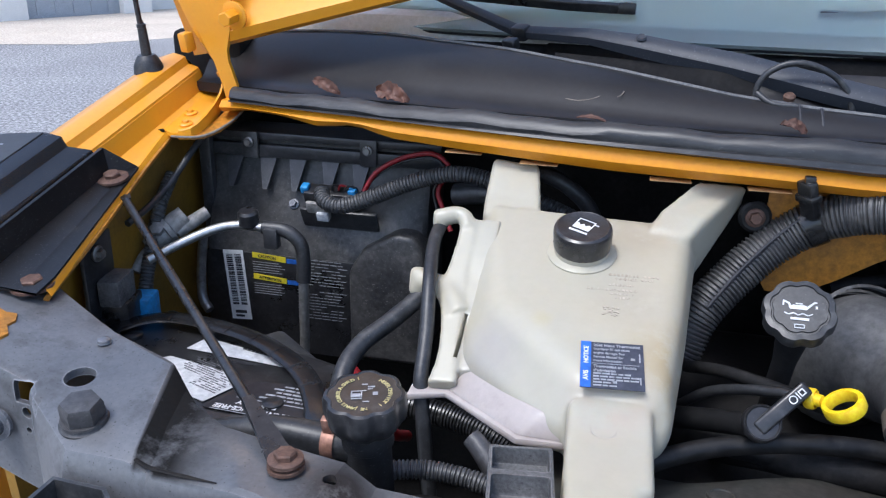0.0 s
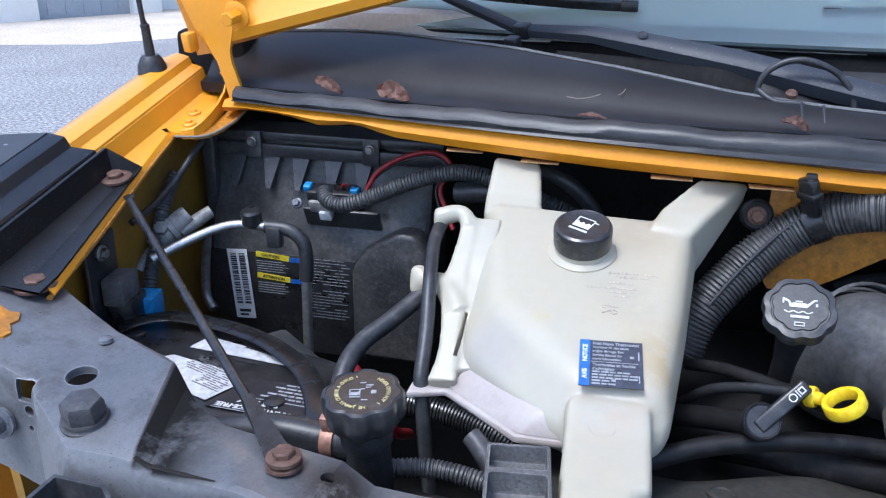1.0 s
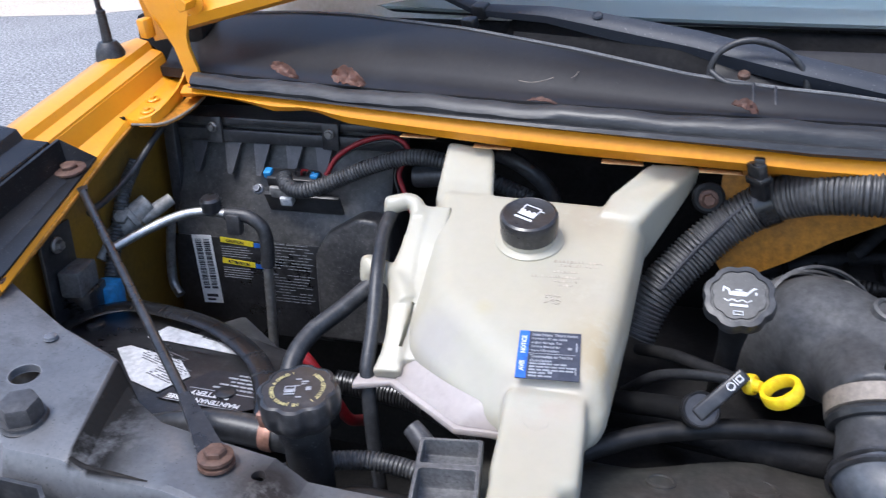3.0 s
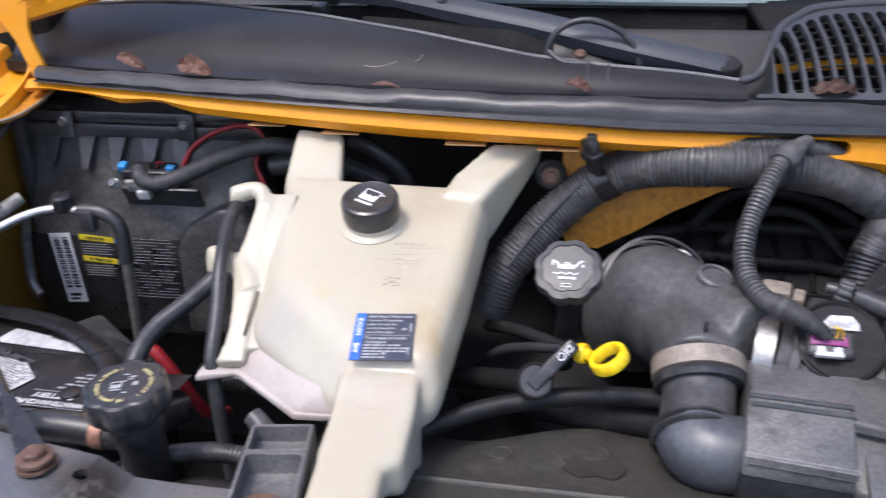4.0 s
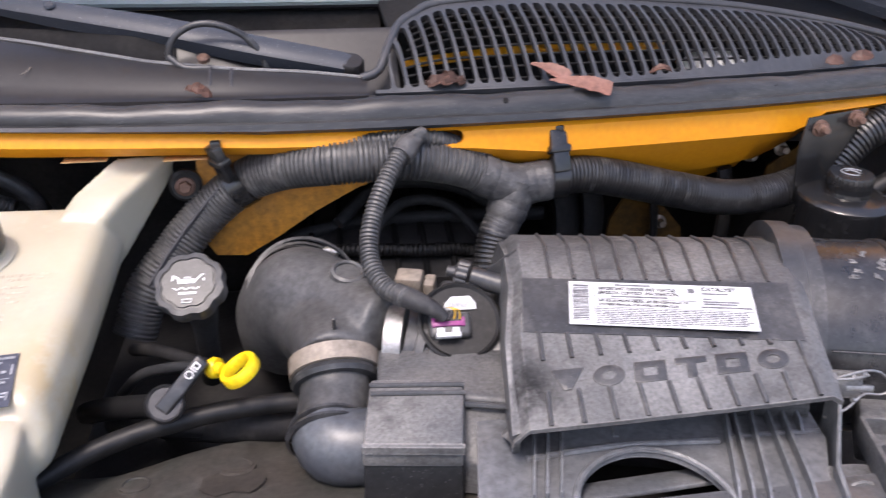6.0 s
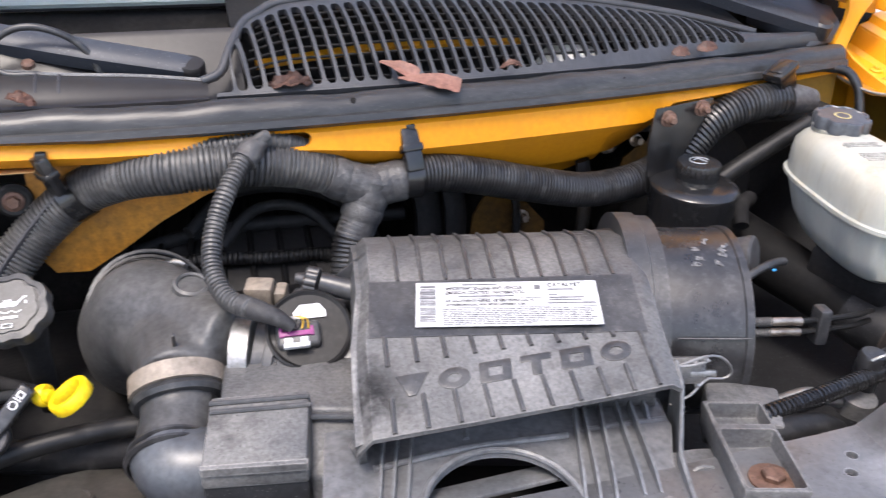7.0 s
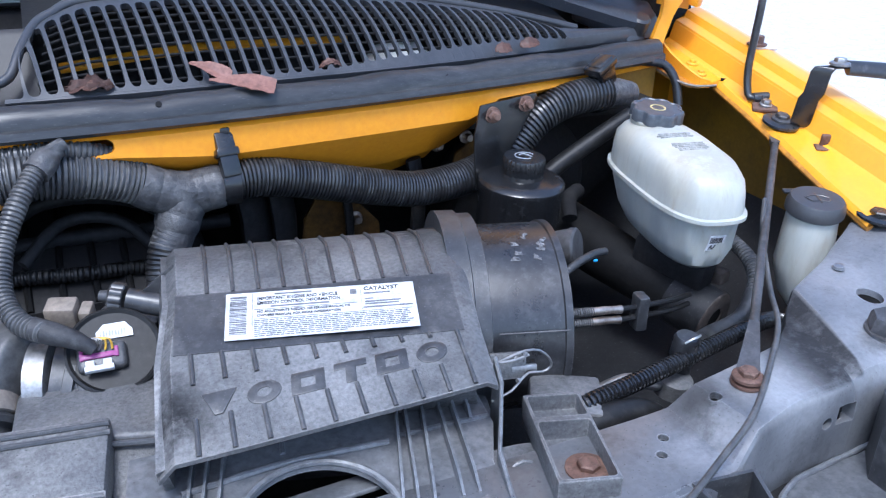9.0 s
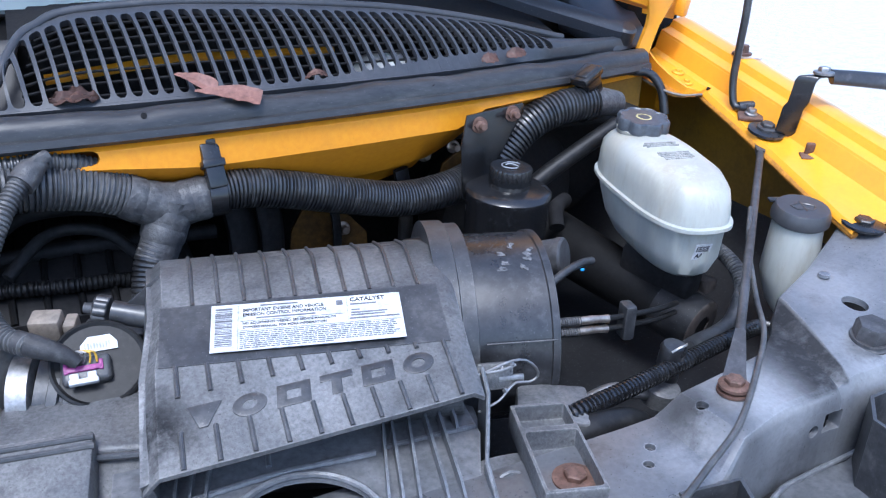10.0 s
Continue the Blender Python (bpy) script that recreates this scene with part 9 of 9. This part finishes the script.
tube(sy, [em2 @ Vector((-0.015, 0.002, 0)), em2 @ Vector((0.0, 0.007, 0)), em2 @ Vector((0.014, 0.0, 0)), em2 @ Vector((0.009, -0.009, 0)), em2 @ Vector((0.0, -0.006, 0)), em2 @ Vector((-0.010, -0.008, 0)), em2 @ Vector((-0.015, 0.002, 0))], 0.0008, 6)
tube(sy, [em2 @ Vector((0.0, -0.012, 0)), em2 @ Vector((0.0, 0.012, 0))], 0.0008, 6)
part("symbol", sy, SMOOTH, wcap, "raised wiper symbol")

# ---- hood stay and mirror bracket on the driver fender ----
stay = thing("hood_stay", (0.842, 0.848, 1.209), "thin black hood stay rod rising from the fender", "stay rod")
part("rod", tube(bmesh.new(), [(0.852, 0.832, 1.214), (0.845, 0.846, 1.213), (0.8445, 0.853, 1.224), (0.845, 0.858, 1.25), (0.8455, 0.857, 1.29), (0.8475, 0.858, 1.342), (0.852, 0.87, 1.45), (0.86, 0.95, 1.75)], 0.0048, 12), CONDUIT_BLACK, stay)
part("sleeve", tube(bmesh.new(), [(0.846, 0.842, 1.2135), (0.868, 0.832, 1.216)], 0.0065, 12), SMOOTH, stay)
part("clip", box(bmesh.new(), (0.030, 0.020, 0.005), pose(0.848, 0.822, 1.206, 12, 0, -40), 0.0015), RUST, stay, "rusty clip")
bolt(stay, (0.849, 0.823, 1.208), (0, -0.2, 1), 0.006, 0.008, GALV)
mirror = thing("mirror_bracket", (0.85, 0.785, 1.19), "black steel bracket with a mirror arm bolted to the fender", "bracket")
zb = bmesh.new()
prof = [(0.836, 0.794, 1.1990), (0.849, 0.771, 1.1975), (0.8512, 0.7672, 1.2020), (0.8535, 0.7645, 1.232), (0.8560, 0.7610, 1.2385), (0.8580, 0.7588, 1.264), (0.8612, 0.7572, 1.2698), (0.886, 0.7500, 1.2710)]
wdir = Vector((0.66, -0.75, 0.0)).normalized()
thick = Vector((0.0022, 0.0020, -0.0026))
rows = []
for q in prof:
    q = Vector(q)
    w = 0.0115
    rows.append([q + wdir * w, q - wdir * w, q - wdir * w + thick, q + wdir * w + thick])
loft(zb, rows)
bevel(zb, 0.001, 1)
part("plate", zb, GLOSS, mirror)
part("foot", lathe(bmesh.new(), [(0.022, 0), (0.022, 0.003), (0.018, 0.004)], axis_pose((0.841, 0.787, 1.1965), (0, -0.2, 1)), 28), SMOOTH, mirror)
bolt(mirror, (0.841, 0.787, 1.2005), (0, -0.2, 1), 0.0085, 0.012, DIRTY_STEEL)
bolt(mirror, (0.880, 0.7545, 1.2715), (0, 0, 1), 0.007, 0.012, GALV)
part("arm", tube(bmesh.new(), [(0.888, 0.7500, 1.2685), (0.925, 0.735, 1.266), (1.0, 0.705, 1.260), (1.15, 0.645, 1.25)], [0.010, 0.0115, 0.011, 0.011], 14, flat=0.6), CONDUIT_BLACK, mirror, "black mirror arm")
clipR = thing("fender_clip", (0.856, 0.728, 1.183), "small rusty spring clip on the fender rail", "clip")
part("base", box(bmesh.new(), (0.020, 0.014, 0.002), pose(0.853, 0.728, rail_z(0.728) + 0.002, 12, 0, -30), 0.0006), RUST, clipR)
part("tongue", box(bmesh.new(), (0.010, 0.006, 0.016), pose(0.856, 0.731, rail_z(0.728) + 0.009, 10, 0, -30), 0.0015), RUST, clipR)
bumper = thing("hood_bumper", (0.893, 0.90, 1.26), "bolt with a white washer on the fender top", "bolt")
bolt(bumper, (0.895, 0.90, rail_z(0.90) + 0.046), (0, 0, 1), 0.008, 0.013, RUST, h=0.012)
part("pad", box(bmesh.new(), (0.03, 0.022, 0.004), pose(0.903, 0.895, rail_z(0.90) + 0.046, 10, 0, -30), 0.0015), PAPER, bumper, "white pad")

# ---- wiper arms ----
wip = thing("windscreen_wiper", (-0.01, 0.915, 1.27), "grey-black wiper arm with a washer hose", "wiper")


def bar_along(pts, widths, heights, up=(0, -0.5, 0.86)):
    bm = bmesh.new()
    rows = []
    for i, p in enumerate(pts):
        p = Vector(p)
        d = (Vector(pts[min(i + 1, len(pts) - 1)]) - Vector(pts[max(i - 1, 0)])).normalized()
        side = d.cross(Vector(up)).normalized()
        u = side.cross(d)
        w, h = widths[i], heights[i]
        rows.append([p + side * w - u * h, p + side * w + u * h * 0.6, p + side * w * 0.6 + u * h, p - side * w * 0.6 + u * h, p - side * w + u * h * 0.6, p - side * w - u * h])
    loft(bm, rows)
    return bm


part("arm", bar_along([(0.000, 0.915, 1.2895), (-0.02, 0.918, 1.293), (-0.10, 0.935, 1.306), (-0.20, 0.958, 1.324), (-0.304, 0.990, 1.337), (-0.36, 1.02, 1.341), (-0.45, 1.066, 1.338), (-0.62, 1.17, 1.385)],
                      [0.011, 0.0125, 0.0135, 0.0135, 0.012, 0.0095, 0.007, 0.0055], [0.006, 0.008, 0.009, 0.009, 0.008, 0.006, 0.005, 0.004]), WIPER, wip)
part("pivot", lathe(bmesh.new(), [(0.013, -0.012), (0.013, 0.007), (0.011, 0.010), (0.001, 0.0105)], axis_pose((-0.008, 0.917, 1.288), (0, -0.45, 0.9)), 24), COWL, wip, "round pivot cap")
part("rivet", lathe(bmesh.new(), [(0.0058, 0), (0.0045, 0.002), (0.0035, 0.0012)], axis_pose((-0.304, 0.984, 1.3455), (0, -0.5, 0.86)), 18), WIPER, wip, "round rivet")
part("hose_clip", box(bmesh.new(), (0.020, 0.016, 0.018), pose(-0.447, 1.062, 1.337, 20, 0, -28), 0.003), SMOOTH, wip)
part("hose_clip", box(bmesh.new(), (0.018, 0.014, 0.014), pose(-0.455, 1.035, 1.326, 20, 0, -28), 0.003), SMOOTH, wip)
part("blade", bar_along([(-0.72, 1.20, 1.388), (-0.55, 1.15, 1.373), (-0.40, 1.133, 1.3655), (-0.335, 1.13, 1.364)], [0.004] * 4, [0.006] * 4), SMOOTH, wip, "black wiper blade")
part("blade_end", box(bmesh.new(), (0.022, 0.010, 0.014), pose(-0.325, 1.129, 1.364), 0.002), SMOOTH, wip)
part("washer_hose", tube(bmesh.new(), [(-0.185, 0.925, 1.290), (-0.1855, 0.925, 1.307), (-0.178, 0.925, 1.322), (-0.160, 0.925, 1.3325), (-0.138, 0.925, 1.333), (-0.112, 0.925, 1.3215), (-0.097, 0.925, 1.303), (-0.091, 0.925, 1.282)], 0.0034, 10), RUBBER, wip, "thin black washer hose loop")
part("washer_hose", tube(bmesh.new(), [(-0.185, 0.922, 1.303), (-0.170, 0.912, 1.2945), (-0.144, 0.910, 1.2935), (-0.124, 0.910, 1.288), (-0.115, 0.912, 1.28)], 0.0030, 10), RUBBER, wip, "thin black washer hose")
part("pivot_nut", lathe(bmesh.new(), [(0.006, 0), (0.006, 0.004), (0.004, 0.006)], axis_pose((-0.153, 0.926, 1.298), (0, -0.4, 0.9)), 12), RUST, wip, "rusty nut")
wip2 = thing("windscreen_wiper", (0.77, 0.99, 1.27), "black wiper arm at the driver corner of the cowl", "wiper")
part("arm", bar_along([(0.775, 0.990, 1.286), (0.75, 0.995, 1.292), (0.66, 1.015, 1.318), (0.55, 1.045, 1.35), (0.46, 1.08, 1.37), (0.30, 1.14, 1.39)], [0.012, 0.014, 0.014, 0.012, 0.009, 0.006], [0.007, 0.009, 0.009, 0.007, 0.005, 0.004]), WIPER, wip2)
part("pivot", lathe(bmesh.new(), [(0.014, -0.012), (0.014, 0.007), (0.011, 0.010), (0.001, 0.0105)], axis_pose((0.770, 0.990, 1.285), (0, -0.4, 0.9)), 24), SMOOTH, wip2, "round pivot cap")
part("blade", bar_along([(-0.085, 1.133, 1.362), (-0.02, 1.135, 1.366), (0.1, 1.138, 1.370), (0.3, 1.15, 1.380)], [0.004] * 4, [0.006] * 4), SMOOTH, wip2, "black wiper blade")
part("blade_end", box(bmesh.new(), (0.022, 0.010, 0.014), pose(-0.09, 1.133, 1.362), 0.002), SMOOTH, wip2)
corner = thing("cowl_end_cap", (0.80, 1.02, 1.27), "grey plastic cowl end cap at the driver corner", "car trim")
own = loft(bmesh.new(), [[(0.74, 0.97, 1.262), (0.82, 1.0, 1.262), (0.86, 1.10, 1.275), (0.72, 1.08, 1.275)], [(0.745, 0.985, 1.285), (0.815, 1.01, 1.29), (0.85, 1.12, 1.33), (0.73, 1.10, 1.33)]])
bevel(own, 0.006, 2)
part("cap", own, TRAY, corner)


# ---- small litter on the cowl, and the grommet beside the reservoir arm ----
for line in ([(-0.375, 0.905, 1.289), (-0.362, 0.900, 1.2885), (-0.350, 0.903, 1.290), (-0.340, 0.910, 1.2925)], [(-0.322, 0.915, 1.292), (-0.318, 0.920, 1.2935), (-0.316, 0.928, 1.296)]):
    tagged(part("grass_strand", tube(bmesh.new(), line, 0.0005, 6), BEIGE), "thin pale dry grass strand on the cowl cover", "grass strand", "dry strands")
lug = thing("firewall_grommet", (-0.176, 0.868, 1.19), "black rubber grommet with a rusty bolt on the firewall", "grommet")
part("pad", lathe(bmesh.new(), [(0.016, -0.004), (0.016, 0.002), (0.013, 0.004), (0.010, 0.0035)], axis_pose((-0.1765, 0.866, 1.190), (0.05, -1, 0.1)), 24), HOSE_BLACK, lug)
bolt(lug, (-0.1765, 0.863, 1.190), (0.05, -1, 0.1), 0.0065, 0.0095, RUST)


# ---- fallen leaves ----
def leaf(a, b, width, up, curl=0.1, fold=0.15, crumple=0.0012, mat=LEAF, ragged=0.17, blunt=False):
    """A dry leaf from stalk end a to tip b; up is the side it shows."""
    a, b = Vector(a), Vector(b)
    x = (b - a).normalized()
    z = Vector(up) - x * Vector(up).dot(x)
    z.normalize()
    y = z.cross(x)
    length = (b - a).length
    rows = []
    n = 12
    for i in range(n + 1):
        u = i / n
        w = width * (math.sin(math.pi * (0.04 + 0.92 * u)) ** 0.6) * random.uniform(0.95 - ragged, 0.95 + ragged)
        if blunt:
            w = width * min(1.0, 0.15 + 1.3 * u) * (1.0 if u < 0.96 else 0.86) * random.uniform(1 - ragged, 1 + ragged)
        row = []
        for j in range(-3, 4):
            v = j / 3
            h = curl * length * math.sin(math.pi * u) + fold * abs(v) * w + random.uniform(-crumple, crumple)
            row.append(a + x * (u * length) + y * (v * w) + z * h)
        rows.append(row + [p - z * 0.0005 for p in reversed(row)])
    ob = part("leaf", loft(bmesh.new(), rows), mat, angle=60)
    return tagged(ob, "dry curled reddish brown leaf on the cowl", "leaf", "fallen leaves")


leaf((-0.676, 0.955, 1.284), (-0.640, 0.948, 1.2705), 0.007, (0.1, -0.8, 0.5), 0.15, 0.5, 0.002)
leaf((-0.592, 0.932, 1.281), (-0.550, 0.922, 1.2725), 0.011, (0.1, -0.8, 0.6), 0.12, 0.5, 0.0032)
leaf((-0.166, 0.870, 1.284), (-0.142, 0.866, 1.277), 0.006, (0.1, -0.7, 0.7), 0.2, 0.3, 0.002)
leaf((0.060, 0.872, 1.280), (0.102, 0.872, 1.281), 0.0085, (0.0, -0.6, 0.8), 0.12, 0.3, 0.0035)
leaf((0.171, 0.888, 1.294), (0.203, 0.862, 1.283), 0.008, (-0.2, -0.55, 0.8), 0.08, 0.35, 0.0008, LEAF_PALE, 0.08, True)
leaf((0.184, 0.862, 1.283), (0.240, 0.838, 1.277), 0.0105, (0.0, -0.5, 0.85), 0.05, 0.12, 0.0008, LEAF_PALE, 0.05, True)
leaf((0.295, 0.880, 1.282), (0.318, 0.878, 1.283), 0.0042, (0.0, -0.6, 0.8), 0.3, 0.6, 0.0015)
leaf((0.512, 0.912, 1.280), (0.534, 0.913, 1.281), 0.008, (0.0, -0.7, 0.7), 0.1, 0.2, 0.001)
leaf((0.550, 0.922, 1.281), (0.576, 0.922, 1.283), 0.008, (0.0, -0.7, 0.7), 0.1, 0.2, 0.001)
leaf((-0.360, 0.872, 1.277), (-0.330, 0.866, 1.276), 0.003, (0.0, -0.4, 0.9), 0.1, 0.2, 0.0006)
